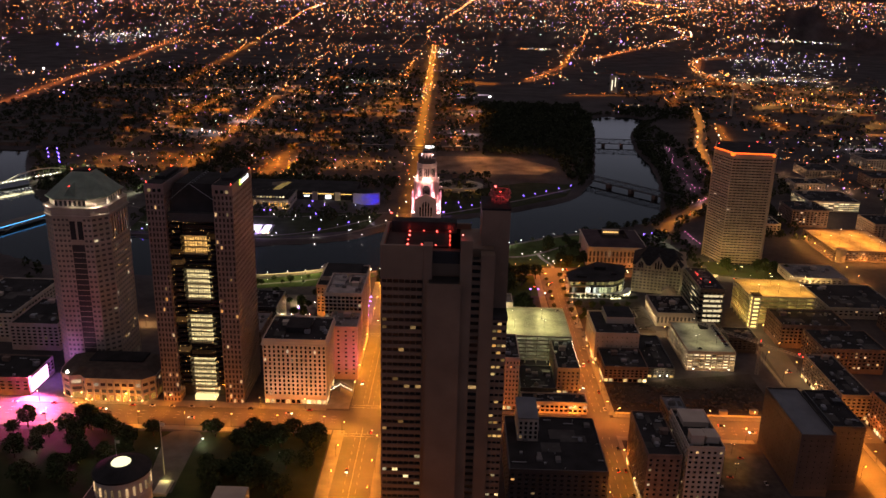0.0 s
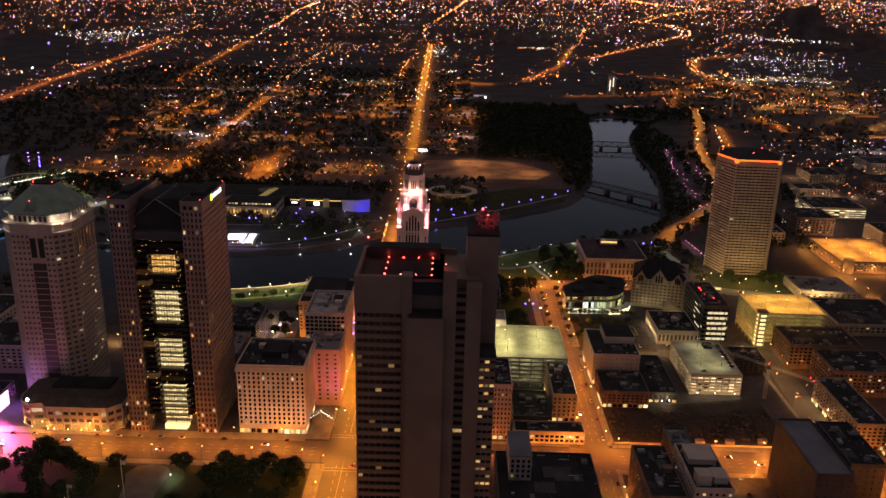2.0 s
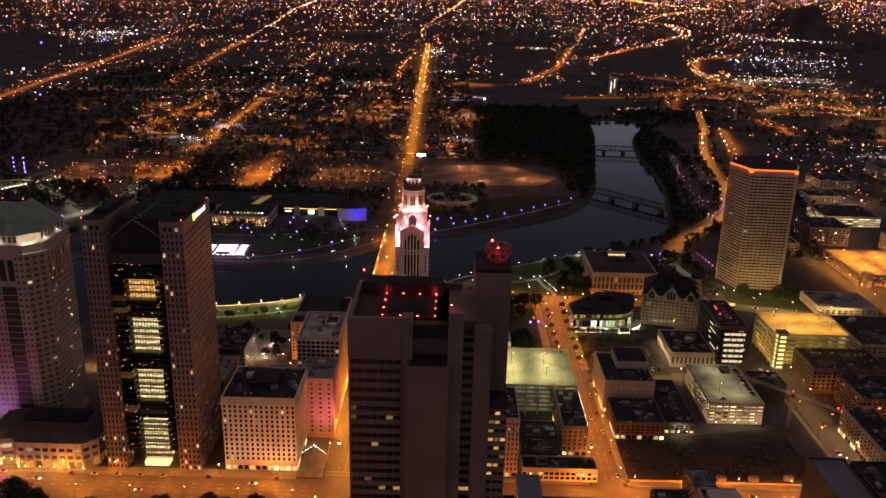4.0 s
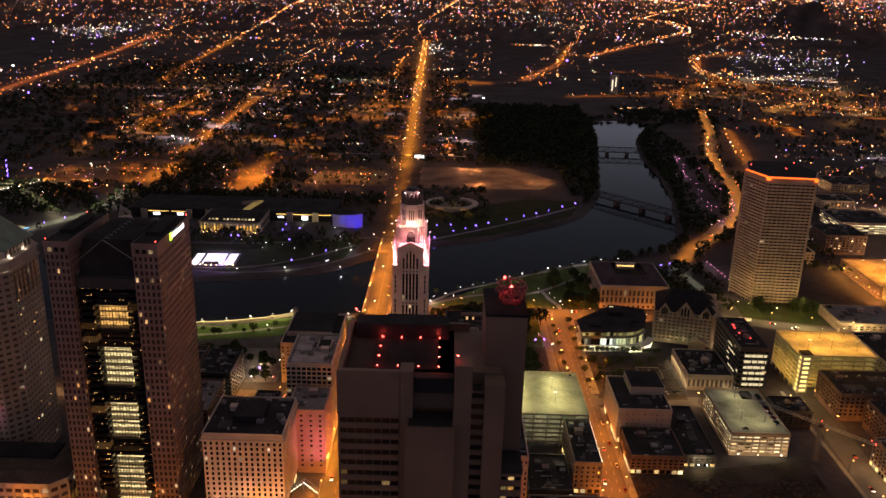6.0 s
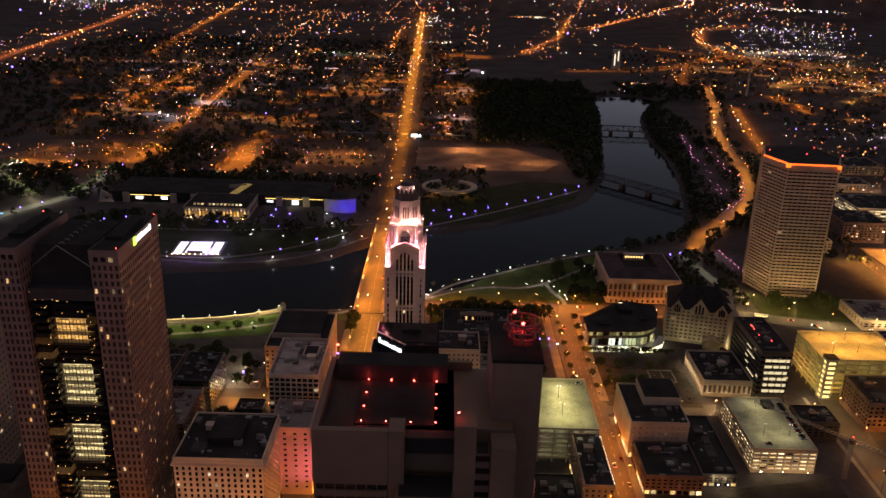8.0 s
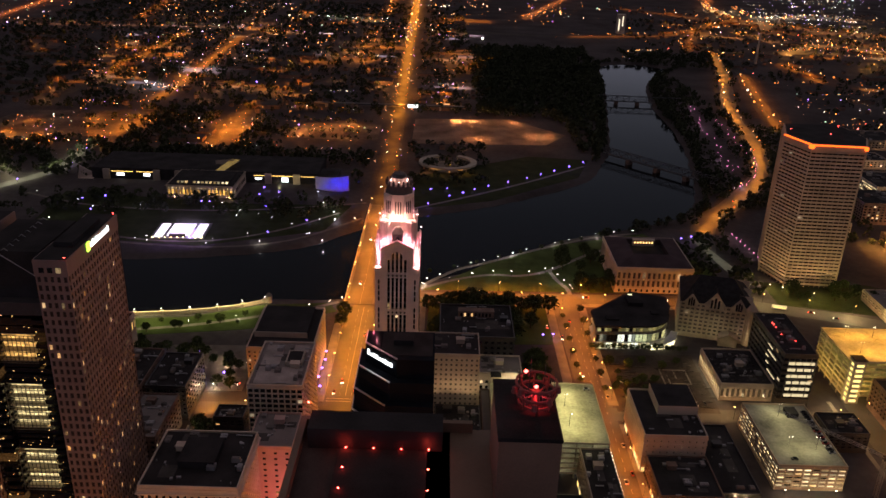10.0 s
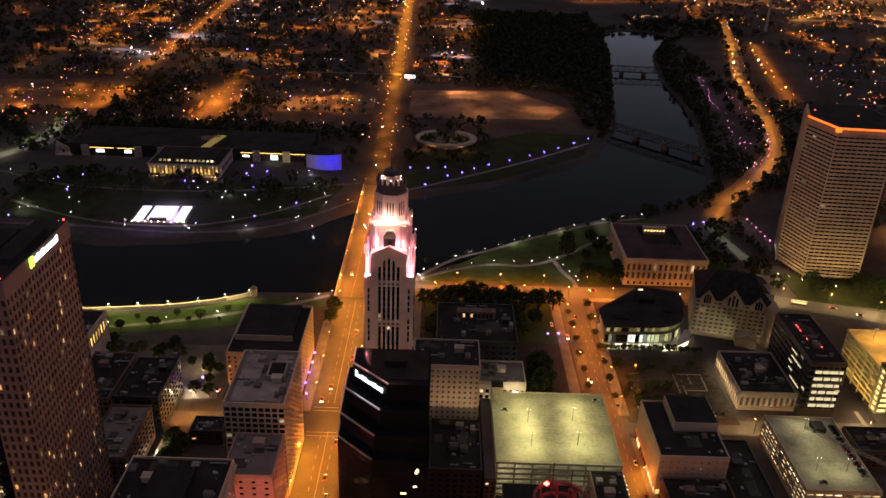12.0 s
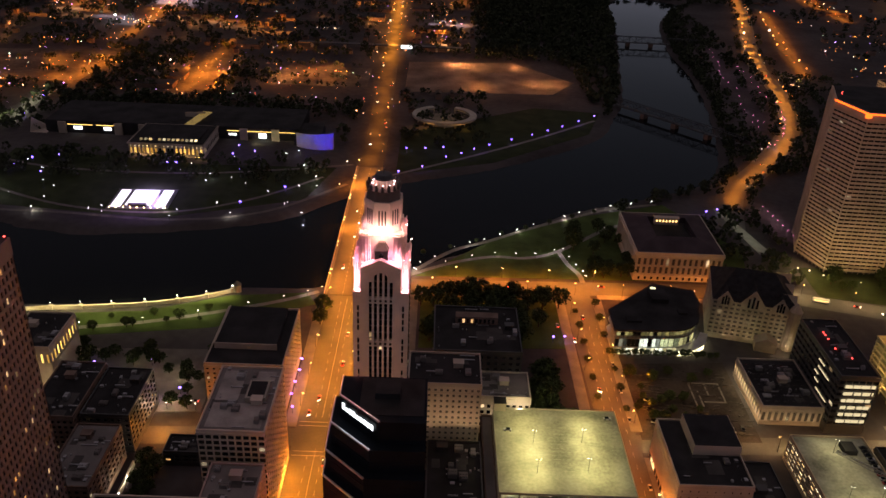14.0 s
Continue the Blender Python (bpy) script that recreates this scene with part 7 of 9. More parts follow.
PATHS = [
    ("river_path", [(-22, 896), (15, 940), (47, 961), (84, 988), (122, 1012), (160, 1034), (208, 1050)], 4), ("garden_path", [(-20, 897), (15, 920), (48, 933), (76, 933), (104, 947), (147, 988), (172, 1006)], 4),
    ("link_path", [(104, 947), (109, 925), (116, 908), (117, 896)], 4), ("quay_path", [(-290, 800), (-200, 818), (-120, 848), (-84, 868)], 4),
    ("west_path", [(-430, 985), (-330, 985), (-230, 978), (-150, 1002), (-85, 1070)], 4), ("west_inner_path", [(-420, 1040), (-330, 1000), (-240, 992), (-170, 1025), (-110, 1085)], 3.5),
    ("point_path", [(-44, 1096), (26, 1148), (107, 1214), (189, 1290)], 4), ("museum_path", [(-470, 1120), (-380, 1085), (-250, 1080), (-150, 1100), (-84, 1120)], 4),
]
for pname, pts, pw in PATHS:
    setting("path_" + pname, ribbon(smooth_line(pts), pw, 0.16), M["stonewalk" if pname.startswith(("west", "museum")) else "walkway"], "pale curved footpath", "path")

# pavements with kerbs along the near streets
for i, (x0, x1, y0, y1) in enumerate([(-93, -76, 553, 692), (-83, -76, 716, 862), (-48.5, -36, 553, 700), (-48.5, -10, 716, 870), (-48.5, -38, 300, 524), (-83, -74.5, 300, 522), (-330, -93, 550, 559), (-420, -84, 516, 522),
                                      (38, 101, 553, 557), (102, 106, 571, 700), (98, 102, 330, 524), (123, 128, 556, 700), (123, 126, 330, 526), (120, 127, 722, 872), (92, 99, 722, 872), (-8, 96, 870, 874), (125, 250, 872, 878), (126, 278, 553, 560), (126, 222, 520, 525), (276, 279, 560, 735), (299, 303, 300, 556)]):
    g = Geo()
    g.box(x0, x1, y0, y1, 0, 0.17)
    setting("pavement_%d" % (i + 1), g, M["walkway"], "concrete pavement with raised kerb", "pavement")

mk = Geo()
for x in (-66, -62, -58):
    for k in range(60):
        y = 320 + k * 9
        if 520 < y < 556 or 692 < y < 722:
            continue
        mk.box(x - 0.1, x + 0.1, y, y + (8.8 if x == -62 else 3.5), 0.064, 0.075)
for y in (516, 558, 694, 719):
    for o in (-1.7, 1.7):
        mk.box(-74.6, -49, y + o - 0.15, y + o + 0.15, 0.064, 0.076)
for y in (533, 537.5, 542):
    for k in range(90):
        x = -420 + k * 9
        if -80 < x < -46 or 98 < x < 126:
            continue
        mk.box(x, x + 3.5, y - 0.1, y + 0.1, 0.07, 0.082)
for x in (107.5, 112.5, 117.5):
    for k in range(50):
        y = 340 + k * 10
        if 520 < y < 556:
            continue
        mk.box(x - 0.1, x + 0.1, y, y + 4, 0.074, 0.085)
stuff("lane_marking", mk, M["paint"], "worn white lane lines and crossings", "road marking")


def quay_wall():
    pts = smooth_line([(-300, 824), (-272, 830), (-239, 834), (-203, 840), (-169, 851), (-143, 865)], 5)
    g = Geo()
    for a, b in zip(pts, pts[1:]):
        d = (Vector(b) - Vector(a)).normalized()
        n = Vector((-d.y, d.x)) * 0.7
        g.prism([(a[0] - n.x, a[1] - n.y), (b[0] - n.x, b[1] - n.y), (b[0] + n.x, b[1] + n.y), (a[0] + n.x, a[1] + n.y)], -2, 2.8)
    setting("river_wall", g, M["limestone"], "pale stone river wall lit yellow by lamps", "wall")
    e = thing("wall_pavilion", -143, 864, 0, "small stone pavilion at the end of the river wall", "pavilion")
    p = Geo()
    p.ring(0, 0, 0, 6, 2.6, 8)
    part("body", p, M["limestone"], e)
    p = Geo()
    p.ring(0, 0, 6, 9, 3.0, 8, 0.3)
    part("roof", p, M["roofgrey"], e)
    for i in range(0, len(pts), 3):
        x, y = pts[i]
        b = thing("wall_pier", x, y - 0.4, 0, "square stone pier with cap on the river wall", "pier", "piers of the river wall")
        q = Geo()
        q.box(-1.1, 1.1, -1.1, 1.1, 0, 3.2)
        part("shaft", q, M["limestone"], b)
        q = Geo()
        q.box(-1.35, 1.35, -1.35, 1.35, 3.2, 3.6)
        part("cap", q, M["limestone"], b)
        b = thing("wall_lamp_post", x, y - 0.4, 3.6, "lamp globe on a short post on the river wall", "street lamp", "lamps on the river wall")
        q = Geo()
        q.ring(0, 0, 0, 1.8, 0.12, 6)
        part("post", q, M["iron"], b)
        bulbs("globe", [(0, 0, 2.1)], 0.42, G["white"], b)
    strip_light(-300, 818, -145, 856, 7, 3, 70, (1.0, 0.82, 0.34))


quay_wall()


# ---- street lamps ----
G["rose"] = glow("rose_bulb", (1.0, 0.28, 0.62), 3.2)


def lamp_post(bulb, height, label, group, arm=1.8, r=0.42):
    e = thing("street_lamp", 0, 0, 0, label, "street lamp", group)
    p = Geo()
    p.ring(0, 0, 0, 0.7, 0.22, 8, 0.16)
    p.ring(0, 0, 0.7, height, 0.12, 8, 0.07)
    part("pole", p, M["iron"], e)
    if arm:
        a = Geo()
        a.beam((0, 0, height - 0.1), (arm, 0, height + 0.3), 0.1)
        part("arm", a, M["iron"], e)
    h = Geo()
    h.ring(arm, 0, height + 0.25, height + 0.5, 0.45, 8, 0.25)
    head = part("head", h, M["iron"], e)
    bulbs("bulb", [(arm, 0, height + 0.05)], r, bulb, head)
    return e


def rows(proto, spots, power=0, colour=SODIUM, every=1, height=9.0, arm=1.8, side=0.4):
    for i, (x, y, a) in enumerate(spots):
        copy_thing(proto, pose(x, y, 0, 0, 0, a))
        if power and i % every == 0:
            c, s = math.cos(radians(a)), math.sin(radians(a))
            px, py = x + (arm + 0.9) * c, y + (arm + 0.9) * s
            if arm:
                spot_light((px, py, height - 0.5), (px, py, 0), power * 1.35, colour, 158, 0.5)
                if i % 2 == 0:
                    point_light(px, py, height - 0.6, power * side, colour, 0.5)
            else:
                point_light(px, py, height - 1.0, power, colour, 0.5)


sod = lamp_post(G["sodium"], 9.5, "tall street lamp with orange sodium head", "sodium street lamps", r=0.58)
sod.location = (-47.5, 316, 0)
sod.rotation_euler = (0, 0, math.pi)
ok = lambda y: not (522 < y < 555 or 694 < y < 720)
spots = [(-76.3, 332 + 31 * k, 0) for k in range(18) if ok(332 + 31 * k)] + [(-47.6, 346 + 31 * k, 180) for k in range(17) if ok(346 + 31 * k)]
rows(sod, spots, 9000, side=1.3)
spots = [(-430 + 34 * k, 523, 90) for k in range(25) if not -90 < -430 + 34 * k < -36 and not 95 < -430 + 34 * k < 128] + [(-415 + 34 * k, 552, -90) for k in range(25) if not -90 < -415 + 34 * k < -36 and not 95 < -415 + 34 * k < 128]
rows(sod, spots, 9000)
rows(sod, [(101.5, 340 + 34 * k, 0) for k in range(16) if ok(340 + 34 * k)] + [(123.5, 356 + 34 * k, 180) for k in range(15) if ok(356 + 34 * k)], 5600)
rows(sod, [(0 + 36 * k, 877, 90) for k in range(7)] + [(18 + 36 * k, 899, -90) for k in range(4)], 8000)
rows(sod, [(279, 400 + 40 * k, 0) for k in range(4)] + [(299, 420 + 40 * k, 180) for k in range(4)], 8000)
rows(sod, [(279, 580 + 40 * k, 0) for k in range(4)] + [(299, 600 + 40 * k, 180) for k in range(4)], 1500, (1.0, 0.5, 0.2))
rows(sod, [(-78.8, 880 + 46 * k, 0) for k in range(6)] + [(-78.8, 886 + 46 * k, 0) for k in range(5)] + [(-53.2, 900 + 46 * k, 180) for k in range(5)], 6000, every=2)

park = lamp_post(G["white"], 4.5, "short park lamp with white globe", "park path lamps", arm=0, r=0.5)
park.location = (-10, 912, 0)
spots = []
for pname, pts, pw in PATHS:
    line = smooth_line(pts, 5)
    for i in range(1, len(line), 2 if pname in ("river_path", "quay_path") else 3):
        if pname != "point_path":
            spots.append((line[i][0] + 2.4, line[i][1], 0))
rows(park, spots, 1000, (1.0, 0.92, 0.8), 3, 4.2, 0)
vio = lamp_post(G["violet"], 5.0, "park lamp with violet light", "violet lamps", arm=0, r=0.95)
vio.location = (189, 1294, 0)
rows(vio, [(167, 1272, 0), (145, 1251, 0), (126, 1234, 0), (107, 1218, 0), (82, 1199, 0), (57, 1181, 0), (40, 1166, 0), (26, 1152, 0), (7, 1167, 0), (-12, 1163, 0), (-32, 1161, 0), (10, 1140, 0), (-14, 1111, 0), (-37, 1096, 0),
           (-82, 752, 0), (-82.5, 740, 0), (-81.5, 764, 0), (-82, 776, 0), (-80, 728, 0), (84, 812, 0), (92, 813, 0), (-150, 742, 0), (-162, 734, 0), (-190, 740, 0), (-210, 765, 0), (-176, 770, 0), (240, 1010, 0), (262, 1034, 0), (250, 1028, 0)], 240, VIOLET, 2, 4.5, 0)
rows(park, [(-395 + 28 * k, 470 + 14 * ((k * 7) % 3), 0) for k in range(11)], 1400, WHITE, 2, 4.2, 0)
rows(park, [(-222 + 17 * (k % 6), 728 + 30 * (k // 6), 0) for k in range(12)], 3200, (1.0, 0.72, 0.4), 2, 4.2, 0)
rng = random.Random(52)
west = [(rng.uniform(-420, -110), rng.uniform(985, 1150), 0) for _ in range(46)] + [(rng.uniform(-30, 150), rng.uniform(1190, 1330), 0) for _ in range(8)]
rows(park, [p for p in west if not (-300 < p[0] < -225 and 990 < p[1] < 1045) and not (p[0] > -30 and p[1] < 1140 + 0.8 * p[0])][:22], 700, (0.9, 0.85, 1.0), 4, 4.2, 0)
rows(vio, [(x + 10, y + 3, 0) for x, y in WEST_DRIVE] + west[32:46], 300, VIOLET, 4, 4.5, 0)
rows(sod, [(-325 + 40 * k, 699, 90) for k in range(6)], 4500, (1.0, 0.5, 0.16))
rows(sod, [(130 + 36 * k, 709, 90) for k in range(5)] + [(250 + 36 * k, 900 - 9 * k, -90) for k in range(5)], 2200, (1.0, 0.6, 0.25))
rng = random.Random(12)
line_a = smooth_line([(433, 1658), (420, 1560), (408, 1470), (396, 1370), (386, 1281)], 5)
line_b = smooth_line([(446, 1560), (440, 1450), (436, 1343), (412, 1262), (372, 1205)], 5)
rose = lamp_post(G["rose"], 4.5, "short park lamp with rose light", "rose park lamps", arm=0, r=0.62)
rose.location = (398, 1300, 0)
rows(rose, [(x + rng.uniform(-6, 6), y + rng.uniform(-7, 7), 0) for x, y in line_a + line_b], 1500, (1.0, 0.6, 0.8), 8, 4.2, 0)
rows(rose, [(309 + 1.0 * k, 1046 - 10 * k, 0) for k in range(7)], 700, (1.0, 0.6, 0.6), 2, 4.2, 0)
rows(park, [(296, 926, 0), (304, 922, 0), (313, 916, 0), (322, 912, 0), (338, 906, 0)], 0)


# lamps over the garage decks
def deck_lamp(x, y, z, power, colour, name="deck_lamp_pole"):
    e = thing(name, x, y, z, "lamp pole on a parking deck", "street lamp", "deck lamp poles")
    p = Geo()
    p.ring(0, 0, 0, 9, 0.13, 6, 0.09)
    p.beam((-0.9, 0, 9), (0.9, 0, 9), 0.14)
    part("pole", p, M["iron"], e)
    bulbs("bulb", [(-0.9, 0, 8.9), (0.9, 0, 8.9)], 0.22, G["white"], e)
    if power:
        spot_light((x, y, z + 8.4), (x, y, z), power * 1.15, colour, 160, 0.3)


for x, y in ((56, 658), (56, 680), (82, 660), (82, 682)):
    deck_lamp(x, y, 25, 3000, (1.0, 0.93, 0.42))
# unseen strips added above each deck, evening out the pole lamps' light
for x in (53, 86):
    strip_light(x, 646, x, 706, 36, 14, 88, (1.0, 0.86, 0.33))
for x, y in ((300, 750), (320, 752), (340, 750), (300, 775), (320, 774), (340, 775)):
    deck_lamp(x, y, 31, 3000, (1.0, 0.44, 0.05))
for y in (750, 775):
    strip_light(290, y, 350, y, 41, 12, 125, (1.0, 0.42, 0.04))
for x, y in ((215, 655), (232, 655), (222, 690)):
    deck_lamp(x, y, 17, 1100, (1.0, 0.88, 0.46))
strip_light(223, 642, 223, 700, 28, 14, 28, (1.0, 0.86, 0.44))
for x, y in ((474, 962), (500, 962), (526, 966), (474, 988), (500, 990), (526, 992), (474, 1016), (500, 1018), (526, 1020)):
    deck_lamp(x, y, 13, 2300, (1.0, 0.36, 0.03))
rows(sod, [(456, 872 + 30 * k, 0) for k in range(6)] + [(470 + 30 * k, 944, 90) for k in range(5)], 9000, (1.0, 0.34, 0.06))
strip_light(453, 910, 453, 1045, 9, 5, 36, (1.0, 0.38, 0.07))
strip_light(468, 940, 600, 940, 9, 6, 90, (1.0, 0.34, 0.06))
for x in (482, 522):
    strip_light(x, 955, x, 1038, 24, 24, 260, (1.0, 0.30, 0.02))
# bare lights without posts, added to brighten lots, streets and the tower lawn
for x, y, p, c in ((134, 742, 2600, SODIUM), (140, 772, 2600, SODIUM), (172, 735, 1500, AMBER), (312, 908, 2400, (1.0, 0.6, 0.15)), (338, 902, 2400, (1.0, 0.6, 0.15)), (366, 905, 2400, (1.0, 0.65, 0.2)), (390, 912, 1500, (0.9, 0.9, 0.4)), (288, 640, 1200, SODIUM), (288, 690, 1800, AMBER), (280, 720, 1800, AMBER), (330, 634, 2000, SODIUM), (312, 686, 1700, SODIUM), (345, 686, 1700, AMBER), (360, 600, 4000, SODIUM), (358, 556, 6000, SODIUM), (-152, 668, 5000, (1.0, 0.85, 0.6)), (-150, 705, 4500, SODIUM), (-120, 712, 4500, SODIUM)):
    point_light(x, y, 6, p, c, 0.5)
for x, y in ((195, 480), (200, 505)):
    deck_lamp(x, y, 0.1, 1800, AMBER, "lot_lamp_pole")


# ---- trees ----
def tree_parts(seed, height, spread):
    rng = random.Random(seed)
    t = Geo()
    t.ring(0, 0, 0, height * 0.45, height * 0.035, 7, height * 0.02)
    tips = []
    for k in range(6):
        a = 2 * math.pi * k / 6 + rng.uniform(-0.3, 0.3)
        p = (0, 0, height * rng.uniform(0.28, 0.42))
        q = (spread * 0.6 * math.cos(a), spread * 0.6 * math.sin(a), height * rng.uniform(0.55, 0.75))
        t.beam(p, q, height * 0.016)
        tips.append(q)
    c = Geo()
    for k in range(70):
        a, u = rng.uniform(0, 2 * math.pi), rng.uniform(-0.8, 1)
        r = spread * math.sqrt(max(0.05, 1 - u * u)) * rng.uniform(0.55, 1.08)
        cx, cy, cz = r * math.cos(a), r * math.sin(a), height * (0.66 + 0.33 * u * rng.uniform(0.8, 1.05))
        for _ in range(13):
            d = Vector((rng.gauss(0, 1), rng.gauss(0, 1), rng.gauss(0, 0.8))) * spread * 0.13
            s = spread * rng.uniform(0.06, 0.13)
            n = Vector((rng.gauss(0, 1), rng.gauss(0, 1), rng.gauss(0.5, 1))).normalized()
            x = n.orthogonal().normalized() * s
            y = n.cross(x)
            o = Vector((cx, cy, cz)) + d
            c.poly([o - x - y * 0.6, o + x - y * 0.4, o + x * 0.8 + y, o - x * 0.7 + y * 0.8])
    return t.mesh("trunk", M["bark"]), c.mesh("crown", M["leafnear"])


TREES = []
for k, (h, s) in enumerate(((12, 5.0), (14, 5.6), (10, 4.2), (8, 3.2))):
    TREES.append(tree_parts(40 + k, h, s))


def plant(x, y, kind, scale, group):
    e = thing("tree", x, y, 0, "leafy street tree, dark at night" if kind > 1 else "large leafy tree, dark at night", "tree", group)
    e.scale = (scale, scale, scale * random.uniform(0.9, 1.1))
    e.rotation_euler = (0, 0, random.uniform(0, 6.28))
    part("trunk", TREES[kind][0], None, e)
    part("crown", TREES[kind][1], None, e)


rng = random.Random(77)
for _ in range(66):
    x, y = rng.uniform(-420, -206), rng.uniform(436, 514)
    if not (-222 < x and y < 446):
        plant(x, y, rng.choice((0, 1, 0)), rng.uniform(0.85, 1.35), "statehouse park trees")
for x in (-170, -163, -138, -132, -112, -103):
    plant(x + rng.uniform(-3, 3), rng.uniform(508, 518), rng.choice((0, 1, 2)), rng.uniform(0.7, 1.1), "statehouse park trees")
for _ in range(46):
    x, y = rng.uniform(-158, -88), rng.uniform(436, 508)
    if y < 462 + 0.9 * (x + 158) or y > 494:
        plant(x, y, rng.choice((0, 1)), rng.uniform(0.85, 1.25), "statehouse park trees")
for x, y in [(rng.uniform(-8, 94), rng.uniform(806, 868)) for _ in range(46)]:
    if not (70 < x and y < 830):
        plant(x, y, rng.choice((0, 1, 1)), rng.uniform(0.95, 1.35), "civic garden trees")
for x, y in [(rng.uniform(66, 97), rng.uniform(716, 768)) for _ in range(11)]:
    plant(x, y, 1, rng.uniform(1.1, 1.5), "garage corner trees")
for k in range(16):
    plant(124 + 4.6 * k, 799 + (k % 2), 3, rng.uniform(0.6, 0.8), "library forecourt trees")
for x, y in [(rng.uniform(126, 152), rng.uniform(722, 784)) for _ in range(20)] + [(rng.uniform(152, 194), rng.uniform(724, 788)) for _ in range(7)]:
    plant(x, y, rng.choice((2, 3)), rng.uniform(0.5, 0.9), "garden block trees")
for x, y in [(rng.uniform(116, 160), rng.uniform(902, 985)) for _ in range(20)]:
    plant(x, y, rng.choice((0, 1)), rng.uniform(0.8, 1.2), "court house trees")
for x, y in [(rng.uniform(300, 390), rng.uniform(895, 925)) for _ in range(16)]:
    plant(x, y, 2, rng.uniform(0.7, 1.0), "tower lawn trees")
for x, y in [(rng.uniform(-228, -136), rng.uniform(726, 788)) for _ in range(34)]:
    plant(x, y, rng.choice((0, 2, 2)), rng.uniform(0.6, 1.0), "plaza trees")
for k in range(16):
    plant(-290 + 9 * k + rng.uniform(-5, 5), 799 + 0.22 * 9 * k + rng.uniform(-8, 8), rng.choice((2, 3, 3)), rng.uniform(0.45, 1.1), "river wall trees")
for k in range(14):
    plant(104.5 + 16 * (k % 2), 730 + 10 * k, 3, rng.uniform(0.6, 0.9), "median trees")
for k in range(12):
    plant(-30 + 22 * k, 918 + 13.2 * k, 3, rng.uniform(0.5, 0.7), "river path trees")
plant(-76, 838, 1, 1.0, "avenue corner trees")
plant(-77, 824, 0, 1.0, "avenue corner trees")

# far woods and town trees, too many to count
def far_trees(name, spots, label, seed):
    rng = random.Random(seed)
    g = Geo()
    for x, y, h in spots:
        for _ in range(22):
            a, u = rng.uniform(0, 6.283), rng.uniform(-0.7, 1)
            r = h * 0.5 * math.sqrt(max(0, 1 - u * u)) * rng.uniform(0.5, 1)
            o = Vector((x + r * math.cos(a), y + r * math.sin(a), h * (0.58 + 0.4 * u)))
            s = h * rng.uniform(0.1, 0.19)
            n = Vector((rng.gauss(0, 1), rng.gauss(0, 1), rng.gauss(0.6, 1))).normalized()
            p = n.orthogonal().normalized() * s
            q = n.cross(p)
            g.poly([o - p - q * 0.7, o + p - q * 0.5, o + p * 0.8 + q, o - p * 0.8 + q * 0.8])
    stuff(name, g, M["leaf"], label, "trees")


def on_land(spots, margin):
    a = np.array([(p[0], p[1]) for p in spots])
    sd = river_depth(a[:, 0], a[:, 1])
    return [p for p, d in zip(spots, sd) if d > margin]


rng = random.Random(5)
spots = [(rng.uniform(60, 330), rng.uniform(1330, 2250), rng.uniform(9, 16)) for _ in range(1500)]
spots = [p for p in spots if not (p[0] < 195 and p[1] < 1560 and p[0] + (p[1] - 1330) * 0.1 < 200)]
spots += [(rng.uniform(335, 470), rng.uniform(1130, 2080), rng.uniform(7, 14)) for _ in range(700)]
spots += [(rng.uniform(420, 640), rng.uniform(2060, 2260), rng.uniform(8, 14)) for _ in range(220)]
spots = [p for p in on_land(spots, 4) if abs(p[0] - np.interp(p[1], [1090, 1157, 1285, 1431, 1616, 1978, 2280], [294, 346, 424, 466, 492, 590, 655])) > 14]
spots = [p for p in spots if min(math.hypot(p[0] - q[0], p[1] - q[1]) for q in line_a + line_b) > 13]
rng = random.Random(63)
bank = []
for line, low in ((EAST_BANK, 1040), (WEST_BANK, 1100)):
    for (xa, ya), (xb, yb) in zip(line, line[1:]):
        if min(ya, yb) < low or xa < -100:
            continue
        m = math.hypot(xb - xa, yb - ya)
        for k in range(int(m / 4.5)):
            u, o = rng.random(), rng.uniform(5, 17)
            bank.append((xa + (xb - xa) * u - (yb - ya) / m * o, ya + (yb - ya) * u + (xb - xa) / m * o, rng.uniform(6, 11)))
            bank.append((xa + (xb - xa) * u + (yb - ya) / m * o, ya + (yb - ya) * u - (xb - xa) / m * o, rng.uniform(6, 11)))
bank = [p for p in on_land(bank, 3) if not (-60 < p[0] < 205 and 1080 < p[1] < 1320)]
spots += [p for p in bank if min(math.hypot(p[0] - q[0], p[1] - q[1]) for q in line_a + line_b) > 9]
spots += [(rng.uniform(395, 470), rng.uniform(1010, 1200), rng.uniform(7, 12)) for _ in range(50)] + [(rng.uniform(480, 560), rng.uniform(1260, 1520), rng.uniform(7, 12)) for _ in range(90)] + [(rng.uniform(70, 320), rng.uniform(1545, 2240), rng.uniform(9, 15)) for _ in range(700)]
spots = [p for p in on_land(spots, 3) if abs(p[0] - np.interp(p[1], [1090, 1157, 1285, 1431, 1616, 1978, 2280], [294, 346, 424, 466, 492, 590, 655])) > 14]
rng = random.Random(15)
for (xa, ya), (xb, yb) in zip(RIVER_ROAD, RIVER_ROAD[1:]):
    for _ in range(10):
        u, o = rng.random(), rng.choice((-1, 1)) * rng.uniform(11, 20)
        dx, dy = xb - xa, yb - ya
        m = math.hypot(dx, dy)
        spots.append((xa + dx * u - dy / m * o, ya + dy * u + dx / m * o, rng.uniform(7, 12)))
far_trees("riverside_woods", spots, "dark woods along the river", 3)
rng = random.Random(16)
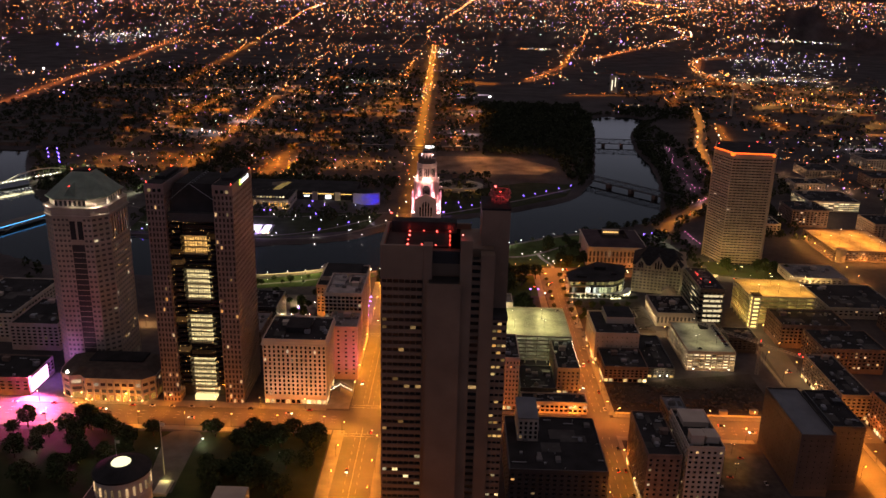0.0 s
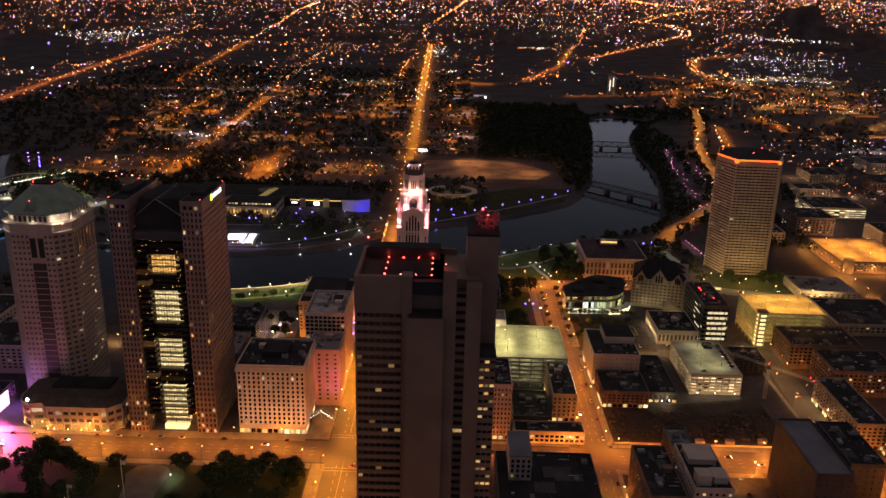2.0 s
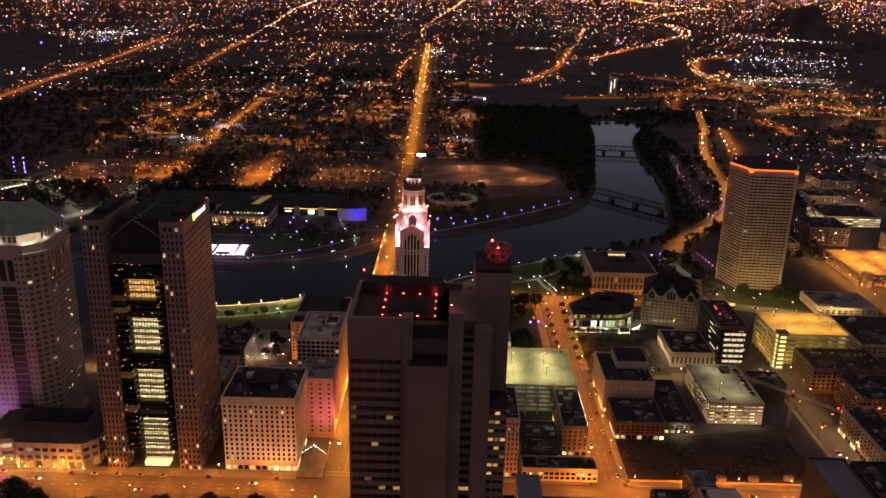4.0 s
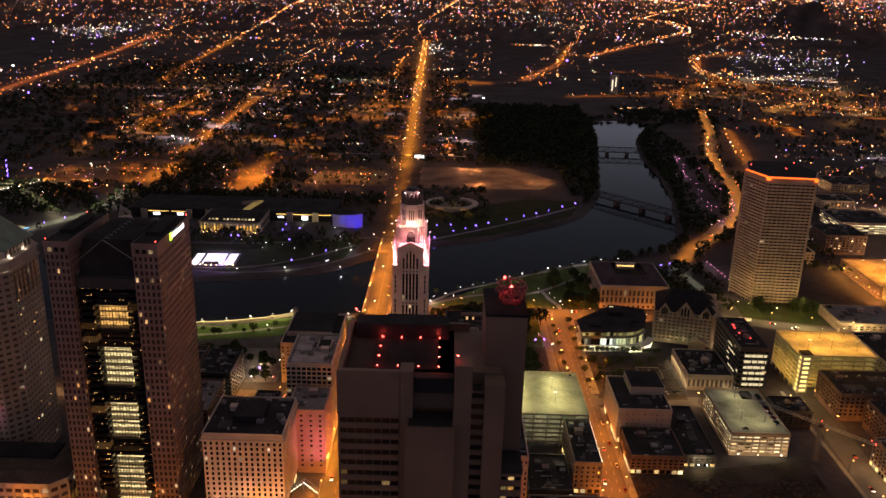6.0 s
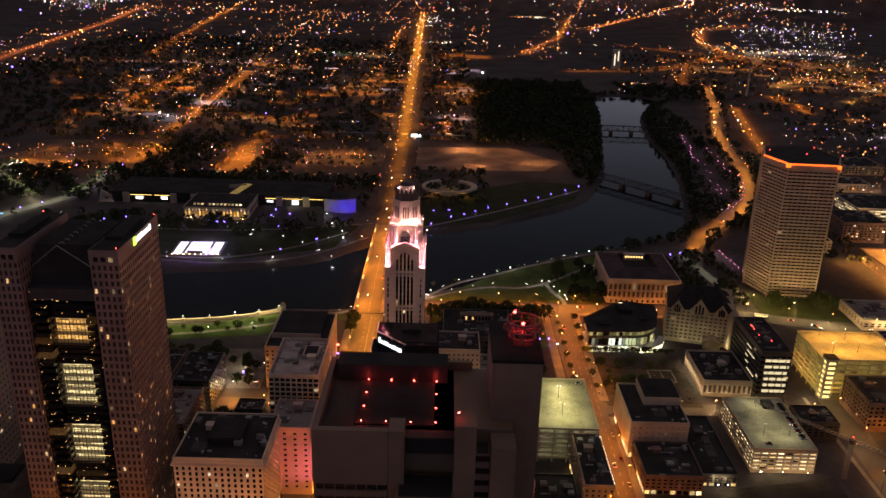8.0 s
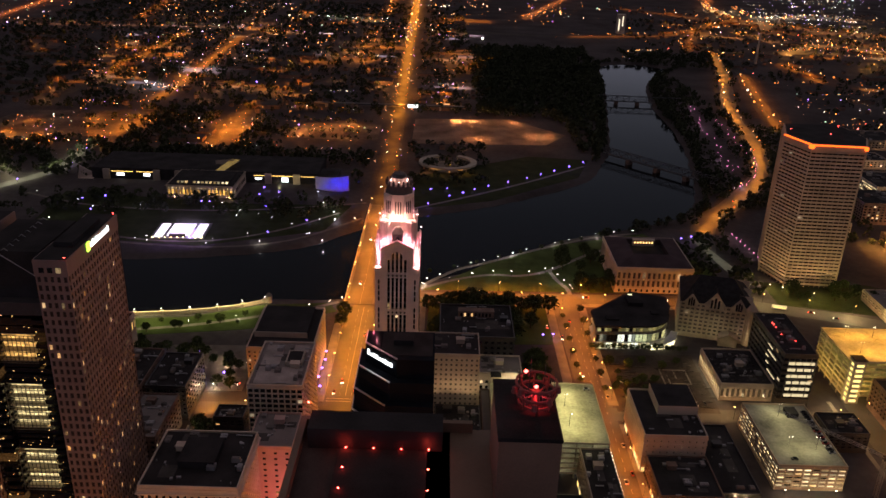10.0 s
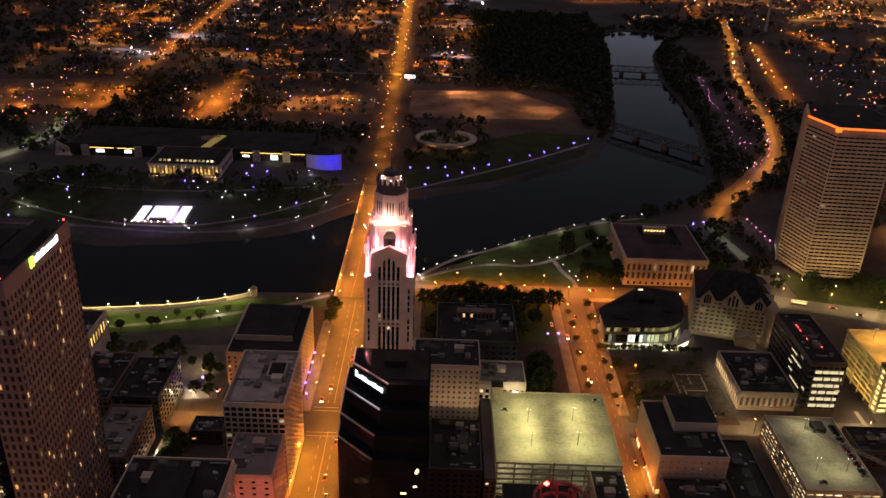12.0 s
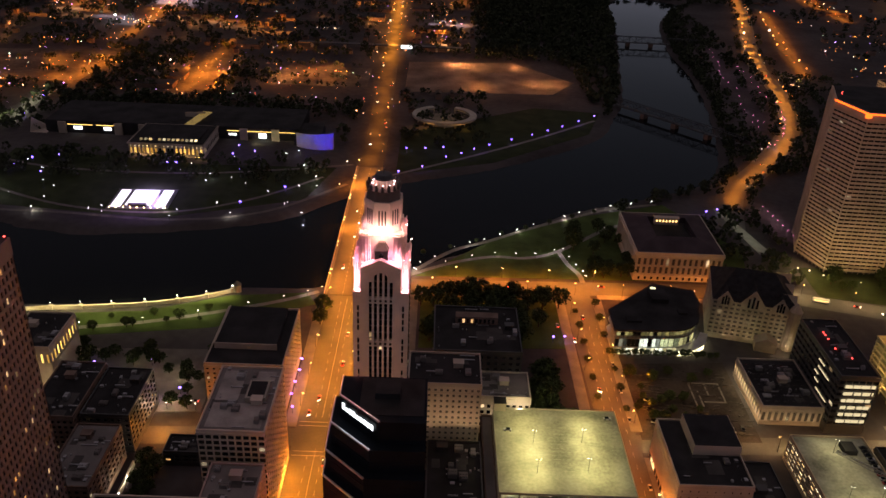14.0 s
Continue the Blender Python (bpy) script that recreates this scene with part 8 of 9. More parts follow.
far_trees("lot_trees", [(x + rng.uniform(-5, 5), y + rng.uniform(-3, 3), rng.uniform(6, 10)) for y in (1386, 1420, 1482) for x in range(-225, -95, 13)] + [(rng.choice((-352, -282)) + rng.uniform(-5, 5), 1310 + 11 * k, rng.uniform(7, 12)) for k in range(20)] + [(rng.uniform(-670, -450), rng.choice((1340, 1400, 1460, 1525)) + rng.uniform(-4, 4), rng.uniform(7, 12)) for _ in range(50)] + [(rng.uniform(-440, -95), rng.uniform(1256, 1312), rng.uniform(8, 13)) for _ in range(170)] + [(rng.uniform(-282, -226), rng.uniform(1315, 1500), rng.uniform(8, 12)) for _ in range(50)] + [(rng.uniform(-450, -355), rng.uniform(1315, 1540), rng.uniform(8, 13)) for _ in range(90)] + [(rng.uniform(-640, -450), rng.uniform(1180, 1320), rng.uniform(8, 13)) for _ in range(90)], "dark trees between the lots of the far bank", 18)
far_trees("park_trees", [(rng.uniform(-430, -110), rng.uniform(1060, 1118), rng.uniform(8, 14)) for _ in range(90)] + [(rng.uniform(232, 300), rng.uniform(905, 1035), rng.uniform(8, 14)) for _ in range(40)], "dark trees of the park lawns", 8)
rng = random.Random(6)
spots = [(rng.uniform(-1100, 60), 1180 + 1900 * rng.random() ** 1.3, rng.uniform(7, 14)) for _ in range(4200)] + [(rng.uniform(500, 1500), rng.uniform(1100, 2900), rng.uniform(7, 13)) for _ in range(1100)] + [(rng.uniform(-900, -420), rng.uniform(700, 1350), rng.uniform(8, 13)) for _ in range(320)]
bad = lambda x, y: (abs(x + 66 + 0.012 * (y - 1100)) < 24) or (-48 < x < 190 and 1375 < y < 1545) or (-352 < x < -92 and 1308 < y < 1532) or (-682 < x < -448 and 1328 < y < 1532) or (-430 < x < -108 and 1100 < y < 1265) or abs(x + 494) < 16 or (470 < x < 660 and y < 2300) or (500 < x < 620 and 1180 < y < 1265) or (x < -420 and 640 < y < 770)
spots = [p for p in on_land(spots, 5) if not bad(p[0], p[1])]
far_trees("town_trees", spots, "dark trees scattered through the low town", 4)

# ---- far town: low houses and thousands of lamps ----
def far_houses():
    rng = random.Random(9)
    spots = []
    for _ in range(1500):
        x, y = (rng.uniform(-1150, 60), rng.uniform(1280, 3300)) if rng.random() < 0.7 else (rng.uniform(560, 1600), rng.uniform(1500, 3300))
        spots.append((x, y))
    spots = [p for p in on_land(spots, 12) if not bad(p[0], p[1]) and not (60 < p[0] < 345)]
    g, r = Geo(), Geo()
    for x, y in spots:
        w, d, h = rng.uniform(5, 9), rng.uniform(6, 12), rng.uniform(4, 7)
        if rng.random() < 0.12:
            w, d = rng.uniform(14, 30), rng.uniform(14, 40)
            g.box(x - w, x + w, y - d / 2, y + d / 2, 0, h)
            r.box(x - w + 0.3, x + w - 0.3, y - d / 2 + 0.3, y + d / 2 - 0.3, h, h + 0.3)
            continue
        g.box(x - w / 2, x + w / 2, y - d / 2, y + d / 2, 0, h)
        k = len(r.v)
        r.v += [(x - w / 2 - 0.4, y - d / 2 - 0.4, h), (x + w / 2 + 0.4, y - d / 2 - 0.4, h), (x, y - d / 2 - 0.4, h + w * 0.4), (x - w / 2 - 0.4, y + d / 2 + 0.4, h), (x + w / 2 + 0.4, y + d / 2 + 0.4, h), (x, y + d / 2 + 0.4, h + w * 0.4)]
        r.f += [(k, k + 1, k + 2), (k + 3, k + 5, k + 4), (k, k + 2, k + 5, k + 3), (k + 1, k + 4, k + 5, k + 2), (k, k + 3, k + 4, k + 1)]
    stuff("distant_houses", g, M["brick"], "low houses and sheds of the flat town", "houses")
    stuff("distant_roofs", r, M["shingle"], "dark roofs of the low houses", "roofs")


far_houses()

STOPS = [(0, (1.0, 0.26, 0.04)), (0.3, (1.0, 0.36, 0.10)), (0.52, (1.0, 0.48, 0.26)), (0.68, (1.0, 0.66, 0.58)), (0.79, (0.72, 0.45, 1.0)), (0.86, (0.4, 0.22, 1.0)), (0.91, (1.0, 0.14, 0.10)), (0.96, (0.65, 1.0, 0.7))]
ROADSTOPS = [(0, (1.0, 0.27, 0.05)), (0.5, (1.0, 0.42, 0.13)), (0.8, (1.0, 0.68, 0.38)), (0.9, (1.0, 0.2, 0.08)), (0.96, (1.0, 0.92, 0.8))]
G["town"] = glow_mixed("town_lamps", STOPS, 5.0)
G["roadlamps"] = glow_mixed("road_lamps", ROADSTOPS, 5.0)
G["mall"] = glow_mixed("mall_lamps", [(0, (1.0, 0.8, 0.5)), (0.35, (0.95, 0.95, 1.0)), (0.55, (0.55, 0.35, 1.0)), (0.75, (1.0, 0.5, 0.2)), (0.9, (0.75, 1.0, 0.7))], 4.0)


def far_place(x, y):
    """A spot on the flat land, or, past its edge, on the rise that closes the view."""
    if y < 4600:
        return x, y, 6.0
    k = 4720.0 / y
    z = 312 * (1 - k)
    return x * k, 4655 + 0.62 * z + (25 if z > 20 else 0), z + 3


# dark land without lamps: woods, fields, rail yards (plan corners)
DARK = [
    [(-2395, 4475), (-2130, 4585), (-1390, 2925), (-1500, 2800)], [(-1065, 1990), (-765, 2045), (-560, 1475), (-765, 1425)], [(780, 4550), (1300, 4945), (910, 3335), (595, 3325)],
    [(835, 2220), (1145, 2225), (970, 1880), (705, 1830)], [(3030, 6780), (3530, 6995), (1475, 2885), (1355, 2860)], [(300, 5955), (805, 6180), (270, 3140), (140, 3015)],
]
DARK += [
    [(-40, 1620), (420, 1620), (420, 1100), (-40, 1100)], [(300, 2120), (470, 2120), (420, 1600), (300, 1600)],
    [(960, 2870), (1010, 3620), (1290, 4130), (1850, 4230), (1300, 2760)], [(640, 3300), (700, 3900), (1000, 3900), (900, 3050)],
    [(40, 2660), (440, 2750), (350, 1605), (40, 1530)], [(5400, 14015), (9000, 21000), (2055, 4580), (1865, 4710)], [(-495, 1640), (-330, 1665), (-325, 1505), (-450, 1465)], [(-1600, 2700), (-1300, 2600), (-1100, 1500), (-1500, 1400)], [(480, 2300), (680, 2300), (560, 1100), (350, 1100)], [(-440, 1310), (-100, 1310), (-100, 1100), (-440, 1100)],
]


def in_dark(x, y):
    for q in DARK:
        if all((b[0] - a[0]) * (y - a[1]) - (b[1] - a[1]) * (x - a[0]) < 0 for a, b in zip(q, q[1:] + q[:1])):
            return True
    return False


FAR_ROADS = [
    ([(-65, 1120), (-72, 1520), (-92, 2600), (-128, 4500)], 24, 10, 1.3), ([(-128, 4500), (-193, 5585), (-190, 7000), (-60, 9500), (330, 19000)], 110, 14, 1.6), ([(-485, 1600), (-485, 1725), (-500, 2090), (-520, 2260), (-570, 3491)], 30, 8, 1), ([(-645, 1795), (-650, 2350), (-685, 2735)], 32, 7, 1),
    ([(-1160, 2060), (-1245, 2655), (-1355, 3525), (-1520, 4445), (-1750, 5900)], 42, 13, 1.0), ([(-850, 2545), (-985, 3555), (-1090, 4520), (-1375, 6810), (-1680, 9000), (-2010, 12355)], 48, 9, 1.1), ([(-1115, 2420), (-645, 2425), (-175, 2660)], 70, 8, 0.8),
]
FAR_ROADS += [
    ([(-585, 3460), (-590, 3855), (-600, 4525)], 36, 6, 1), ([(-175, 2800), (-190, 3235), (-190, 3570), (-135, 3585)], 30, 5, 1), ([(-10, 2855), (135, 2890)], 12, 4, 1.1), ([(-10, 2640), (115, 2635)], 24, 4, 0.8), ([(240, 2860), (360, 3085)], 9, 14, 1.2), ([(360, 3085), (435, 3465), (595, 4300), (995, 6495)], 42, 7, 1.1),
    ([(605, 3825), (965, 4575), (1295, 5330), (1600, 5910)], 20, 20, 1.2), ([(1600, 5910), (1760, 6500), (1825, 6885), (1865, 7550), (1725, 8010)], 24, 34, 1.3),
]
FAR_ROADS += [
    ([(1725, 8010), (2315, 9725), (3310, 11950)], 40, 50, 1.3), ([(3310, 11950), (4000, 13500), (3900, 17000), (4300, 21000)], 70, 60, 1.3), ([(1434, 4224), (1294, 4135), (1134, 3959), (1011, 3625), (955, 3341), (938, 3008)], 20, 11, 1.35), ([(938, 3008), (1028, 2861), (1176, 2761), (1325, 2678)], 26, 11, 1.2), ([(296, 2457), (447, 2521), (691, 2623), (978, 2524), (1181, 2392)], 44, 9, 0.9), ([(858, 2334), (1012, 2490), (1052, 2369), (1131, 2293)], 18, 8, 1.2), ([(1060, 3375), (1020, 3070), (1110, 3040), (1270, 3180), (1360, 3145)], 13, 9, 1.2),
    ([(335, 2495), (605, 2570), (760, 2770), (915, 2930), (1185, 2830), (1245, 2670)], 52, 11, 0.9), ([(880, 2935), (1105, 2765), (1220, 2380)], 42, 10, 0.9), ([(620, 3225), (765, 3200), (900, 2925)], 42, 10, 0.9), ([(605, 2315), (630, 2500), (725, 2705)], 40, 8, 0.9),
]
FAR_ROADS += [
    ([(840, 2325), (965, 2400), (1005, 2340)], 12, 8, 1.1), ([(780, 2165), (790, 2065), (785, 1945)], 24, 10, 0.9), ([(294, 1090), (346, 1157), (424, 1285), (466, 1431), (492, 1616), (590, 1978), (655, 2280)], 24, 11, 1.5), ([(545, 1540), (560, 1680), (635, 2000)], 22, 7, 1.5), ([(655, 2280), (720, 2180), (830, 1980), (900, 1760)], 24, 8, 1.4), ([(640, 1700), (700, 1600), (780, 1420)], 26, 10, 1.2), ([(500, 1300), (620, 1330), (760, 1330)], 24, 8, 1.2), ([(-320, 1340), (-320, 1590)], 22, 10, 0.9),
    ([(-600, 1350), (-445, 1420)], 12, 34, 0.9), ([(-215, 1430), (-100, 1430)], 24, 20, 1.0), ([(-585, 1290), (-640, 1400)], 20, 16, 0.8),
]
# side streets of the town, running north-south, and the far cross roads
for y0, x0, x1, st in ((1760, -640, -110, 60), (1930, -620, -110, 55), (2045, -300, -110, 30), (2230, -620, -100, 50), (2330, -60, 60, 30), (2900, -560, -150, 44), (3250, -900, -160, 40), (3800, -1000, -150, 36), (4300, -1500, -130, 34), (5500, -975, -425, 22), (6650, -15, 1140, 34), (7500, -70, 435, 22)):
    FAR_ROADS.append(([(x0, y0), (x1, y0 + 40)], st, 5, 0.9))
for y0, x0, x1, st in ((7430, 2185, 3030, 50), (7230, -3900, -3500, 26), (4320, 310, 515, 14), (2252, 440, 530, 7), (9500, -3500, 3500, 60), (13000, -5000, 4500, 80), (18000, -7000, 6500, 110), (24000, -9000, 9000, 160)):
    FAR_ROADS.append(([(x0, y0), (x1, y0 + 40)], st, 8, 1.0))


def far_lamps():
    town, road, mall = Geo(), Geo(), Geo()
    rng = random.Random(21)

    def dot(g, x, y, size=1.0):
        p = far_place(x, y)
        d = math.hypot(p[0], p[1] - 150)
        g.gem(p[0], p[1], p[2], (0.05 + d * 0.00034 * min(1.0, 0.78 + 700 / d)) * size * min(2.4, math.exp(rng.gauss(0.0, 0.42))))

    # street by street through the flat town
    n = 0
    while n < 11500:
        y = 1250 * (26.0 ** rng.random())
        half = 0.6 * y + 250
        x = rng.uniform(-half, half)
        if rng.random() < 0.3:
            x = round(x / 95) * 95 + rng.gauss(0, 9)
        elif rng.random() < 0.5:
            y = round(y / 120) * 120 + rng.gauss(0, 5)
        if in_dark(x, y) or (x < -700 and y < 1900) or (y < 2200 and river_depth(np.array([x]), np.array([y]))[0] < 6):
            continue
        if noise.noise((x / 380, y / 650, 0)) < 0.02 and rng.random() < 0.8:
            continue
        n += 1
        dot(town, x, y)
    for pts, step, jit, size in FAR_ROADS:
        for a, b in zip(pts, pts[1:]):
            a, b = Vector(a), Vector(b)
            m = max(1, int((b - a).length / step))
            s = (b - a).normalized()
            s = Vector((-s.y, s.x))
            for k in range(m):
                p = a + (b - a) * ((k + rng.uniform(-0.3, 0.3)) / m) + s * rng.choice((-1, 1)) * jit * rng.uniform(0.6, 1.15)
                dot(road, p.x, p.y, size)
    for cx, cy, sx, sy, m in ((-1930, 4750, 210, 330, 210), (-1720, 4250, 120, 250, 50), (1480, 3900, 230, 420, 150), (1230, 3110, 200, 70, 60), (2100, 5700, 260, 260, 90), (2350, 5600, 90, 120, 30), (-80, 4000, 60, 300, 60), (-260, 2710, 110, 30, 36), (-600, 2480, 120, 30, 14),
                              (420, 4330, 70, 60, 30), (800, 6500, 700, 1500, 120), (-500, 9000, 1600, 2500, 130), (720, 1250, 90, 120, 60), (900, 1700, 160, 200, 60), (-510, 1690, 50, 8, 24), (-180, 1690, 30, 6, 12), (-20, 3080, 50, 60, 30)):
        for _ in range(m):
            dot(mall, rng.gauss(cx, sx * 0.6), rng.gauss(cy, sy * 0.6), 1.0)
    # lamp rows over the car parks of the mall, inside the freeway's bend
    for _ in range(330):
        u, v = rng.random(), rng.random() ** 1.3
        x = (980 + 310 * u) * (1 - v) + (1290 + 520 * u) * v
        y = 2960 - 100 * u + (round(v * 9) / 9) * (1100 + 160 * u)
        dot(mall, x, y + rng.gauss(0, 8), 0.85)
    for k, (x, y) in enumerate(((-1880, 3900), (-1715, 4200), (-540, 1720), (-1425, 2835), (-1080, 2240), (95, 2375), (-345, 1745), (1000, 5200), (480, 3550))):
        b = bulbs("flood_mast_lamp", [far_place(x, y)], (1.5 if y < 2000 else 0.0011 * y), G["white" if k in (2, 3, 5) else "violet"])[0]
        tagged(b, "bright flood lamp over the dark town", "flood lamp", "far flood lamps")
    stuff("town_lamp_field", town, G["town"], "thousands of house and street lamps of the far town", "distant lamps")
    stuff("road_lamp_rows", road, G["roadlamps"], "rows of orange lamps along the far roads", "distant lamps")
    stuff("mall_lamp_field", mall, G["mall"], "clusters of white and violet lamps", "distant lamps")


far_lamps()


# ---- the science museum and the light stage on the far bank ----
def museum():
    e = thing("science_museum", -270, 1180, 0, "long low museum with lit classical centre and blue screen", "museum")
    g = Geo()
    g.box(-150, 122, 0, 70, 0, 13)
    part("hall", g, M["roof"], e)
    g = Geo()
    g.box(-149, 121, 1, 69, 13, 13.4)
    part("roof", g, M["roof"], e)
    for x in (-132, -72, -46, 62, 96):
        g = Geo()
        g.box(x - 4, x + 4, -2.5, 0.1, 0, 12.4)
        part("pier", g, M["greystone"], e)
    # classical centre: base, tall golden windows, a row of small ones, an attic of lit roof lights
    g = Geo()
    g.box(-41, 35, -59, -1, 0, 14.2)
    g.box(-42, 36, -60, -0.5, 13.2, 14.2)
    centre = part("centre_wall", g, M["greystone"], e)
    for k in range(18):
        x = -38.5 + 4.15 * k
        mid = 7 <= k <= 10
        g = Geo()
        g.box(x - (0.95 if not mid else 1.3), x + (0.95 if not mid else 1.3), -59.3, -58.9, 3.6, 9.2)
        part("tall_window", g, W["gold" if not mid else "wing"], centre)
        g = Geo()
        g.box(x - 0.5, x + 0.5, -59.3, -58.9, 10.6, 11.6)
        part("small_window", g, W["lit"], centre)
    for k in range(9):
        g = Geo()
        g.box(35.0, 35.3, -55 + 5.8 * k, -53 + 5.8 * k, 4.6, 8.6)
        part("tall_window", g, W["sparse"], centre)
    g = Geo()
    g.box(-40, 34, -58, -2, 14.2, 14.5)
    g.box(-32, 28, -50, -12, 14.5, 16.4)
    part("centre_roof", g, M["roof"], e)
    for k in range(13):
        x = -30 + 4.6 * k
        g = Geo()
        g.poly([(x - 1.3, -52.2, 14.7), (x + 1.3, -52.2, 14.7), (x + 1.5, -50.1, 16.6), (x - 1.1, -50.1, 16.6)])
        g.poly([(x + 1.5, -50.1, 16.6), (x + 1.5, -50.0, 14.6), (x - 1.1, -50.0, 14.6), (x - 1.1, -50.1, 16.6)])
        part("roof_light", g, W["lit"], centre)
    bulbs("entrance_lamp", [(x, -61.5, 1.6) for x in (-36, -32, -20, -17, 12, 15, 27, 30)], 0.55, G["sodium"], e)
    for x0, x1, z0, z1 in ((-120, -111, 4, 7.5), (-88, -80, 4, 7.5), (46, 54, 4.5, 6.5), (78, 86, 2, 7.5)):
        g = Geo()
        g.box(x0, x1, -0.6, -0.1, z0, z1)
        part("lit_panel", g, G["sign"], e, "bright white window panel")
    for x0, x1 in ((-127, -100), (-96, -68), (44, 60), (66, 92), (100, 118)):
        g = Geo()
        g.box(x0, x1, -0.4, -0.05, 9.0, 9.6)
        part("light_line", g, G["gold"], e, "thin warm light line")
    # folded glass ridge, lit amber from inside, and a grey roof slab behind
    g = Geo()
    g.v += [(-2, 2, 13.4), (9, 2, 13.4), (22, 30, 19), (11, 32, 19)]
    g.f += [(0, 1, 2, 3)]
    part("glass_ridge", g, W["ridge"], e, "amber-lit sloping glass roof")
    g = Geo()
    g.v += [(-8, 28, 18), (14, 26, 20.5), (18, 44, 13.4), (-8, 44, 13.4), (-8, 28, 13.4), (14, 26, 13.4)]
    g.f += [(0, 1, 2, 3), (4, 5, 1, 0), (1, 5, 2), (0, 3, 4)]
    part("tilted_roof", g, M["greystone"], e)
    # curved screen wall, rising to its free end
    g = Geo()
    n = 16
    for k in range(n):
        u, v = k / n, (k + 1) / n
        (xa, ya, za), (xb, yb, zb) = [(121 + 40 * q, -23 + 22 * (q - 0.62) ** 2, 15 + 3.2 * q) for q in (u, v)]
        g.poly([(xa, ya, 0), (xb, yb, 0), (xb, yb, zb), (xa, ya, za)])
        g.poly([(xa, ya + 1.2, za), (xa, ya, za), (xb, yb, zb), (xb, yb + 1.2, zb)])
        g.poly([(xb, yb + 1.2, 0), (xa, ya + 1.2, 0), (xa, ya + 1.2, za), (xb, yb + 1.2, zb)])
    part("blue_screen_wall", g, M["concrete"], e, "curved pale wall floodlit deep blue")
    g = Geo()
    g.box(118, 146, -12, 30, 0, 11)
    part("drum_hall", g, M["roof"], e)
    g = Geo()
    g.v += [(-166, -4, 0), (-148, -4, 0), (-148, 12, 0), (-162, -4, 17), (-150, 6, 3)]
    g.f += [(0, 1, 4, 3), (0, 3, 2), (3, 4, 2), (1, 2, 4)]
    part("corner_wedge", g, M["terracotta"], e)


W["gold"] = windows("gold_windows", 1.0, warm=(1.0, 0.46, 0.07), cool=(1.0, 0.56, 0.14), strength=0.9)
W["gold_i"] = windows("gold_windows_joined", 0.95, warm=(1.0, 0.55, 0.1), cool=(1.0, 0.75, 0.3), strength=1.2, island=True)
JOINED["gold"] = "gold_i"
W["ridge"] = windows("amber_ridge_glass", 1.0, warm=(1.0, 0.6, 0.12), cool=(1.0, 0.68, 0.2), strength=0.22)
G["gold"] = glow("gold_line", (1.0, 0.6, 0.15), 1.2)
museum()
for x, p in ((-116, 34000), (-126, 22000), (-138, 6000)):
    spot_light((x, 1138, 1.5), (x + 1, 1153, 9), p * 0.75, (0.006, 0.014, 1.0), 76, 0.5)
for x in (-298, -285, -252, -238):
    point_light(x, 1115, 2.5, 420, (1.0, 0.55, 0.2), 0.4)
spot_light((-195, 1160, 3), (-180, 1180, 6), 9000, (1.0, 0.85, 0.4), 120, 1)


def light_stage():
    e = thing("light_stage", -263, 1018, 0, "low stage with three glowing white floor panels", "stage", rz=3)
    g = Geo()
    g.box(-27, 26, -22, 21, 0, 0.7)
    part("platform", g, M["darkstone"], e)
    for x0, x1, y0 in ((-24, -15.6, -18), (-12.0, 10.4, -15), (14.0, 23, -18)):
        n = 7
        for k in range(n):
            a, b = y0 + (18 - y0) * k / n, y0 + (18 - y0) * (k + 1) / n - 0.5
            p = Geo()
            p.box(x0, x1, a, b, 0.7, 1.3)
            part("light_panel", p, G["screen"], e, "glowing white floor panel")
    b = Geo()
    b.box(-9, 7, -18, -15.5, 0.7, 3.5)
    part("booth", b, M["iron"], e)
    bulbs("edge_lamp", [(-24 + 6 * k, -21, 1.6) for k in range(9)], 0.7, G["sodium"], e)


light_stage()
# unseen violet lights added for the halo on the ground round the stage
point_light(-262, 1036, 9, 26000, (0.5, 0.3, 1.0), 6)
point_light(-266, 1000, 9, 9000, (0.6, 0.35, 1.0), 4)


def pavilion():
    e = thing("round_pavilion", 8, 1270, 0, "oval open pavilion with pale ring roof", "pavilion")
    g = Geo()
    n = 32
    g.hoop(0, 0, 5, 26, 33, 2.5, n, 10, n + 6, 1.15)
    part("ring_roof", g, M["concrete"], e)
    for k in range(0, n, 2):
        c = Geo()
        a = 2 * math.pi * k / n
        c.ring(29 * math.cos(a) * 1.15, 29 * math.sin(a), 0, 5, 0.5, 6)
        part("column", c, M["concrete"], e)
    f = Geo()
    f.ring(0, 0, 0, 0.4, 26, 24)
    part("floor", f, M["walkway"], e)


pavilion()
point_light(8, 1262, 4, 7000, AMBER, 1)
strip_light(-30, 1240, 40, 1240, 6, 3, 25, AMBER)


def rail_overpass():
    e = thing("rail_overpass", -75, 1590, 0, "dark railway viaduct crossing the avenue", "bridge")
    d = Geo()
    d.box(-140, 110, -5, 5, 6, 7.5)
    part("deck", d, M["iron"], e)
    for x in (-120, -70, -22, 22, 70):
        p = Geo()
        p.box(x - 1.5, x + 1.5, -4, 4, 0, 6)
        part("pier", p, M["limestone"], e)
    s = thing("billboard", -50, 1580, 0, "bright white roadside billboard on a post", "billboard")
    b = Geo()
    b.box(-9, 9, -0.4, 0.4, 5, 10)
    part("panel", b, G["sign"], s, "glowing white panel")
    q = Geo()
    q.ring(0, 0, 0, 5, 0.6, 8)
    part("post", q, M["iron"], s)


rail_overpass()


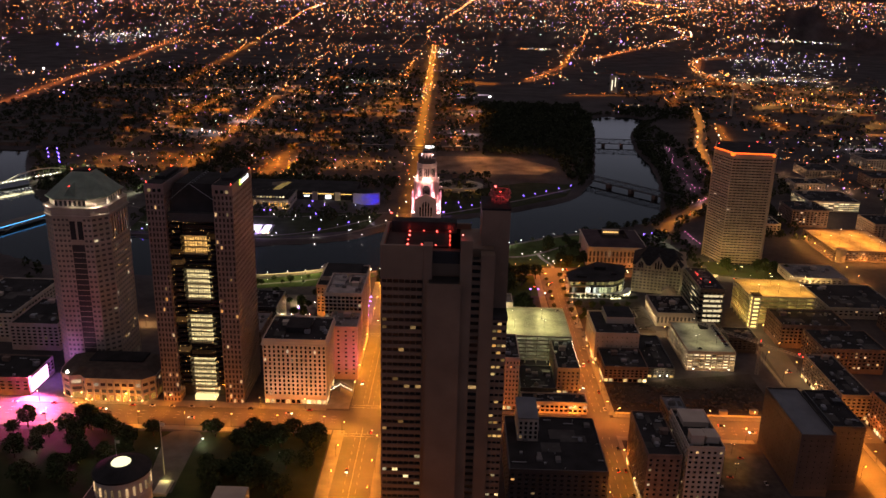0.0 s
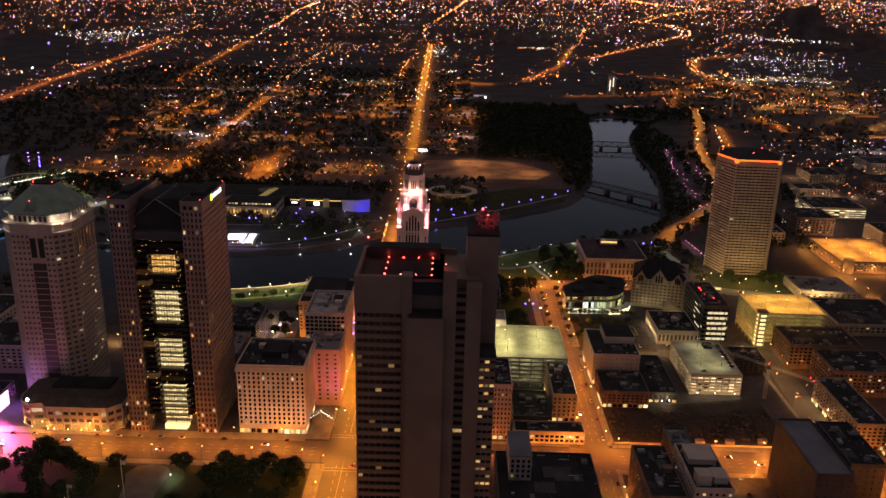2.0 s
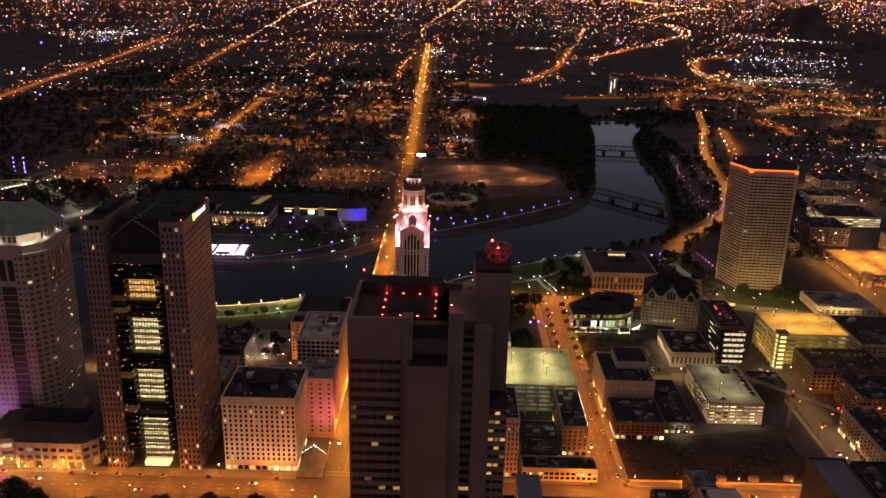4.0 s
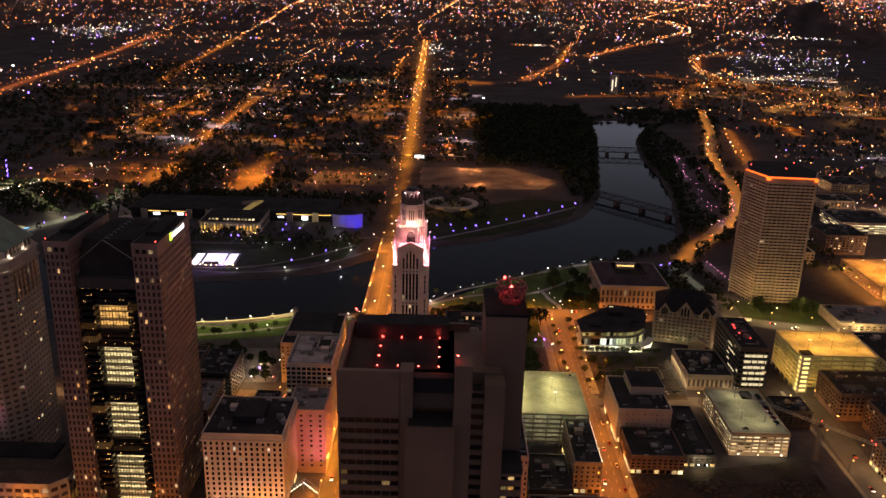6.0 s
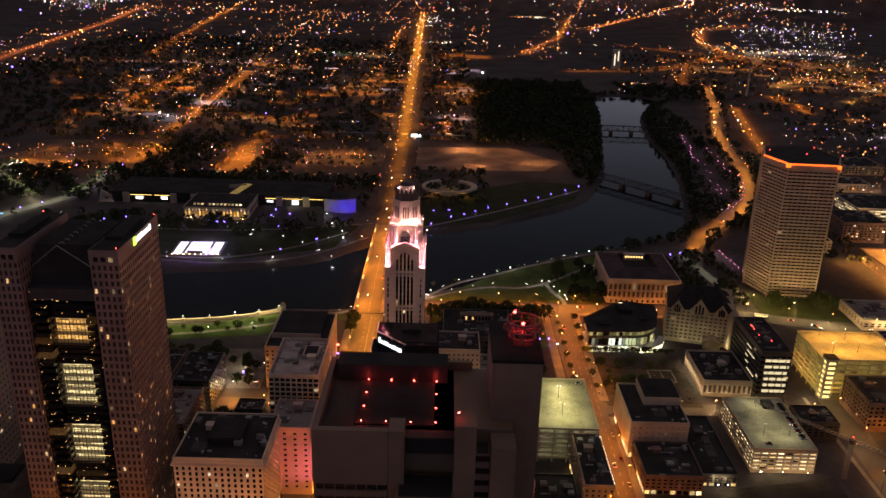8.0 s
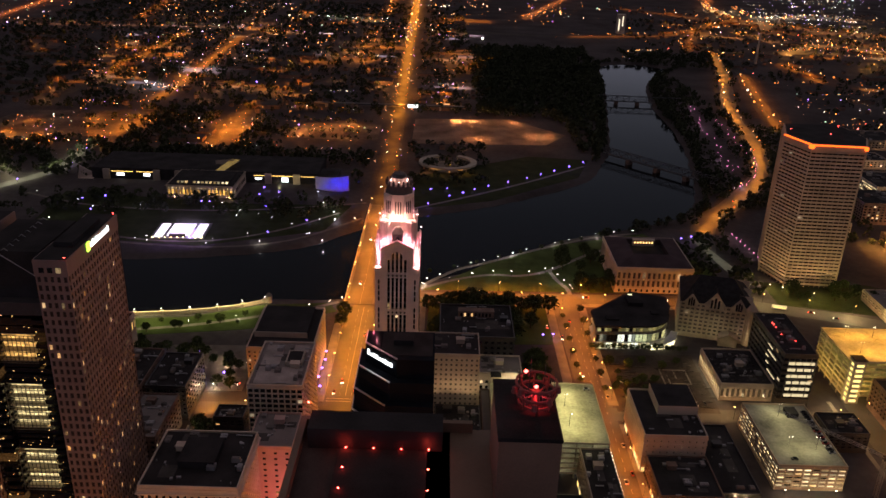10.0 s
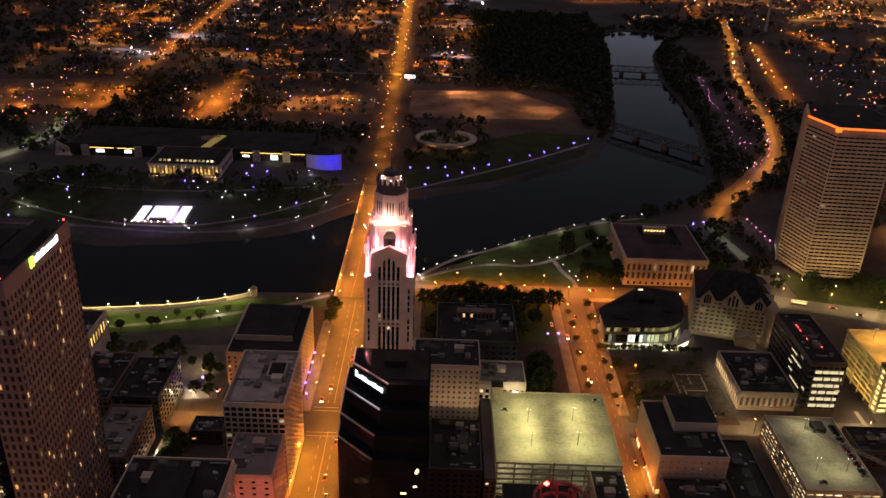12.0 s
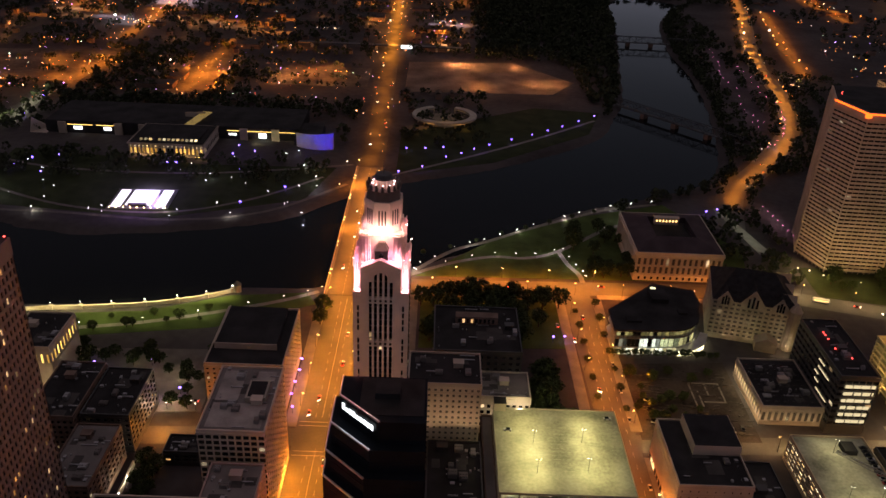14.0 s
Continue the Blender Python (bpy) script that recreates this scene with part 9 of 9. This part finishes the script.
def far_towers():
    e = thing("chimney", 719, 2156, 0, "tall pale chimney lit from below", "chimney")
    c = Geo()
    c.ring(0, 0, 0, 69, 3.2, 12, 2.0)
    part("shaft", c, M["concrete"], e)
    e = thing("lit_tower_block", 490, 2598, 0, "small tower with brightly lit white side", "building")
    c = Geo()
    c.box(-11, 11, -9, 9, 0, 52)
    part("body", c, M["concrete"], e)
    c = Geo()
    c.box(-8, -4.5, -9.5, -9.1, 8, 40)
    c.box(2, 5, -9.5, -9.1, 20, 48)
    part("light_strip", c, G["deckwhite"], e)
    e = thing("radio_mast", 2150, 4100, 0, "red and white lit radio mast", "mast")
    c = Geo()
    c.ring(0, 0, 0, 75, 5, 6, 2)
    part("mast", c, M["iron"], e)
    bulbs("mast_lamp", [(0, -5, 20 + 10 * k) for k in range(6)], 4.0, G["redsmall"], e)


G["deckwhite"] = glow("pale_light_strip", (1.0, 0.85, 0.6), 0.7)
far_towers()


# ---- cars ----
CARM = [surface("car_paint_%s" % n, c, 0.3, 0.5, 0.1, 0.0) for n, c in (("silver", (0.35, 0.36, 0.38)), ("black", (0.02, 0.02, 0.022)), ("white", (0.65, 0.65, 0.63)), ("red", (0.25, 0.02, 0.02)))]
G["tail"] = glow("tail_lamp", (1.0, 0.05, 0.02), 5)
G["head"] = glow("head_lamp", (1.0, 0.95, 0.8), 9)


def car(kind, moving):
    e = thing("car", 0, 0, 0, ("silver", "black", "white", "red")[kind] + (" car driving with its lamps on" if moving else " car parked beside the kerb"), "car", "cars in the street" if moving else "parked cars")
    b = Geo()
    b.prism([(-2.2, -0.88), (2.2, -0.88), (2.2, 0.88), (-2.2, 0.88)], 0.32, 0.9, 0.95)
    part("body", b, CARM[kind], e)
    c = Geo()
    c.prism([(-1.5, -0.78), (0.9, -0.78), (0.9, 0.78), (-1.5, 0.78)], 0.9, 1.45, 0.72)
    part("cabin", c, M["curtain"], e)
    for x in (-1.35, 1.35):
        for y in (-0.85, 0.85):
            w = Geo()
            w.beam((x - 0.3, y, 0.31), (x + 0.3, y, 0.31), 0.6)
            part("wheel", w, M["iron"], e)
    if moving:
        bulbs("headlight", [(2.25, -0.6, 0.65), (2.25, 0.6, 0.65)], 0.34, G["head"], e)
        bulbs("taillight", [(-2.25, -0.6, 0.75), (-2.25, 0.6, 0.75)], 0.3, G["tail"], e)
    return e


park_cars = [car(k, False) for k in range(4)]
move_cars = [car(k, True) for k in range(4)]
for i, c in enumerate(park_cars):
    c.location = (240.5, 652 + 3 * i, 17.02)
for i, c in enumerate(move_cars):
    c.location = (-56, 640 + 46 * i, 0.08)
    c.rotation_euler = (0, 0, math.pi / 2)


def city_bus(x, y, a):
    e = thing("city_bus", x, y, 0.09, "long pale city bus with lit windows on the street", "bus", rz=a)
    g = Geo()
    g.box(-6, 6, -1.27, 1.27, 0.35, 3.0)
    g.box(-5.6, 5.6, -1.1, 1.1, 3.0, 3.15)
    body = part("body", g, CARM[2], e)
    for k in range(6):
        for o in (-1.29, 1.29):
            w = Geo()
            w.box(-5.4 + 1.8 * k, -3.9 + 1.8 * k, o - 0.02, o + 0.02, 1.5, 2.5)
            part("window", w, G["warmglow"], body)
    for px in (-3.8, 3.6):
        for o in (-1.1, 1.1):
            w = Geo()
            for j in range(10):
                u, v = 2 * math.pi * j / 10, 2 * math.pi * (j + 1) / 10
                w.poly([(px + 0.5 * math.cos(u), o - 0.15, 0.5 + 0.5 * math.sin(u)), (px + 0.5 * math.cos(v), o - 0.15, 0.5 + 0.5 * math.sin(v)), (px + 0.5 * math.cos(v), o + 0.15, 0.5 + 0.5 * math.sin(v)), (px + 0.5 * math.cos(u), o + 0.15, 0.5 + 0.5 * math.sin(u))])
            w.poly([(px + 0.5 * math.cos(2 * math.pi * j / 10), o + (0.15 if o > 0 else -0.15), 0.5 + 0.5 * math.sin(2 * math.pi * j / 10)) for j in range(10)])
            part("wheel", w, M["iron"], e)


city_bus(297, 880, -15)
rng = random.Random(31)
for k in range(11):
    copy_thing(rng.choice(park_cars), pose(240.5, 664.5 + 3 * k, 17.02))
for x, y, z in ((43, 690, 25.02), (99, 702, 25.02), (215, 645, 17.02), (190, 476, 0.12), (205, 500, 0.12), (180, 465, 0.12), (212, 470, 0.12)):
    copy_thing(rng.choice(park_cars), pose(x, y, z, 0, 0, rng.choice((0, 90, 180))))
for x, y, a in ((136, 731, 0), (136, 734, 0), (136, 743, 0), (136, 752, 0), (176, 726, 90), (182, 726, 90), (188, 727, 90)):
    copy_thing(rng.choice(park_cars), pose(x, y, 0.12, 0, 0, a))
lot = Geo()
for k in range(14):
    lot.box(132, 137.5, 728 + 3 * k, 728.12 + 3 * k, 0.115, 0.125)
    lot.box(141, 146.5, 728 + 3 * k, 728.12 + 3 * k, 0.115, 0.125)
for x0, x1, y0, y1 in ((166, 167, 744, 772), (166, 186, 771, 772), (185, 186, 752, 772), (172, 186, 752, 753), (170, 171, 748, 764), (176, 177, 758, 771)):
    lot.box(x0, x1, y0, y1, 0.115, 0.42)
stuff("lot_kerb", lot, M["walkway"], "pale kerbs and bay lines of the cleared lot", "kerb")
for k in range(17):
    y = 340 + 28 * k
    if 515 < y < 560 or 690 < y < 722:
        continue
    copy_thing(rng.choice(park_cars), pose(121, y, 0.08, 0, 0, 90))
    if rng.random() < 0.5:
        copy_thing(rng.choice(park_cars), pose(104, y + 7, 0.08, 0, 0, -90))
for k in range(24):
    x = -330 + 15 * k
    if -90 < x < -40:
        continue
    if rng.random() < 0.6:
        copy_thing(rng.choice(park_cars), pose(x, 549, 0.08))
for x, y, a in ((-55, 520, 90), (-67, 470, -90), (-70, 596, -90), (-66, 742, -90), (-56, 812, 90), (-70, 905, -90), (-58, 948, 90), (-70, 1010, -90), (-57, 1060, 90), (-72, 1180, -90), (-60, 1250, 90), (-75, 1330, -90), (-62, 1400, 90), (-70, 728, -90), (-58, 655, 90),
                (-190, 533, 180), (-120, 543, 0), (-260, 542, 0), (-300, 533, 180), (-20, 533, 180), (40, 542, 0), (170, 543, 0), (205, 544, 0), (225, 535, 180), (190, 535, 180), (109, 600, -90), (116, 640, 90), (108, 430, -90), (116, 480, 90), (108, 760, -90),
                (60, 884, 0), (130, 890, 180), (200, 889, 0), (90, 833, 90), (100, 815, -90), (110, 845, 90), (292, 640, 90), (285, 600, -90), (292, 560, 90), (286, 520, -90), (420, 1290, 60), (455, 1400, 80), (480, 1530, 80), (350, 1165, 50), (-470, 1480, 40), (-140, 735, 180), (-120, 703, 0), (322, 874, -15), (340, 864, 165), (270, 889, 170)):
    z = 0.52 if 870 < y < 1112 and x < 0 else 0.09
    copy_thing(rng.choice(move_cars), pose(x + rng.uniform(-0.5, 0.5), y, z, 0, 0, a))


# ---- building site ----
def tower_crane():
    e = thing("tower_crane", 262, 634, 0, "dark lattice tower crane with red lamps", "crane")
    m = Geo()
    for x, y in ((-1, -1), (1, -1), (1, 1), (-1, 1)):
        m.beam((x, y, 0), (x, y, 27), 0.25)
    for k in range(13):
        z = 2.1 * k
        m.beam((-1, -1, z), (1, -1, z + 2.1), 0.15)
        m.beam((1, 1, z), (-1, 1, z + 2.1), 0.15)
        m.beam((-1, 1, z), (-1, -1, z + 2.1), 0.15)
    part("mast", m, M["metal"], e)
    j = Geo()
    a, b = Vector((-48, 42, 30)), Vector((26, -23, 27))
    s = Vector((0.6, 0.7, 0))
    for o in (s, -s, Vector((0, 0, 1.6))):
        j.beam(a + o, b + o, 0.22)
    n = 36
    for k in range(n):
        p, q = a + (b - a) * (k / n), a + (b - a) * ((k + 1) / n)
        j.beam(p + s, q + Vector((0, 0, 1.6)), 0.14)
        j.beam(p - s, q + Vector((0, 0, 1.6)), 0.14)
        j.beam(p + s, q - s, 0.12)
    part("jib", j, M["metal"], e)
    c = Geo()
    c.box(-1.4, 1.4, -1.4, 1.4, 26.4, 29)
    part("cab", c, M["iron"], e)
    bulbs("crane_lamp", [(0, 0, 31), (24, -21, 29.5), (26, -23, 28)], 0.6, G["redsmall"], e)


M["rubble"] = surface("broken_concrete", (0.055, 0.05, 0.046), 0.9, 0.3, 0.4, 0.3)
tower_crane()
rng = random.Random(17)
g = Geo()
for _ in range(420):
    x, y = rng.uniform(128, 252), rng.uniform(568, 606)
    w, d, h = rng.uniform(0.3, 2.6), rng.uniform(0.3, 2.4), rng.uniform(0.2, 1.6)
    g.box(x, x + w, y, y + d, 0.08, 0.08 + h)
for _ in range(90):
    x, y = rng.uniform(130, 194), rng.uniform(722, 786)
    g.box(x, x + rng.uniform(0.5, 8), y, y + rng.uniform(0.3, 1.5), 0.1, 0.1 + rng.uniform(0.2, 1.0))
stuff("site_rubble", g, M["rubble"], "piles of rubble and building material", "rubble")
for i, (x, y) in enumerate(((190, 562), (212, 563), (236, 565), (180, 563))):
    e = thing("site_hut", x, y, 0, "small tan site hut by the fence", "hut", "site huts")
    b = Geo()
    b.box(-3, 3, -1.5, 1.5, 0, 3)
    part("body", b, M["tanbrick"], e)
    b = Geo()
    b.box(-3.2, 3.2, -1.7, 1.7, 3, 3.2)
    part("roof", b, M["roofgrey"], e)
fence = thing("site_fence", 190, 558, 0, "low site fence along the street", "fence")
for k in range(21):
    b = Geo()
    b.beam((-62 + 6 * k, 0.0, 0), (-62 + 6 * k, 0.0, 2.2), 0.12)
    part("post", b, M["metal"], fence)
b = Geo()
b.box(-62, 61, -0.05, 0.05, 0.5, 2.0)
part("panel", b, M["concrete"], fence)
for x, y in ((208, 633), (222, 633), (238, 633), (182, 618), (176, 618)):
    e = thing("wall_lamp", x, y + 0.6, 0, "bright white lamp on a short post at a garage foot", "lamp", "garage foot lamps")
    g = Geo()
    g.ring(0, 0, 0, 3.4, 0.1, 6)
    part("post", g, M["iron"], e)
    bulbs("bulb", [(0, 0, 3.6)], 0.45, G["white"], e)
    point_light(x, y - 0.4, 3.8, 900, (1.0, 0.7, 0.38), 0.3)
alley = thing("alley_wall", -157, 666, 0, "low pale alley wall washed by a white lamp", "wall")
g = Geo()
g.box(-0.4, 0.4, -16, 14, 0, 3.2)
part("wall", g, M["concrete"], alley)
g = Geo()
g.box(-0.5, 0.5, -16, 14, 3.2, 3.5)
part("coping", g, M["limestone"], alley)
bulbs("wall_lamp", [(0.7, -10, 3.6), (0.7, 2, 3.6)], 0.35, G["white"], alley)
for k in range(7):
    plant(-150 + 3.4 * (k % 3), 650 + 5 * k, 2, 0.8 + 0.05 * k, "alley trees")
